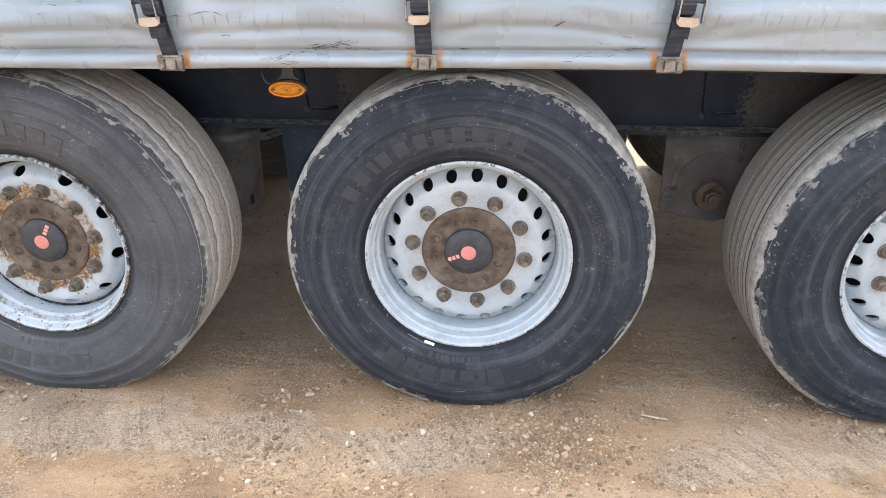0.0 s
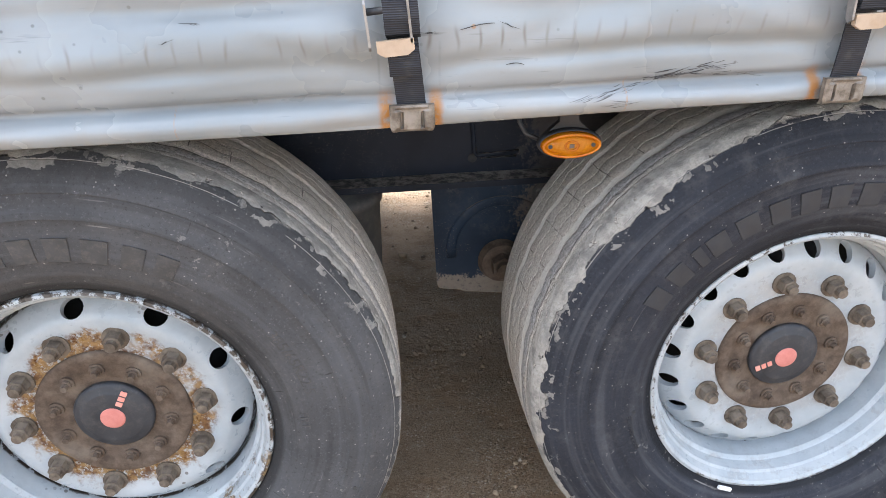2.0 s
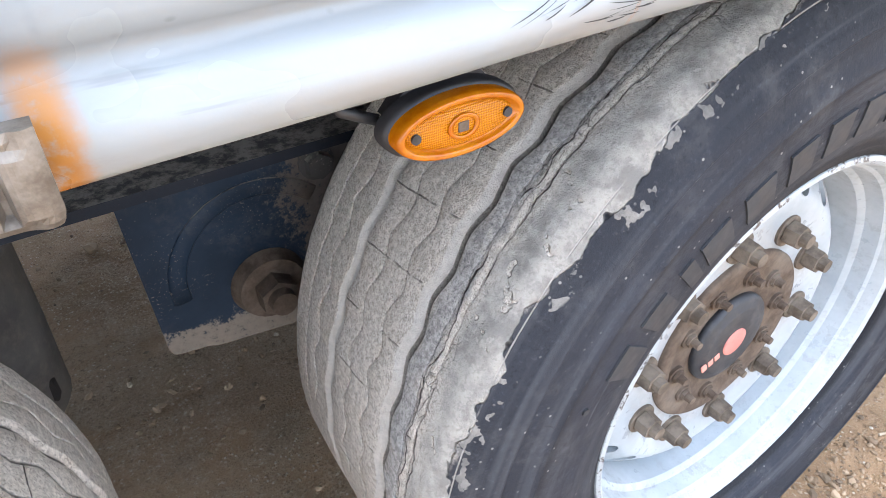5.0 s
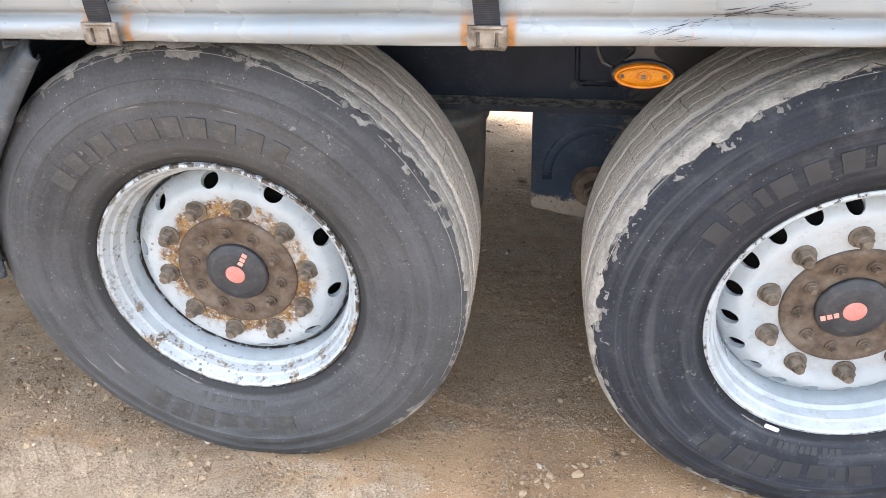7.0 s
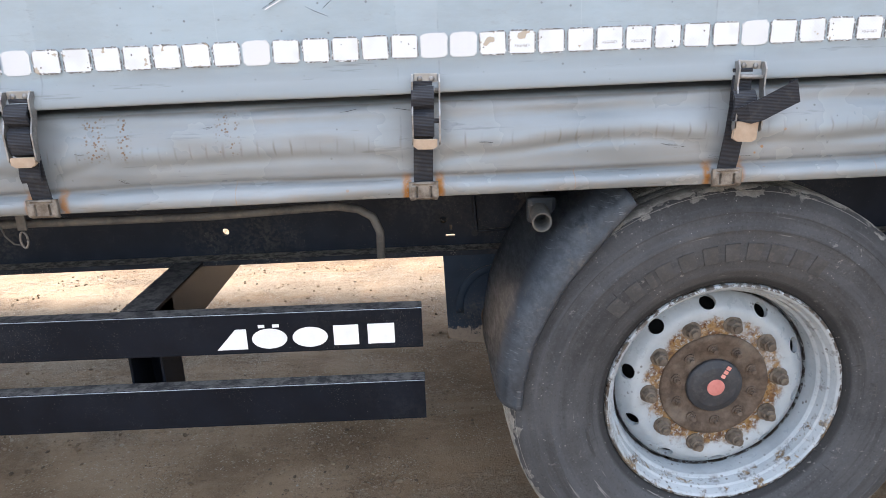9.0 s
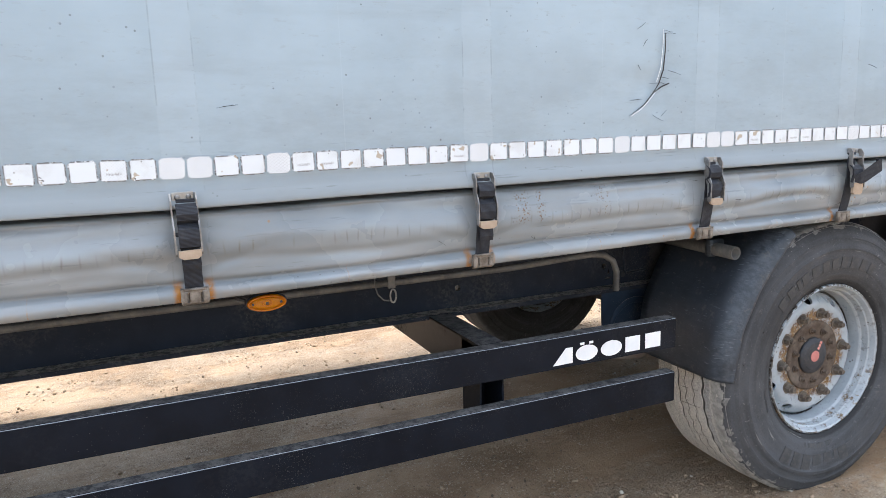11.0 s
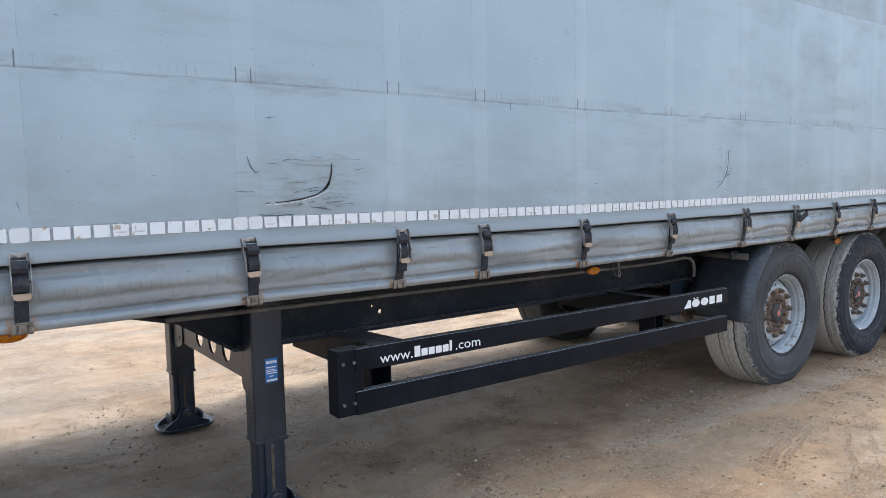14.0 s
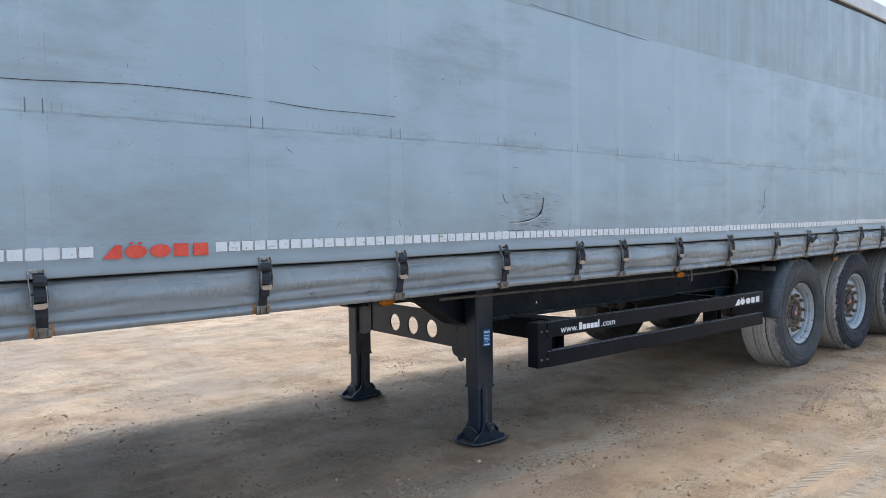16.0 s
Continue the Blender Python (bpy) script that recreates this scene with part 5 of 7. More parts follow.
scratch([(-6.70, 1.974), (-6.422, 1.985), (-6.24, 1.998), (-6.09, 2.008), (-5.931, 2.011), (-5.75, 2.010), (-5.579, 2.005)], 0.0022)
scratch([(-5.507, 1.999), (-5.35, 1.989), (-5.198, 1.984), (-5.0, 1.987), (-4.804, 1.985)], 0.0022)
scratch(wobble((-3.80, 2.74), (-2.6, 2.70), 16, 0.02, 8), 0.0020)
for i in range(26):
    r2 = np.random.RandomState(60 + i)
    sx, sz = r2.uniform(-7, 1.5), r2.uniform(1.42, 2.4)
    scratch(wobble((sx, sz), (sx + r2.uniform(-0.06, 0.06), sz + r2.uniform(-0.04, 0.01)), 5, 0.006, i), r2.uniform(0.0005, 0.0011))
for i in range(12):
    r2 = np.random.RandomState(160 + i)
    sx, sz = r2.uniform(-6.8, 2.2), r2.uniform(1.09, 1.26)
    scratch(wobble((sx, sz), (sx + r2.uniform(0.01, 0.05), sz + r2.uniform(-0.006, 0.006)), 5, 0.006, i), r2.uniform(0.0004, 0.0009), parent=skirt, follow=skirt_shape)


def scuff(a, b, count, spread, seed, thick=1.0):
    """A broken black smear between two points of the skirt: many short rubbed dashes."""
    rng = np.random.RandomState(seed)
    v, f = [], []
    way = Vector((b[0] - a[0], b[1] - a[1]))
    for _ in range(count):
        t = rng.beta(1.6, 1.6)
        x0 = a[0] + way.x * t + rng.normal(0, spread)
        z0 = a[1] + way.y * t + rng.normal(0, spread) + 0.006 * noise.noise((x0 * 14, seed, 0))
        turn = math.atan2(way.y, way.x) + rng.normal(0, 0.09) + 0.30 * noise.noise((x0 * 9, 2, seed))
        long, wide = rng.uniform(0.006, 0.036), rng.uniform(0.00015, 0.0006) * thick
        base = len(v)
        for k in range(6):
            s = k / 5 - 0.5
            x, z = x0 + s * long * math.cos(turn), z0 + s * long * math.sin(turn) + 0.002 * s * s
            w = wide * (1 - 4 * s * s * 0.9) * rng.uniform(0.5, 1.3)
            y = skirt_shape(x, z) - 0.0016
            v += [(x, y, z + w), (x, y, z - w)]
        f += [(base + 2 * k, base + 2 * k + 2, base + 2 * k + 3, base + 2 * k + 1) for k in range(5)]
    return mesh_part("scuff", v, f, M["black"], skirt)


for a, b, n_, sp, th in (((0.80, 1.088), (0.97, 1.118), 26, 0.003, 1.0), ((0.90, 1.112), (1.03, 1.134), 34, 0.0035, 1.4), ((0.98, 1.118), (1.09, 1.112), 14, 0.003, 1.0),
                         ((0.84, 1.080), (0.91, 1.086), 8, 0.002, 1.0), ((1.55, 1.10), (1.72, 1.125), 14, 0.004, 0.9), ((1.60, 1.135), (1.75, 1.12), 10, 0.004, 0.9),
                         ((-0.22, 1.148), (-0.16, 1.144), 8, 0.002, 1.0), ((-0.14, 1.115), (0.0, 1.118), 8, 0.003, 0.8), ((-2.9, 1.12), (-2.6, 1.10), 12, 0.006, 1.0), ((-4.5, 1.10), (-4.2, 1.12), 12, 0.006, 1.0), ((-5.02, 1.10), (-4.93, 1.105), 9, 0.003, 2.6), ((-4.12, 1.075), (-4.04, 1.085), 9, 0.004, 2.6), ((-5.34, 1.115), (-5.28, 1.118), 5, 0.003, 2.6)):
    scuff(a, b, n_, sp, int(abs(a[0] * 100)), th)
for i in range(20):
    r2 = np.random.RandomState(300 + i)
    mx, mz = r2.uniform(-7.2, 2.3), 1.075 + hang(-3) + r2.uniform(0.01, 0.19)
    scuff((mx, mz), (mx + r2.uniform(0.006, 0.03), mz + r2.uniform(-0.012, 0.012)), r2.randint(2, 5), 0.0012, 900 + i, r2.uniform(0.8, 1.7))


# ---- wheels ----
def zig(s, period, amp):
    f = (s / period) % 1.0
    return amp * math.asin(0.94 * math.cos(2 * math.pi * f)) / math.asin(0.94)


def build_tyre_mesh(kind):
    """Tyre of 1.07 m: bead, sidewall with rings, tread with grooves. kind: 'zigzag' or 'ribbed'."""
    side = [(0.296, 0.064), (0.303, 0.056), (0.312, 0.051), (0.3175, 0.0485), (0.319, 0.047), (0.330, 0.0425), (0.3315, 0.0408), (0.345, 0.0365), (0.360, 0.033), (0.3615, 0.0320), (0.375, 0.0300), (0.395, 0.0280),
            (0.415, 0.0270), (0.432, 0.0275), (0.434, 0.0262), (0.446, 0.0275), (0.448, 0.0292), (0.460, 0.0315), (0.472, 0.0345), (0.474, 0.0335), (0.486, 0.0370), (0.488, 0.0390), (0.498, 0.0430), (0.507, 0.0480), (0.515, 0.0535), (0.5215, 0.0590), (0.527, 0.0655), (0.531, 0.0730)]
    prof = [(r, y, 0.0) for r, y in side]
    lo, hi, mid = 0.080, 0.370, 0.225
    crown = lambda y: 0.536 - 0.0045 * ((y - mid) / 0.145) ** 2
    if kind == "zigzag":
        cuts = [(0.105, 0.0007, 0.0022, 3), (0.120, 0.0006, 0.0022, 3), (0.150, 0.0095, 0.020, 1), (0.192, 0.0009, 0.003, 2), (0.232, 0.0009, 0.003, 2), (0.272, 0.0075, 0.010, 1), (0.312, 0.001, 0.003, 2), (0.345, 0.001, 0.003, 3)]
    else:
        cuts = [(0.100, 0.003, 0.006, 0), (0.135, 0.0028, 0.008, 0), (0.175, 0.0018, 0.005, 4), (0.215, 0.0018, 0.005, 4), (0.255, 0.0018, 0.005, 4), (0.300, 0.0028, 0.008, 0)]
    y, k = lo, 0
    for c, half, deep, wave in cuts:
        gap = c - half - 0.002 - y
        steps = max(1, int(gap / 0.010))
        for i in range(steps):
            prof.append((crown(y + gap * i / steps), y + gap * i / steps, 0))
        if wave == 1 and c < 0.2:
            # an open slot along the outer wall, the rest packed with dust
            steps = ((-half - 0.0015, 0), (-half, 0.0006), (-half * 0.95, deep), (-half * 0.02, deep), (half * 0.06, 0.0050), (half * 0.45, 0.0036), (half * 0.8, 0.0022), (half, 0.0006), (half + 0.0015, 0))
        elif wave == 1:
            steps = ((-half - 0.0015, 0), (-half, 0.0008), (-half * 0.75, 0.0040), (0.0, 0.0052), (half * 0.6, 0.0040), (half, 0.0008), (half + 0.0015, 0))
        else:
            steps = ((-half - 0.0015, 0), (-half, 0.0006), (-half * 0.7, deep), (half * 0.6, deep), (half, 0.0006), (half + 0.0015, 0))
        for dy, dr in steps:
            prof.append((crown(c) - dr, c + dy, wave))
        y = c + half + 0.004
    for i in range(5):
        yy = y + (hi - y) * i / 4
        prof.append((crown(yy), yy, 0))
    prof += [(r, 2 * mid - yy, 0.0) for r, yy in side[::-1]]
    seg, n = 540, len(prof)
    stops = [lo] + [c + e * (h + 0.002) for c, h, d, w in cuts for e in (-1, 1)] + [hi]

    def sway(wave, m, ca, sa, c):
        if wave == 1:
            return zig(m, 0.0701, 0.0034) + 0.0015 * noise.noise((ca * 18, sa * 18, c * 9))
        if wave == 2:
            return zig(m + 0.02, 0.0701, 0.0058) + 0.001 * noise.noise((ca * 25, sa * 25, c * 9))
        if wave == 3:
            return 0.004 * noise.noise((ca * 22, sa * 22, c * 30)) + 0.002 * noise.noise((ca * 60, sa * 60, c * 30))
        return zig(m, 0.0234, 0.0016) if wave == 4 else 0.0

    arc = [0.0]
    for i in range(1, n):
        arc.append(arc[-1] + math.hypot(prof[i][0] - prof[i - 1][0], prof[i][1] - prof[i - 1][1]) if prof[i][2] == 0 else arc[-1] + abs(prof[i][1] - prof[i - 1][1]))
    verts, uv, faces = [], [], []
    for s in range(seg + 1):
        a = -math.pi / 2 + 2 * math.pi * s / seg
        round_m = 2 * math.pi * 0.536 * s / seg
        ca, sa = math.cos(a), math.sin(a)
        shifts = [0.0] + [sway(w, round_m, ca, sa, c) for c, h, d, w in cuts for _ in (0, 1)] + [0.0]
        for i, (r, yy, wave) in enumerate(prof):
            if lo < yy < hi:
                yy += float(np.interp(yy, stops, shifts))
            if 0.515 < r:
                r += 0.0008 * noise.noise((ca * 30, sa * 30, yy * 40))
            x, z = r * ca, r * sa
            flat = -HUB_Z - 0.004
            if z < flat + 0.012:
                z = flat + max(0.0, (z - flat)) * 0.5 if z > flat else flat
            press = max(0.0, (-z - 0.36) / 0.16) * math.exp(-((x / 0.22) ** 2))
            if i < len(side):
                yy -= 0.010 * press * (1 - abs(i - 14) / 16)
            verts.append((x, yy, z))
            uv.append((round_m, arc[i]))
    for s in range(seg):
        for i in range(n - 1):
            faces.append((s * n + i, (s + 1) * n + i, (s + 1) * n + i + 1, s * n + i + 1))
    return verts, faces, uv


TYRES = {k: build_tyre_mesh(k) for k in ("zigzag", "ribbed")}


def on_side(r):
    """How far out the sidewall stands at a radius."""
    pts = [(0.30, 0.058), (0.319, 0.047), (0.33, 0.0425), (0.345, 0.0365), (0.36, 0.033), (0.395, 0.028), (0.415, 0.027), (0.446, 0.0275), (0.46, 0.0315), (0.486, 0.037), (0.507, 0.048)]
    return float(np.interp(r, [p[0] for p in pts], [p[1] for p in pts]))


def arc_block(bm, a0, a1, r0, r1, proud=0.0012, slant=0.0):
    """A raised block that follows the sidewall between two angles (degrees, 90 is up, clockwise falls)."""
    grid = []
    for dy in (-proud, 0.002):
        rows = []
        for r in (r0, (r0 + r1) / 2, r1):
            rows.append([bm.verts.new((r * math.cos(radians(a0 + (a1 - a0) * i / 3 + slant * (r - r0))), on_side(r) + dy, r * math.sin(radians(a0 + (a1 - a0) * i / 3 + slant * (r - r0))))) for i in range(4)])
        grid.append(rows)
    top, low = grid
    for j in range(2):
        for i in range(3):
            bm.faces.new((top[j][i], top[j][i + 1], top[j + 1][i + 1], top[j + 1][i]))
    rim = [(0, i) for i in range(4)] + [(1, 3)] + [(2, i) for i in (3, 2, 1, 0)] + [(1, 0)]
    for k in range(len(rim)):
        a, b = rim[k], rim[(k + 1) % len(rim)]
        bm.faces.new((top[a[0]][a[1]], low[a[0]][a[1]], low[b[0]][b[1]], top[b[0]][b[1]]))


def arc_words(words, height, r, mid, depth=0.0016, inward=False):
    """Readable sidewall words bent along a circle; mid is the angle of their middle."""
    v, f = lettering(words, height, depth)
    xs = [p[0] for p in v]
    c = (min(xs) + max(xs)) / 2
    out = []
    for x, y, z in v:
        rr = r + (y if not inward else height - y)
        a = radians(mid) + (-(x - c) if not inward else (x - c)) / (r + height / 2)
        out.append((rr * math.cos(a), on_side(rr) - 0.0006 - z, rr * math.sin(a)))
    return out, f


RIM_PROFILE = [(0.292, 0.047), (0.298, 0.0425), (0.3035, 0.044), (0.3055, 0.050), (0.3035, 0.060), (0.292, 0.085), (0.286, 0.16), (0.283, 0.26), (0.262, 0.29), (0.285, 0.36), (0.3035, 0.392), (0.298, 0.400), (0.290, 0.392), (0.272, 0.34), (0.250, 0.31), (0.250, 0.285),
               (0.262, 0.255), (0.2605, 0.176), (0.2632, 0.150), (0.2662, 0.134), (0.2675, 0.120), (0.2680, 0.112), (0.2720, 0.106), (0.2755, 0.104), (0.2765, 0.098), (0.2790, 0.074), (0.2800, 0.068), (0.2850, 0.064), (0.2875, 0.058), (0.290, 0.052)]
DISC_PROFILE = [(0.120, 0.122), (0.165, 0.122), (0.188, 0.121), (0.199, 0.1175), (0.210, 0.1168), (0.218, 0.1185), (0.226, 0.1235), (0.242, 0.138), (0.255, 0.1505), (0.2610, 0.164), (0.2625, 0.190), (0.2625, 0.245), (0.274, 0.262), (0.266, 0.268), (0.250, 0.245), (0.2495, 0.205), (0.2505, 0.173), (0.2385, 0.152), (0.223, 0.1365), (0.208, 0.1285), (0.192, 0.131), (0.120, 0.133)]


def hex_nut(bm, c, r, y0, y1, turn=0.0):
    """A wheel nut: washer, hexagon, stud end."""
    x, z = c
    rod(bm, (x, y1, z), (x, y1 - 0.006, z), r * 1.32, 16)
    got = bmesh.ops.create_cone(bm, cap_ends=True, segments=6, radius1=r, radius2=r * 0.93, depth=y1 - y0 - 0.014,
                                matrix=Matrix.Translation((x, (y0 + y1) / 2, z)) @ Matrix.Rotation(radians(90), 4, "X") @ Matrix.Rotation(turn, 4, "Z"))["verts"]
    rod(bm, (x, y0 + 0.010, z), (x, y0 - 0.004, z), r * 0.62, 12, r * 0.55)


def build_wheel(x, kind, round_holes, tyre_mat, rim_mat, cap_turn, worn, turn=0.0, nuts=0.0, far=False, size=(0.985, 1.0), word=(150.0, 1.30), lift=0.006):
    """Wheel at the near side; its origin is on the axle line at the curtain's plane."""
    v, f = revolve([(q * size[1], y) for q, y in DISC_PROFILE], 160, close=True)
    wheel = mesh_part("wheel", v, f, rim_mat, trailer, "white steel wheel, rusty round the nuts" if worn else "white steel wheel with oval hand holes", True)
    cut = []
    count = 10 if round_holes else 20
    for i in range(count):
        a = 2 * math.pi * (i + 0.5) / count + turn
        d = Vector((math.cos(a), 0, math.sin(a)))
        bm = bmesh.new()
        t = Matrix.Translation(d * (0.2345 if round_holes else 0.2365) * size[1] + Vector((0, 0.132 if round_holes else 0.133, 0))) @ Matrix(((-d.z, d.x * 0.743, d.x * 0.669), (0, 0.669, -0.743), (d.x, d.z * 0.743, d.z * 0.669))).to_4x4()
        bmesh.ops.create_cone(bm, cap_ends=True, segments=16, radius1=1, radius2=1, depth=0.06,
                              matrix=t @ Matrix.Diagonal((0.0205, 0.0205, 1, 1) if round_holes else (0.0168, 0.0240, 1, 1)))
        cut.append(bm)
    carve(wheel, cut)
    wheel.data.polygons.foreach_set("use_smooth", [True] * len(wheel.data.polygons))
    mod = wheel.modifiers.new("edges", "EDGE_SPLIT")
    mod.split_angle = radians(40)
    v, f = revolve([(q * size[0], y + 0.013 * min(1.0, max(0.0, (0.102 - y) / 0.03))) for q, y in RIM_PROFILE], 128, close=True)
    rim = mesh_part("rim", v, f, rim_mat, wheel, "chipped white rim" if worn else "", True)
    rim.data.set_sharp_from_angle(angle=radians(28))
    v, f = revolve([(0.0, 0.215), (0.235, 0.215), (0.243, 0.225), (0.243, 0.40), (0.0, 0.40)], 48)
    mesh_part("brake_drum", v, f, M["under"], wheel, "dark rusty brake drum behind the wheel", True)
    v, f, uv = TYRES[kind]
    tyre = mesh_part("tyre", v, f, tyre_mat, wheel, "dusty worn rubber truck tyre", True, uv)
    tyre.data.set_sharp_from_angle(angle=radians(38))
    # hub
    hub = [(0.0, 0.121), (0.078, 0.121), (0.084, 0.1185), (0.112, 0.1185), (0.116, 0.1155), (0.128, 0.1150), (0.136, 0.1150), (0.139, 0.118), (0.140, 0.14), (0.0, 0.14)]
    v, f = revolve(hub, 64)
    mesh_part("hub", v, f, M["hub"], wheel, "brown rusty dusty hub face", True)
    cap = [(0.0, 0.1045), (0.052, 0.1045), (0.056, 0.1055), (0.060, 0.1085), (0.066, 0.1090), (0.070, 0.1115), (0.072, 0.1150), (0.072, 0.122), (0.0, 0.122)]
    v, f = revolve(cap, 48)
    mesh_part("hub_cap", v, f, M["cap"], wheel, "black plastic hub cap", True)
    v, f = revolve([(0.0, 0.1025), (0.020, 0.1025), (0.0225, 0.1035), (0.0225, 0.106), (0.0, 0.106)], 24)
    mesh_part("cap_centre", v, f, M["cap_red"], wheel, "faded red cap centre", True)
    # short red print across the cap: plain bars
    for i in range(3):
        ca = radians(cap_turn)
        t = Matrix.Rotation(-ca, 4, "Y")
        c = -0.064 + i * 0.0125
        bm = box(c, c + 0.0098, 0.1036, 0.1065, -0.006, 0.006, bevel=0.001, m=t)
        part("cap_print", bm, M["pale_red"], wheel)
    for i in range(10):
        a = 2 * math.pi * (i + 0.5) / 10 + nuts
        bm = bmesh.new()
        hex_nut(bm, (0.1675 * math.cos(a), 0.1675 * math.sin(a)), 0.0178, 0.090, 0.124, a * 1.7)
        part("wheel_nut", bm, M["nut"], wheel)
        a += radians(18)
        bm = bmesh.new()
        hex_nut(bm, (0.101 * math.cos(a), 0.101 * math.sin(a)), 0.0105, 0.102, 0.120, a)
        part("hub_bolt", bm, M["hub"], wheel)
    if not far:
        rel = M["relief"] if worn else M["relief_dark"]
        def raised(a0, a1, r0, r1, proud):
            bm = bmesh.new()
            arc_block(bm, a0, a1, r0, r1, proud)
            part("raised_mark", bm, rel, wheel)

        if kind == "zigzag":
            # maker's word as plain raised blocks round the top, a second word below
            a, wide = word
            for w in (6.6, 6.2, 3.2, 6.4, 6.6, 6.0, 5.8, 6.2, 6.8, 6.0, 5.6):
                raised(a, a - w * wide * 0.66, 0.362, 0.404, 0.0026)
                a -= w * wide
            a = 232.0
            for w in (9.5, 8.5, 8.5, 9.0, 8.5, 4.0, 9.0):
                raised(a, a + w * 0.74, 0.368, 0.426, 0.0026)
                a += w
            a = 250.0
            for w in (2.6, 1.4, 2.4, 2.5, 2.5, 1.2, 2.0, 2.3, 2.5, 1.5, 2.3, 2.3, 2.3):
                if w > 1.9:
                    raised(a, a + w * 0.75, 0.326, 0.344, 0.0012)
                a += w
            for mid, words, h, r in ((22, "385/65R22.5", 0.020, 0.372), (2, "FRT", 0.016, 0.350), (196, "REGROOVABLE", 0.009, 0.345)):
                v, f = arc_words(words, h, r, mid)
                mesh_part("raised_line", v, f, rel, wheel)
        else:
            v, f = arc_words("385/65R22.5", 0.040, 0.385, 128)
            mesh_part("raised_line", v, f, rel, wheel)
            for i in range(9):
                raised(174 - i * 3.4, 174 - i * 3.4 - 2.2, 0.35, 0.362, 0.0018)
        for a, r in ((188, 0.34), (200, 0.44), (172, 0.46), (35, 0.47), (-20, 0.46), (60, 0.35), (155, 0.41)):
            c = Vector((r * math.cos(radians(a)), on_side(r), r * math.sin(radians(a))))
            part("wear_pip", rod(bmesh.new(), c + Vector((0, 0.002, 0)), c - Vector((0, 0.0022, 0)), 0.004, 10), rel, wheel)
    wheel.location = (x, 0, HUB_Z + lift)
    return wheel


w_front = build_wheel(AXLES[0], "zigzag", True, M["tyre_a"], M["rim_worn"], -120, True, radians(7), radians(-12.5), size=(0.968, 0.958), word=(140.0, 1.26), lift=0.0)
w_mid = build_wheel(AXLES[1], "zigzag", False, M["tyre_b"], M["rim"], 22, False, radians(4), radians(10))
w_rear = build_wheel(AXLES[2] + 0.035, "ribbed", False, M["tyre_c"], M["rim"], 40, False, radians(9), radians(5))
bm = box(-0.016, 0.016, -0.003, 0.003, -0.004, 0.004, bevel=0.001, m=Matrix.Translation((-0.113, 0.043, -0.279)) @ Matrix.Rotation(radians(22), 4, "Y"))
part("balance_weight", bm, M["white"], w_mid, "small white balance weight")
# the wheels of the far side, turned about
for ax, src in zip(AXLES, (w_front, w_mid, w_rear)):
    far = copy_thing(src, Matrix.Translation((ax, WIDE, HUB_Z)) @ Matrix.Rotation(math.pi, 4, "Z"))
    for ch in far.children:
        if ch.name.startswith("tyre"):
            # these tyres get darker rubber with little dust
            ch.material_slots[0].link = "OBJECT"
            ch.material_slots[0].material = M["tyre_far"]

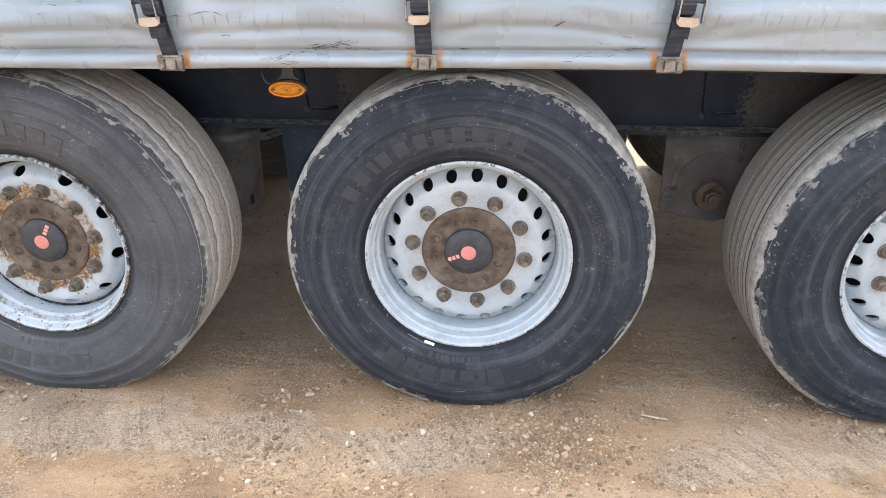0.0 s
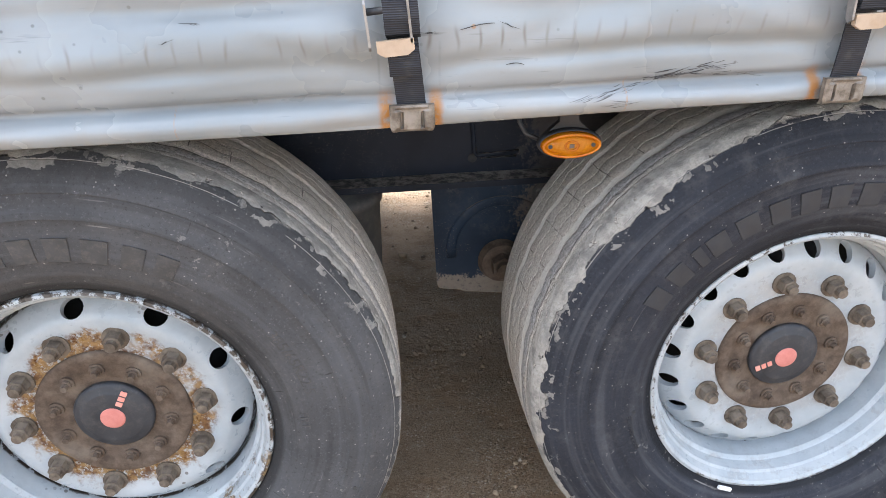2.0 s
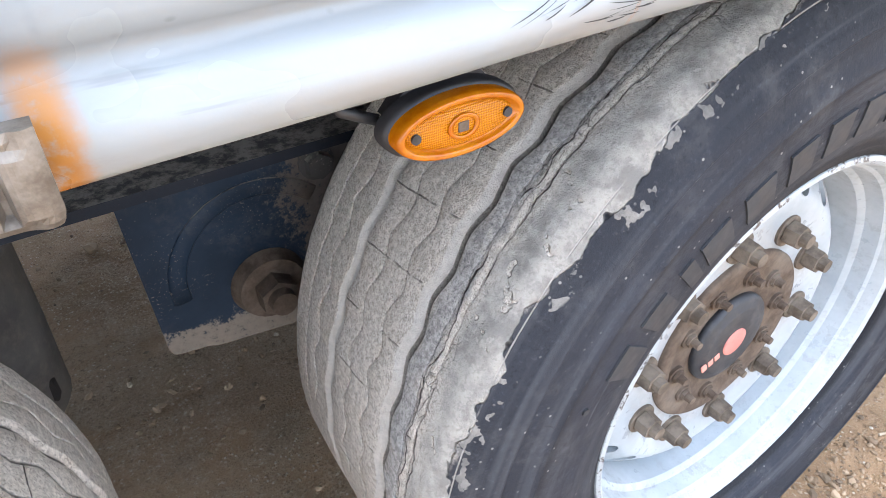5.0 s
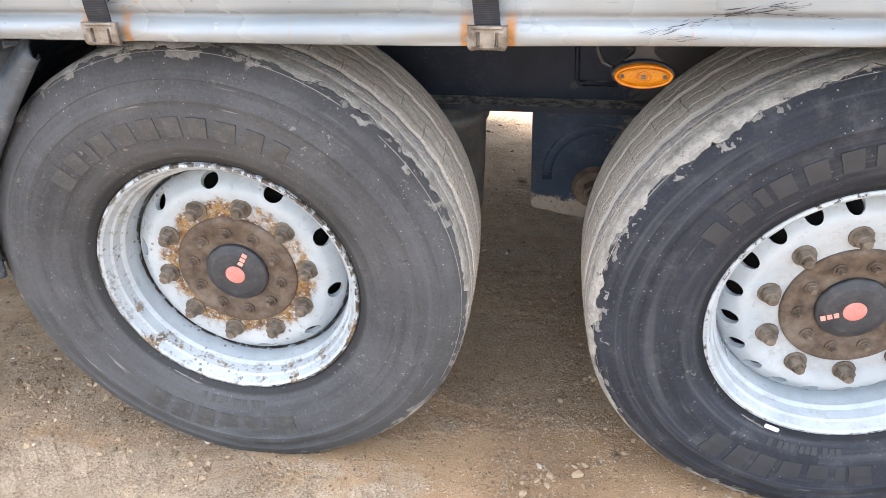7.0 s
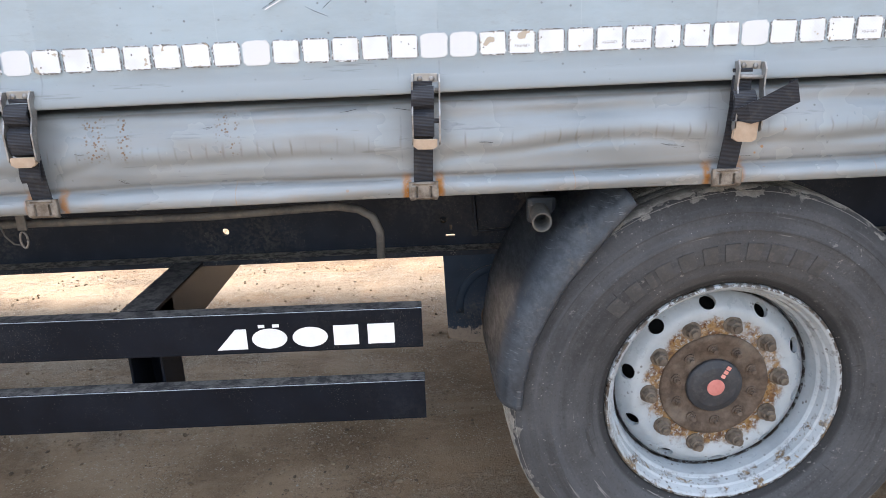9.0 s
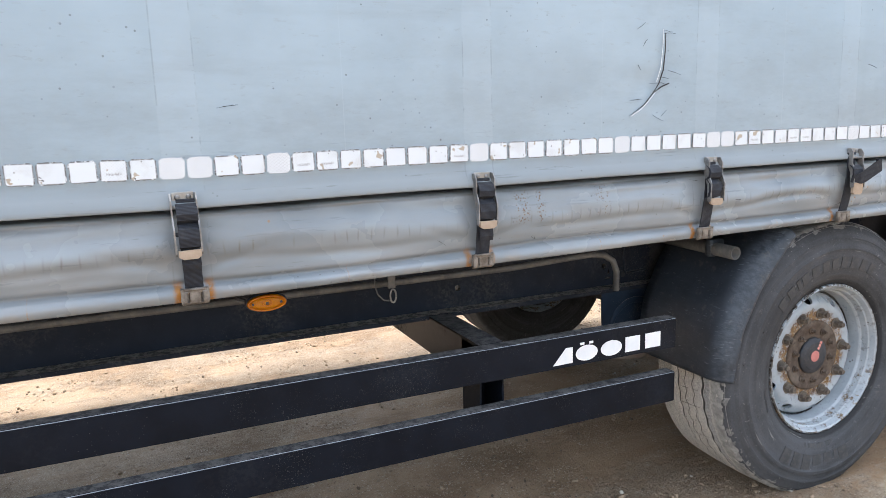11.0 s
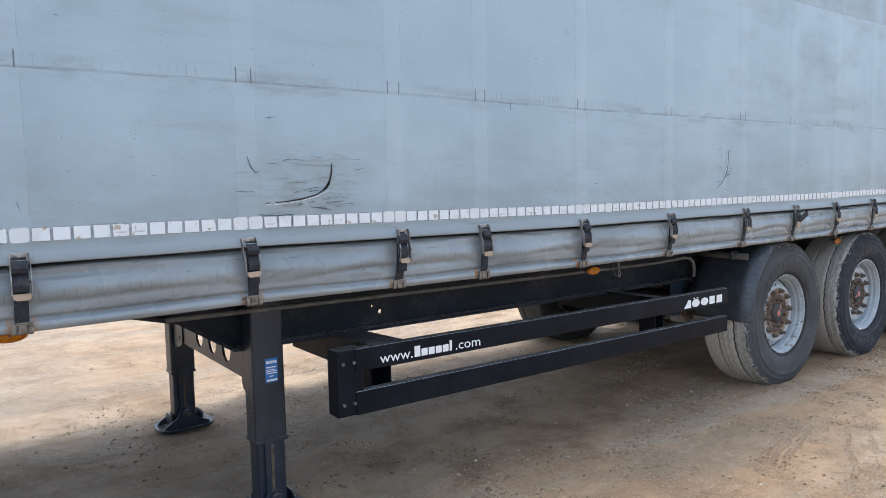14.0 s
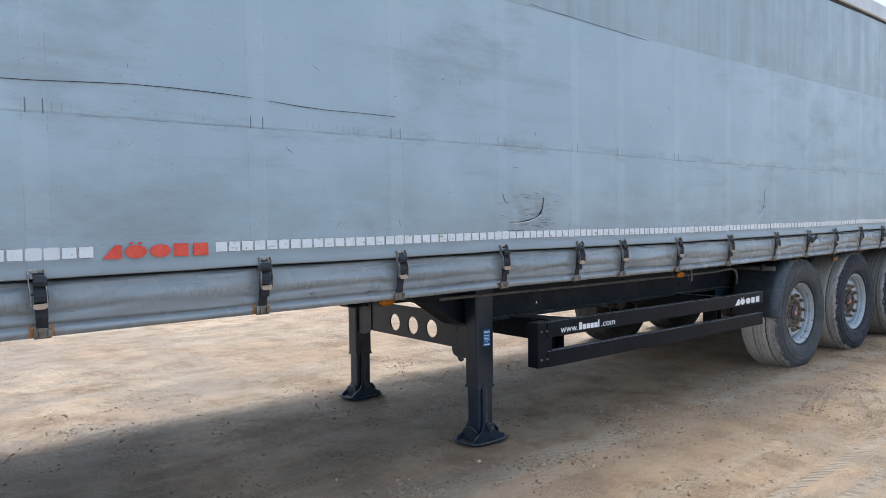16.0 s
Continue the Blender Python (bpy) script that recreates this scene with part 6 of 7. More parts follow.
# ---- axles and suspension ----
for ax in AXLES:
    bm = rod(bmesh.new(), (ax, 0.36, HUB_Z), (ax, WIDE - 0.36, HUB_Z), 0.065, 24)
    axle = part("axle", bm, M["under"], trailer, "dark dusty axle tube", True)
    for side in (0.0, 1.0):
        mir = (lambda y: y) if side == 0 else (lambda y: WIDE - y)
        lo, hi = sorted((mir(0.56), mir(0.70)))
        # bracket that holds the trailing arm: a folded plate with a lower edge that rises
        out = [(ax - 0.669, 0.765), (ax - 0.660, 0.482), (ax - 0.655, 0.470), (ax - 0.640, 0.466), (ax - 0.607, 0.462), (ax - 0.590, 0.455), (ax - 0.47, 0.440), (ax - 0.40, 0.455), (ax - 0.36, 0.53), (ax - 0.34, 0.765)]
        bm = bmesh.new()
        prism(bm, [(a, z) for a, z in out], "y", mir(0.565), mir(0.572))
        prism(bm, [(max(a, ax - 0.56), z) for a, z in out if a > ax - 0.62], "y", mir(0.693), mir(0.70))
        hanger = part("hanger_bracket", bm, M["hanger"] if ax < 2 else M["hanger_dusty"], trailer, "blue-black steel suspension bracket with dust")
        # raised arc pressed into the plate
        pts = [(ax - 0.498 + 0.125 * math.cos(radians(a)), mir(0.5705), 0.575 + 0.125 * math.sin(radians(a))) for a in range(45, 190, 12)]
        v, f = tube_along(pts, 0.0135, 12)
        v = [(p[0], mir(0.5655) + (p[1] - mir(0.5705)) * 0.32, p[2]) for p in v]
        mesh_part("pressed_arc", v, f, M["hanger"] if ax < 2 else M["hanger_dusty"], hanger, smooth=True)
        s = -1 if side == 0 else 1
        y0 = mir(0.563)
        bm = rod(bmesh.new(), (ax - 0.498, y0, 0.540), (ax - 0.498, y0 + s * 0.022, 0.540), 0.058, 28, 0.050)
        part("washer", bm, M["hub"], hanger)
        bm = bmesh.new()
        bmesh.ops.create_cone(bm, cap_ends=True, segments=6, radius1=0.031, radius2=0.030, depth=0.030,
                              matrix=Matrix.Translation((ax - 0.498, y0 + s * 0.036, 0.540)) @ Matrix.Rotation(radians(90), 4, "X"))
        rod(bm, (ax - 0.498, y0 + s * 0.048, 0.540), (ax - 0.498, y0 + s * 0.066, 0.540), 0.021, 16, 0.019)
        part("pivot_bolt", bm, M["hub"], hanger)
        bm = bmesh.new()
        bmesh.ops.create_cone(bm, cap_ends=True, segments=6, radius1=0.021, radius2=0.020, depth=0.018,
                              matrix=Matrix.Translation((ax - 0.398, y0 + s * 0.012, 0.714)) @ Matrix.Rotation(radians(90), 4, "X"))
        rod(bm, (ax - 0.398, y0, 0.714), (ax - 0.398, y0 + s * 0.006, 0.714), 0.027, 18)
        part("upper_bolt", bm, M["hanger_dusty"], hanger)
        bm = bmesh.new()
        bar(bm, ax - 0.55, ax + 0.12, *sorted((mir(0.59), mir(0.68))), 0.535, 0.595, 0.012)
        bar(bm, ax + 0.10, ax + 0.50, *sorted((mir(0.59), mir(0.68))), 0.44, 0.49, 0.012)
        part("trailing_arm", bm, M["under"], axle)
        bag = [(0.0, 0.40), (0.100, 0.40), (0.112, 0.42), (0.117, 0.55), (0.119, 0.69), (0.127, 0.695), (0.128, 0.712), (0.120, 0.722), (0.09, 0.728), (0.085, 0.765), (0.0, 0.765)]
        v, f = revolve(bag, 32)
        v = [(ax + 0.40 + p[0], mir(0.66) - p[2], p[1]) for p in v]
        mesh_part("air_spring", v, f, M["pipe"], axle, "grey dusty rubber air spring", True)
        v, f = revolve([(0.0, 0.45), (0.055, 0.45), (0.075, 0.47), (0.078, 0.56), (0.06, 0.58), (0.0, 0.58)], 24)
        v = [(ax - 0.16 + p[0], mir(0.46 + (p[1] - 0.45)), 0.42 + p[2]) for p in v]
        mesh_part("brake_chamber", v, f, M["under"], axle, "", True)

# ---- chassis ----
def beam(side):
    mir = (lambda y: y) if side == 0 else (lambda y: WIDE - y)
    bm = bmesh.new()
    prism(bm, [(FRONT + 0.1, 1.03), (FRONT + 0.1, 0.985), (-4.42, 0.985), (-4.2, 0.93), (-3.96, 0.772), (REAR, 0.772), (REAR, 1.03)], "y", mir(0.558), mir(0.573))
    ob = part("chassis_beam", bm, M["chassis"], trailer, "dark blue-black longitudinal chassis beam")
    if side == 0:
        cut = []
        for hx, hz, r in ((-0.664, 0.860, 0.0105), (-1.314, 0.850, 0.011), (-3.158, 0.846, 0.013), (-3.205, 0.880, 0.008), (-5.3, 0.9, 0.02)):
            cut.append(rod(bmesh.new(), (hx, 0.5, hz), (hx, 0.7, hz), r, 14))
        cut.append(box(-0.646, -0.638, 0.5, 0.7, 0.826, 0.843))
        cut.append(box(-0.658, -0.630, 0.5, 0.7, 0.806, 0.814))
        for cx in (0.744,):
            cut.append(box(cx + 0.016, cx + 0.100, 0.5, 0.7, 0.812, 0.8165))
            cut.append(box(cx + 0.092, cx + 0.100, 0.5, 0.7, 0.8150, 0.826))
            cut.append(box(cx - 0.010, cx - 0.005, 0.5, 0.7, 0.810, 0.824))
        carve(ob, cut)
    bm = bmesh.new()
    ya, yb = sorted((mir(0.497), mir(0.665)))
    prism(bm, [(-4.42, 0.992), (-4.42, 0.977), (-4.2, 0.922), (-3.96, 0.765), (REAR, 0.765), (REAR, 0.780), (-3.955, 0.780), (-4.19, 0.937)], "y", ya, yb)
    part("flange", bm, M["flange"], ob)
    bm = bmesh.new()
    bar(bm, FRONT + 0.1, REAR, *sorted((mir(0.50), mir(0.665))), 1.02, 1.035, 0.003)
    part("flange", bm, M["flange"], ob)
    return ob


near_beam, far_beam = beam(0), beam(1)
# L-shaped weld straps on the web, between the axles
for cx in (-0.566, 0.744, 2.054):
    v, f = tube_along([(cx - 0.012, 0.555, 1.0), (cx - 0.004, 0.554, 0.90), (cx, 0.554, 0.832), (cx + 0.006, 0.554, 0.822), (cx + 0.03, 0.554, 0.822), (cx + 0.105, 0.554, 0.826)], 0.0055, 8)
    mesh_part("welded_rod", v, f, M["chassis"], near_beam, smooth=True)
    # flat black discs stand for the shade in the holes at its ends
    for dx, dz in ((-0.004, 0.815), (0.108, 0.826)):
        bm = rod(bmesh.new(), (cx + dx, 0.5565, dz), (cx + dx, 0.5585, dz), 0.011, 12)
        part("recess", bm, M["black"], near_beam)
for i in range(22):
    cx = FRONT + 0.4 + i * 0.6
    bm = box(cx - 0.04, cx + 0.04, 0.60, WIDE - 0.60, 0.985, 1.062)
    part("cross_member", bm, M["under"], trailer)
bm = box(FRONT, REAR, 0.03, WIDE - 0.03, 1.062, 1.10)
part("deck", bm, M["under"], trailer, "dark load deck seen from below")
for y0, y1 in ((0.026, 0.05), (WIDE - 0.05, WIDE - 0.026)):
    part("side_rail", box(FRONT, REAR, y0, y1, 1.066, 1.24), M["chassis"], trailer)
part("roof", box(FRONT, REAR, 0.0, WIDE, 3.74, 3.78, bevel=0.01), M["roof"], trailer, "pale roof sheet")
part("roof_rail", box(FRONT, REAR, -0.03, 0.03, 3.60, 3.76, bevel=0.012), M["roof"], trailer, "pale aluminium roof rail")
part("roof_rail", box(FRONT, REAR, WIDE - 0.03, WIDE + 0.03, 3.60, 3.76, bevel=0.012), M["roof"], trailer)
# black bar stands for the shade in the groove under the roof rail
part("rail_gap", box(FRONT, REAR, -0.005, 0.02, 3.54, 3.60), M["black"], trailer)
part("front_wall", box(FRONT - 0.06, FRONT, 0.0, WIDE, 1.0, 3.76, bevel=0.01), M["roof"], trailer)
part("rear_door", box(REAR, REAR + 0.05, 0.0, WIDE, 1.0, 3.76, bevel=0.01), M["roof"], trailer)
part("far_curtain", box(FRONT, REAR, WIDE - 0.012, WIDE + 0.004, 1.05, 3.60), M["tarp"], trailer)

# conduit along the edge, bent down at its end
pts = [(-4.3, 0.27, 0.985), (-3.0, 0.265, 0.975), (-2.0, 0.262, 0.972), (-1.6, 0.262, 0.970), (-1.25, 0.262, 0.970), (-1.05, 0.262, 0.978), (-0.94, 0.262, 0.982), (-0.885, 0.262, 0.972), (-0.85, 0.262, 0.95), (-0.834, 0.262, 0.91), (-0.835, 0.262, 0.842)]
v, f = tube_along(pts, 0.0108, 12)
mesh_part("conduit", v, f, M["pipe"], trailer, "dusty grey conduit bent down at its end", True)
# small plate below the edge with a hanging link and a bent wire
bm = box(-1.703, -1.680, 0.198, 0.206, 0.968, 1.07, bevel=0.002)
hook = part("hook_plate", bm, M["pipe"], trailer, "small dusty plate with a wire link")
pts = [(-1.690 + 0.009 * math.cos(a), 0.196, 0.946 + 0.020 * math.sin(a)) for a in np.linspace(0, 2 * math.pi, 20)]
v, f = tube_along(pts, 0.0028, 8)
mesh_part("wire_link", v, f, M["bright"], hook, "steel wire link", True)
pts = [(-1.742, 0.20, 1.03), (-1.744, 0.20, 0.985), (-1.736, 0.20, 0.955), (-1.718, 0.20, 0.935), (-1.695, 0.198, 0.932)]
v, f = tube_along(pts, 0.0022, 8)
mesh_part("bent_wire", v, f, M["pipe"], hook, "", True)


# ---- marker lamps ----
def build_lamp(x, z, y=0.074):
    def oval(sx, sz, y0, y1, dome=0.0, seg=36):
        v, f = [], []
        for k, (s, d) in enumerate(((1.0, y1), (1.0, y0 + 0.003), (0.93, y0), (0.6, y0 - dome * 0.8), (0.0, y0 - dome))):
            for i in range(seg):
                a = 2 * math.pi * i / seg
                v.append((x + sx * s * math.cos(a), d, z + sz * s * math.sin(a)))
        for k in range(4):
            f += [(k * seg + i, k * seg + (i + 1) % seg, (k + 1) * seg + (i + 1) % seg, (k + 1) * seg + i) for i in range(seg)]
        return v, f
    # a dark boot behind, a clear amber bowl with a thick edge, the ribbed plate sunk in it
    v, f = oval(0.0525, 0.0245, y - 0.008, y + 0.004)
    lamp = mesh_part("marker_lamp", v, f, M["lamp_base"], trailer, "oval amber side marker lamp on a dark base", True)
    ring = [(1.0, -0.006), (1.0, -0.016), (0.975, -0.0195), (0.93, -0.0205), (0.885, -0.0190), (0.865, -0.0150), (0.0, -0.0150)]
    v, f, seg = [], [], 44
    for sc, d in ring:
        for i in range(seg):
            a = 2 * math.pi * i / seg
            v.append((x + 0.0490 * sc * math.cos(a), y + d, z + (0.0213 - 0.0490 * (1 - sc)) * math.sin(a) if sc > 0 else z))
    for k in range(len(ring) - 1):
        f += [(k * seg + i, k * seg + (i + 1) % seg, (k + 1) * seg + (i + 1) % seg, (k + 1) * seg + i) for i in range(seg)]
    mesh_part("lens_edge", v, f, M["lens_edge"], lamp, "clear amber lens edge", True)
    v, f = oval(0.0418, 0.0142, y - 0.0168, y - 0.012, 0.0015)
    mesh_part("lens", v, f, M["lens"], lamp, "amber lens with a fine diamond pattern", True)
    for s in (-1, 1):
        part("screw", rod(bmesh.new(), (x + s * 0.035, y - 0.016, z), (x + s * 0.035, y - 0.0190, z), 0.0034, 12), M["cap"], lamp)
    v, f = revolve([(0.0075, -0.001), (0.0105, -0.001), (0.0105, 0.001), (0.0075, 0.001)], 24, close=True)
    mesh_part("lens_ring", [(x + p[0] * 1.15, y - 0.0186 + p[1], z + p[2] * 0.85) for p in v], f, M["lens_edge"], lamp, "", True)
    part("bulb_mark", box(x - 0.004, x + 0.004, y - 0.0190, y - 0.0176, z - 0.004, z + 0.003, bevel=0.0005), M["hub"], lamp)
    bm = bmesh.new()
    prism(bm, [(x - 0.043, z + 0.008), (x + 0.043, z + 0.008), (x + 0.030, z + 0.022), (x + 0.016, z + 0.034), (x + 0.013, z + 0.075), (x - 0.013, z + 0.075), (x - 0.016, z + 0.034), (x - 0.030, z + 0.022)], "y", y + 0.004, y + 0.016)
    part("bracket", bm, M["lamp_base"], lamp)
    v, f = tube_along([(x - 0.045, y + 0.012, z + 0.004), (x - 0.066, y + 0.02, z + 0.012), (x - 0.076, y + 0.03, z + 0.03), (x - 0.072, y + 0.04, z + 0.075)], 0.004, 8)
    mesh_part("cable", v, f, M["lamp_base"], lamp, "", True)
    return lamp


build_lamp(0.826, 0.996, 0.083)
build_lamp(-2.074, 1.006)
build_lamp(-4.835, 1.035, 0.06)

# ---- mudguard ahead of the first wheel ----
def build_mudguard():
    """A bent plate: rolled inner edge, wide flank, then the band that covers the tread."""
    angs = np.linspace(117.5, 179, 52)
    rows = []
    for a in angs:
        r_in = float(np.interp(a, (117.5, 122, 128, 136, 150, 165, 179), (0.572, 0.556, 0.540, 0.527, 0.521, 0.520, 0.522)))
        r_out = float(np.interp(a, (117.5, 122, 129, 147, 165, 179), (0.622, 0.620, 0.612, 0.590, 0.576, 0.566)))
        bend = 0.008 * noise.noise((a * 0.07, 3, 0)) + 0.006 * math.sin((a - 122) * 0.06)
        dent = lambda f: 0.005 * noise.noise((a * 0.16, f * 2.5, 5.0)) + 0.004 * noise.noise((a * 0.6, f * 3, 8.0)) + 0.0015 * noise.noise((a * 1.9, f * 5, 2.0))
        row = [(r_in + 0.006, 0.036), (r_in, 0.032), (r_in - 0.002, 0.026), (r_in + 0.003, 0.021), (r_in + 0.009, 0.022)]
        # one wide round turn from the flank to the band over the tread
        deep = r_out - r_in
        for f in np.linspace(0.06, 1.0, 12):
            turn_ = f * math.pi / 2
            row.append((r_in + 0.009 + (deep - 0.009) * math.sin(turn_) ** 1.15, 0.024 + 0.095 * (1 - math.cos(turn_)) + dent(f)))
        row += [(r_out + 0.004 * noise.noise((a * 0.1, y * 8, 1)), y) for y in np.linspace(0.14, 0.47, 8)]
        rows.append([(r * math.cos(radians(a)) + 0.012, y + bend, HUB_Z + r * math.sin(radians(a))) for r, y in row])
    n = len(rows[0])
    verts = [p for row in rows for p in row]
    faces = [(i * n + k, (i + 1) * n + k, (i + 1) * n + k + 1, i * n + k + 1) for i in range(len(rows) - 1) for k in range(n - 1)]
    guard = mesh_part("mudguard", verts, faces, M["rubber_flap"], trailer, "dented blue-grey plastic mudguard hugging the tyre", True)
    mod = guard.modifiers.new("sheet", "SOLIDIFY")
    mod.thickness, mod.offset = 0.004, -1
    return guard


guard = build_mudguard()
v, f = revolve([(0.024, 0.0), (0.024, 0.50), (0.019, 0.50), (0.019, 0.0)], 20, close=True)
mesh_part("support_tube", [(-0.446 + p[0] + 0.10 * p[1], 0.10 + p[1], 0.960 + p[2]) for p in v], f, M["pipe"], guard, "open-ended steel support tube", True)
part("tube_clip", box(-0.466, -0.392, 0.20, 0.23, 0.930, 0.998, bevel=0.012), M["rubber_flap"], guard)


# ---- side guard ----
def rise(x):
    """The side guard climbs a little towards the front."""
    return 0.020 * (-0.735 - x) / 2.85


post = part("side_guard", box(-3.668, -3.537, 0.075, 0.165, 0.502, 0.793, bevel=0.004), M["guard"], trailer, "black steel side guard with two rails and white lettering blocks")
for z0, z1 in ((0.672, 0.775), (0.480, 0.586)):
    bm = bmesh.new()
    x0, x1 = -3.58, -0.735
    t = 0.0035
    prism(bm, [(0.070, z0), (0.112, z0), (0.112, z0 + 0.018), (0.112 - t, z0 + 0.018), (0.112 - t, z0 + t), (0.070 + t, z0 + t), (0.070 + t, z1 - t), (0.112 - t, z1 - t), (0.112 - t, z1 - 0.018), (0.112, z1 - 0.018), (0.112, z1), (0.070, z1)], "x", x0, x1)
    bmesh.ops.bevel(bm, geom=[e for e in bm.edges if abs(e.verts[0].co.x - e.verts[1].co.x) > 1 and all(v.co.y < 0.0705 for v in e.verts)], offset=0.003, segments=3, affect="EDGES")
    for vert in bm.verts:
        vert.co.z += rise(vert.co.x)
    rail = part("rail", bm, M["guard"], post)
    # upper front bevel painted pale, a highlight put into the colour
    rail.data.materials.append(M["edge_glint"])
    for p in rail.data.polygons:
        if p.normal.y < -0.15 and p.normal.z > 0.15:
            p.material_index = 1
for bx in (-3.640, -3.588):
    for bz in (0.556, 0.736):
        part("bolt", rod(bmesh.new(), (bx, 0.0755, bz), (bx, 0.066, bz), 0.008, 6), M["pipe"], post)
for px, half in ((-1.414, 0.041), (-3.43, 0.055)):
    lift = rise(px)
    bm = bmesh.new()
    bar(bm, px - half, px - half + 0.006, 0.112, 0.235, 0.478 + lift, 0.768 + lift, 0.001)
    bar(bm, px + half - 0.006, px + half, 0.112, 0.235, 0.478 + lift, 0.768 + lift, 0.001)
    bar(bm, px - half, px + half, 0.228, 0.235, 0.478 + lift, 0.768 + lift, 0.001)
    part("upright", bm, M["guard"], post)
    # arm that rises back to the beam
    bm = bmesh.new()
    for a, b in ((-half, -half + 0.005), (half - 0.005, half)):
        prism(bm, [(0.12, 0.67), (0.12, 0.778), (0.55, 0.778), (0.57, 0.762), (0.95, 0.762), (0.95, 0.645), (0.30, 0.645)], "x", px + a, px + b)
    wide = (px - half, px + half) if px > -2 else (-3.490, -3.315)
    prism(bm, [(0.113, 0.770 + lift), (0.113, 0.776 + lift), (0.50, 0.778), (0.60, 0.762), (0.60, 0.756), (0.50, 0.772)], "x", *wide)
    part("arm", bm, M["guard"], post)
word_mark(-1.222, -0.797, 0.688, 0.739, 0.0698, M["white"], post, "white_mark")
# the address along the rail: its readable ends as words, the maker's name between them as plain shapes
def rail_words(words, x0, x1, height):
    v, f = lettering(words, height, 0.0012)
    lo, hi = min(p[0] for p in v), max(p[0] for p in v)
    out = []
    for px, pz, d in v:
        x = x0 + (px - lo) / (hi - lo) * (x1 - x0)
        out.append((x, 0.0690 - d, 0.692 + rise(x) + pz))
    # one piece for each letter: gather the faces that share corners
    root = list(range(len(out)))
    def find(i):
        while root[i] != i:
            i = root[i]
        return i
    for face in f:
        for i in face[1:]:
            root[find(i)] = find(face[0])
    for r in sorted({find(face[0]) for face in f}):
        use = [i for i in range(len(out)) if find(i) == r]
        at = {i: k for k, i in enumerate(use)}
        mesh_part("white_letter", [out[i] for i in use], [tuple(at[i] for i in face) for face in f if find(face[0]) == r], M["white"], post)


rail_words("www.", -3.458, -3.285, 0.046)
rail_words(".com", -3.037, -2.886, 0.046)
gx = -3.274
for w, h in ((0.032, 0.050), (0.034, 0.034), (0.034, 0.034), (0.034, 0.034), (0.034, 0.034), (0.014, 0.050)):
    z = 0.692 + rise(gx)
    part("white_mark", box(gx, gx + w, 0.0684, 0.0698, z, z + h, bevel=0.003), M["white"], post)
    gx += w + 0.0065


# ---- landing legs ----
def build_leg(y, side, shift):
    s = 1 if side == 0 else -1
    bm = box(-3.918, -3.772, y - 0.06, y + 0.06, 0.365, 1.02, bevel=0.012)
    leg = part("landing_leg", bm, M["leg"], trailer, "dark steel landing leg standing on a wide foot")
    bm = box(-3.9205, -3.7695, y - 0.0625, y + 0.0625, 0.361, 0.380, bevel=0.004)
    part("collar", bm, M["leg"], leg)
    bm = box(-3.910, -3.780, y - 0.053, y + 0.053, 0.06, 0.42, bevel=0.012)
    part("inner_tube", bm, M["leg"], leg, "scuffed inner tube with rusty streaks")
    # arched cover over the lower end of the tube, with a rusty rib down its middle
    bm = bmesh.new()
    arch = [(-3.815, 0.10), (-3.815, 0.372)] + [(-3.848 + 0.033 * math.cos(radians(a)), 0.372 + 0.026 * math.sin(radians(a))) for a in range(15, 180, 15)] + [(-3.881, 0.372), (-3.881, 0.10)]
    prism(bm, arch, "y", y - 0.0665, y - 0.050)
    part("cover", bm, M["leg"], leg)
    bm = box(-3.856, -3.842, y - 0.0690, y - 0.0645, 0.125, 0.355, bevel=0.002)
    part("guide_strip", bm, M["hub"], leg)
    # foot: a rounded plate turned up at its edges, with two cheeks and a pivot
    bm = bmesh.new()
    n = 28
    rings = ((0.0, 0.02), (0.70, 0.018), (0.92, 0.028), (1.0, 0.042), (0.98, 0.050), (0.88, 0.038), (0.66, 0.030), (0.0, 0.032))
    prev = None
    for rr, z in rings:
        row = []
        for i in range(n):
            a = 2 * math.pi * i / n
            c, q = math.cos(a), math.sin(a)
            px = 0.175 * rr * math.copysign(abs(c) ** 0.6, c)
            py = 0.135 * rr * math.copysign(abs(q) ** 0.6, q)
            row.append(bm.verts.new((-3.845 + px, y + py, z - 0.018)))
        if prev:
            for i in range(n):
                bm.faces.new((prev[i], prev[(i + 1) % n], row[(i + 1) % n], row[i]))
        prev = row
    foot = part("foot", bm, M["leg"], leg, "dented dark steel foot pressed into the dirt", True)
    for d in (-0.082, 0.070):
        bm = bmesh.new()
        prism(bm, [(-3.990, 0.018), (-3.700, 0.018), (-3.712, 0.044), (-3.765, 0.062), (-3.795, 0.095), (-3.812, 0.135), (-3.828, 0.146), (-3.866, 0.146), (-3.882, 0.132), (-3.905, 0.085), (-3.968, 0.046)], "y", y + d, y + d + 0.012)
        part("cheek", bm, M["leg"], leg)
    for sx in (-1, 1):
        bm = bmesh.new()
        prism(bm, [(y - 0.07, 0.020), (y + 0.07, 0.020), (y + 0.065, 0.085), (y + 0.03, 0.105), (y - 0.03, 0.105), (y - 0.065, 0.085)], "x", -3.845 + sx * 0.092, -3.845 + sx * 0.092 + 0.010)
        part("foot_rib", bm, M["leg"], leg)
    bm = rod(bmesh.new(), (-3.845, y - 0.117, 0.112), (-3.845, y + 0.090, 0.112), 0.014, 16)
    part("pivot_pin", bm, M["hub"], leg, "rusty pivot pin")
    bm = rod(bmesh.new(), (-3.845, y - 0.112, 0.112), (-3.845, y - 0.082, 0.112), 0.026, 18)
    part("pin_collar", bm, M["leg"], leg)
    leg.location.x = shift
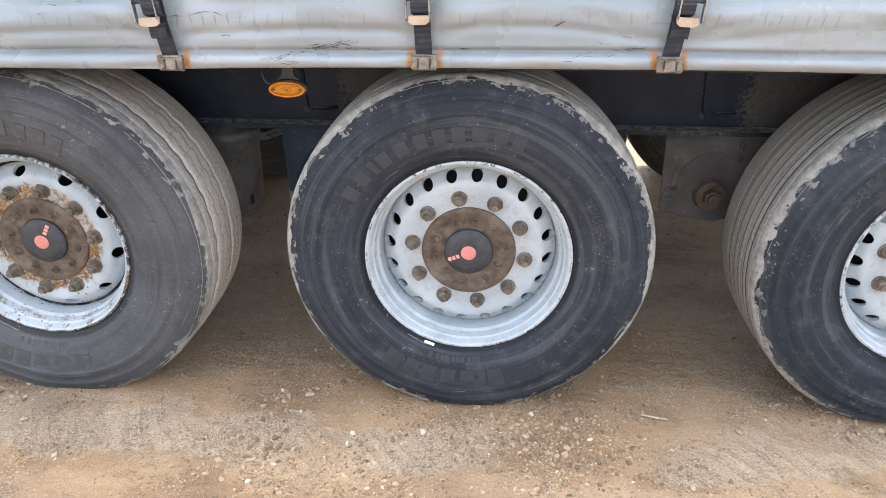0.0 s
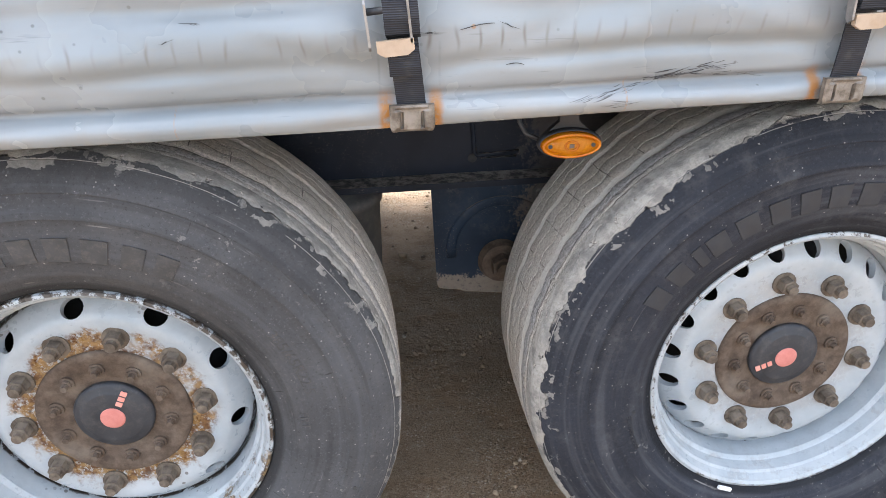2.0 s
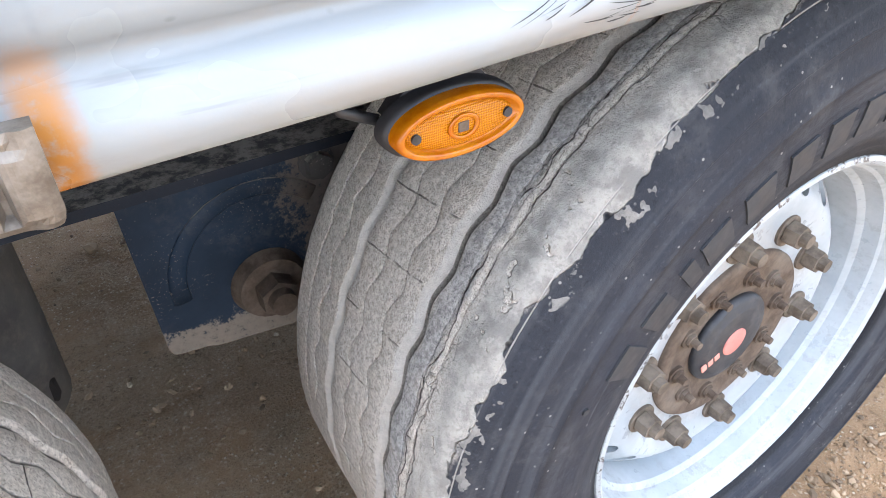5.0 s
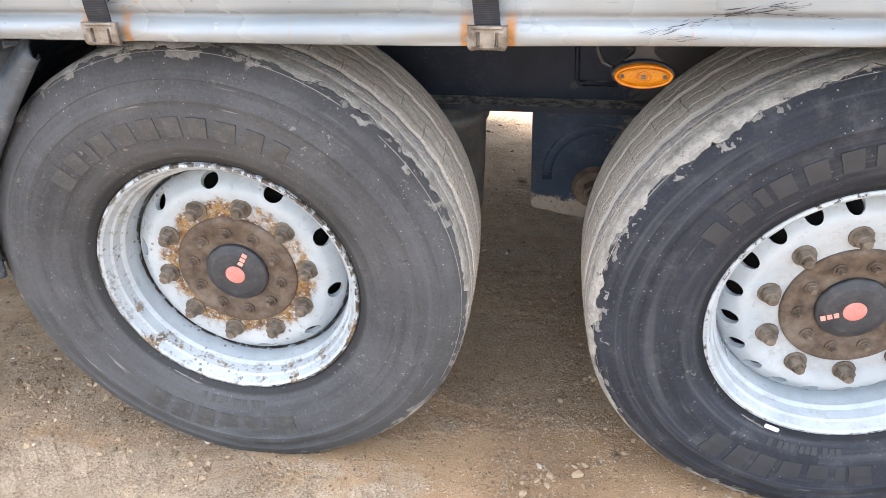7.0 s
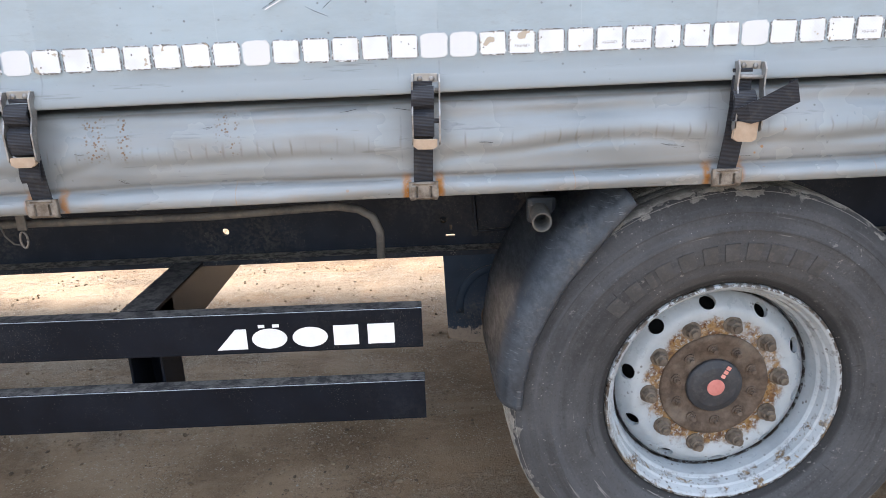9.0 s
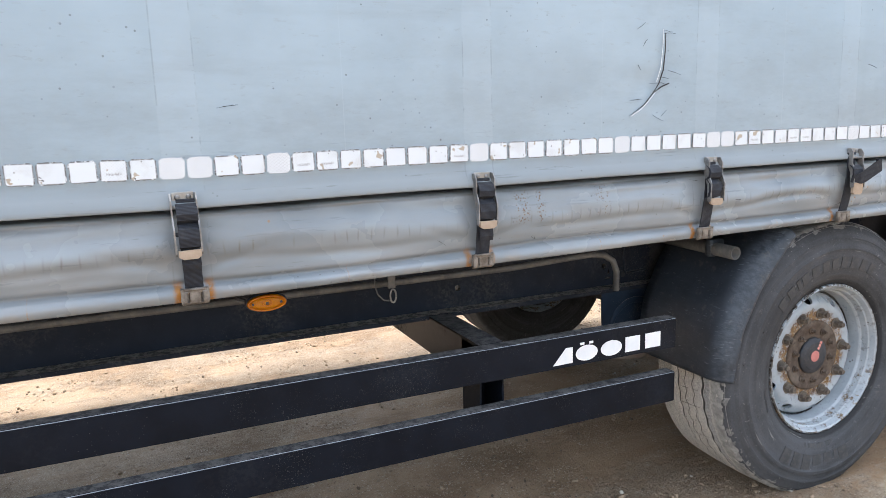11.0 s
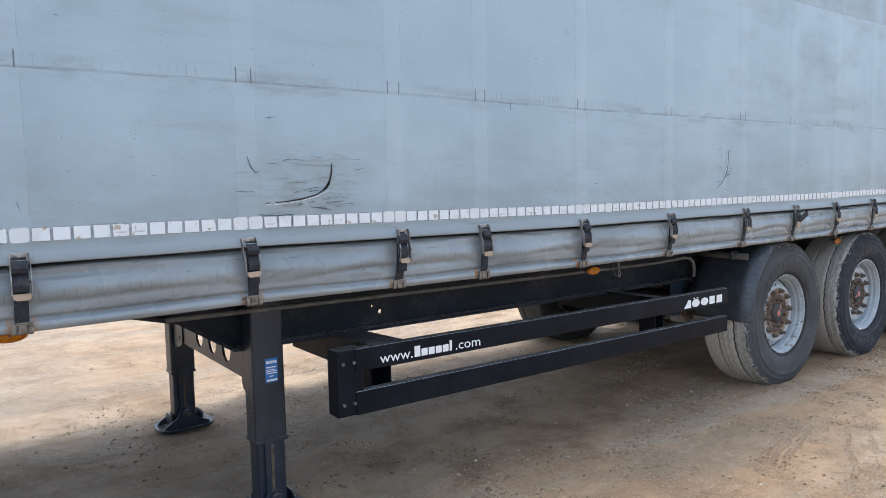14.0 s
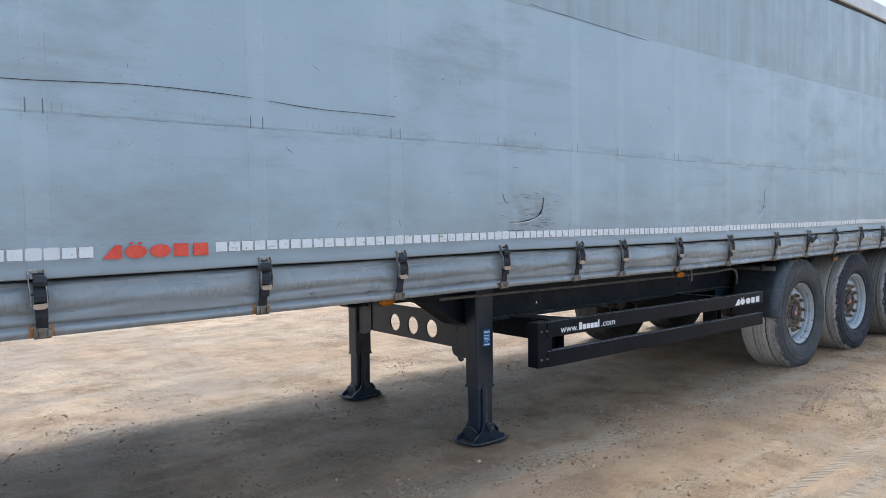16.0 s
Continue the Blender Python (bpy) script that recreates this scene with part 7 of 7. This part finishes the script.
    return leg


leg_near = build_leg(0.422, 0, -0.010)
leg_far = build_leg(1.950, 1, 0.032)
part("sticker", box(-3.864, -3.806, 0.3588, 0.3610, 0.636, 0.744, bevel=0.002), M["blue"], leg_near, "blue printed sticker")
for a, b, z, h in ((-3.862, -3.850, 0.727, 0.012), (-3.846, -3.836, 0.727, 0.012), (-3.832, -3.824, 0.727, 0.012), (-3.822, -3.814, 0.727, 0.012), (-3.862, -3.816, 0.708, 0.005), (-3.862, -3.822, 0.698, 0.003), (-3.862, -3.814, 0.690, 0.004), (-3.862, -3.814, 0.681, 0.004), (-3.848, -3.830, 0.668, 0.004), (-3.862, -3.814, 0.648, 0.008)):
    part("sticker_print", box(a + 0.003, b + 0.003, 0.3575, 0.3590, z - 0.006, z - 0.006 + h), M["white"], leg_near)
bm = box(-3.856, -3.844, 0.482, 1.892, 0.588, 0.822, bevel=0.002)
plate = part("brace_plate", bm, M["leg"], trailer, "dark cross plate with three round holes between the legs")
carve(plate, [rod(bmesh.new(), (-4.1, hy, 0.687), (-3.7, hy, 0.687), 0.064, 28) for hy in (0.928, 1.152, 1.380)])
bm = bmesh.new()
prism(bm, [(0.480, 1.0), (0.690, 1.0), (0.690, 0.565), (0.677, 0.540), (0.635, 0.528), (0.625, 0.505), (0.595, 0.50), (0.585, 0.53), (0.480, 0.53)], "x", -3.864, -3.857)
part("gusset", bm, M["leg"], plate, "bolted mounting plate of the leg")
bm = bmesh.new()
prism(bm, [(1.695, 1.0), (1.90, 1.0), (1.90, 0.55), (1.80, 0.55), (1.72, 0.575), (1.695, 0.60)], "x", -3.864, -3.857)
part("gusset", bm, M["leg"], plate, "bolted mounting plate of the leg")
for by, bz in ((0.585, 0.518), (0.64, 0.56), (0.64, 0.63), (0.64, 0.72), (0.64, 0.81), (1.745, 0.62), (1.745, 0.72), (1.745, 0.82)):
    part("bolt", rod(bmesh.new(), (-3.857, by, bz), (-3.868, by, bz), 0.011, 6), M["hub"], plate)
# slanted stays that run up from the plate to the frame
for ya, yb in ((0.66, 1.02), (1.75, 1.42)):
    bm = bmesh.new()
    prism(bm, [(ya, 0.78), (ya, 0.88), (yb, 1.03), (yb + (ya - yb) * 0.25, 1.03)], "x", -3.884, -3.852)
    part("stay", bm, M["leg"], plate)
part("cross_beam", box(-3.92, -3.80, 0.56, WIDE - 0.56, 0.90, 1.03, bevel=0.004), M["leg"], trailer)
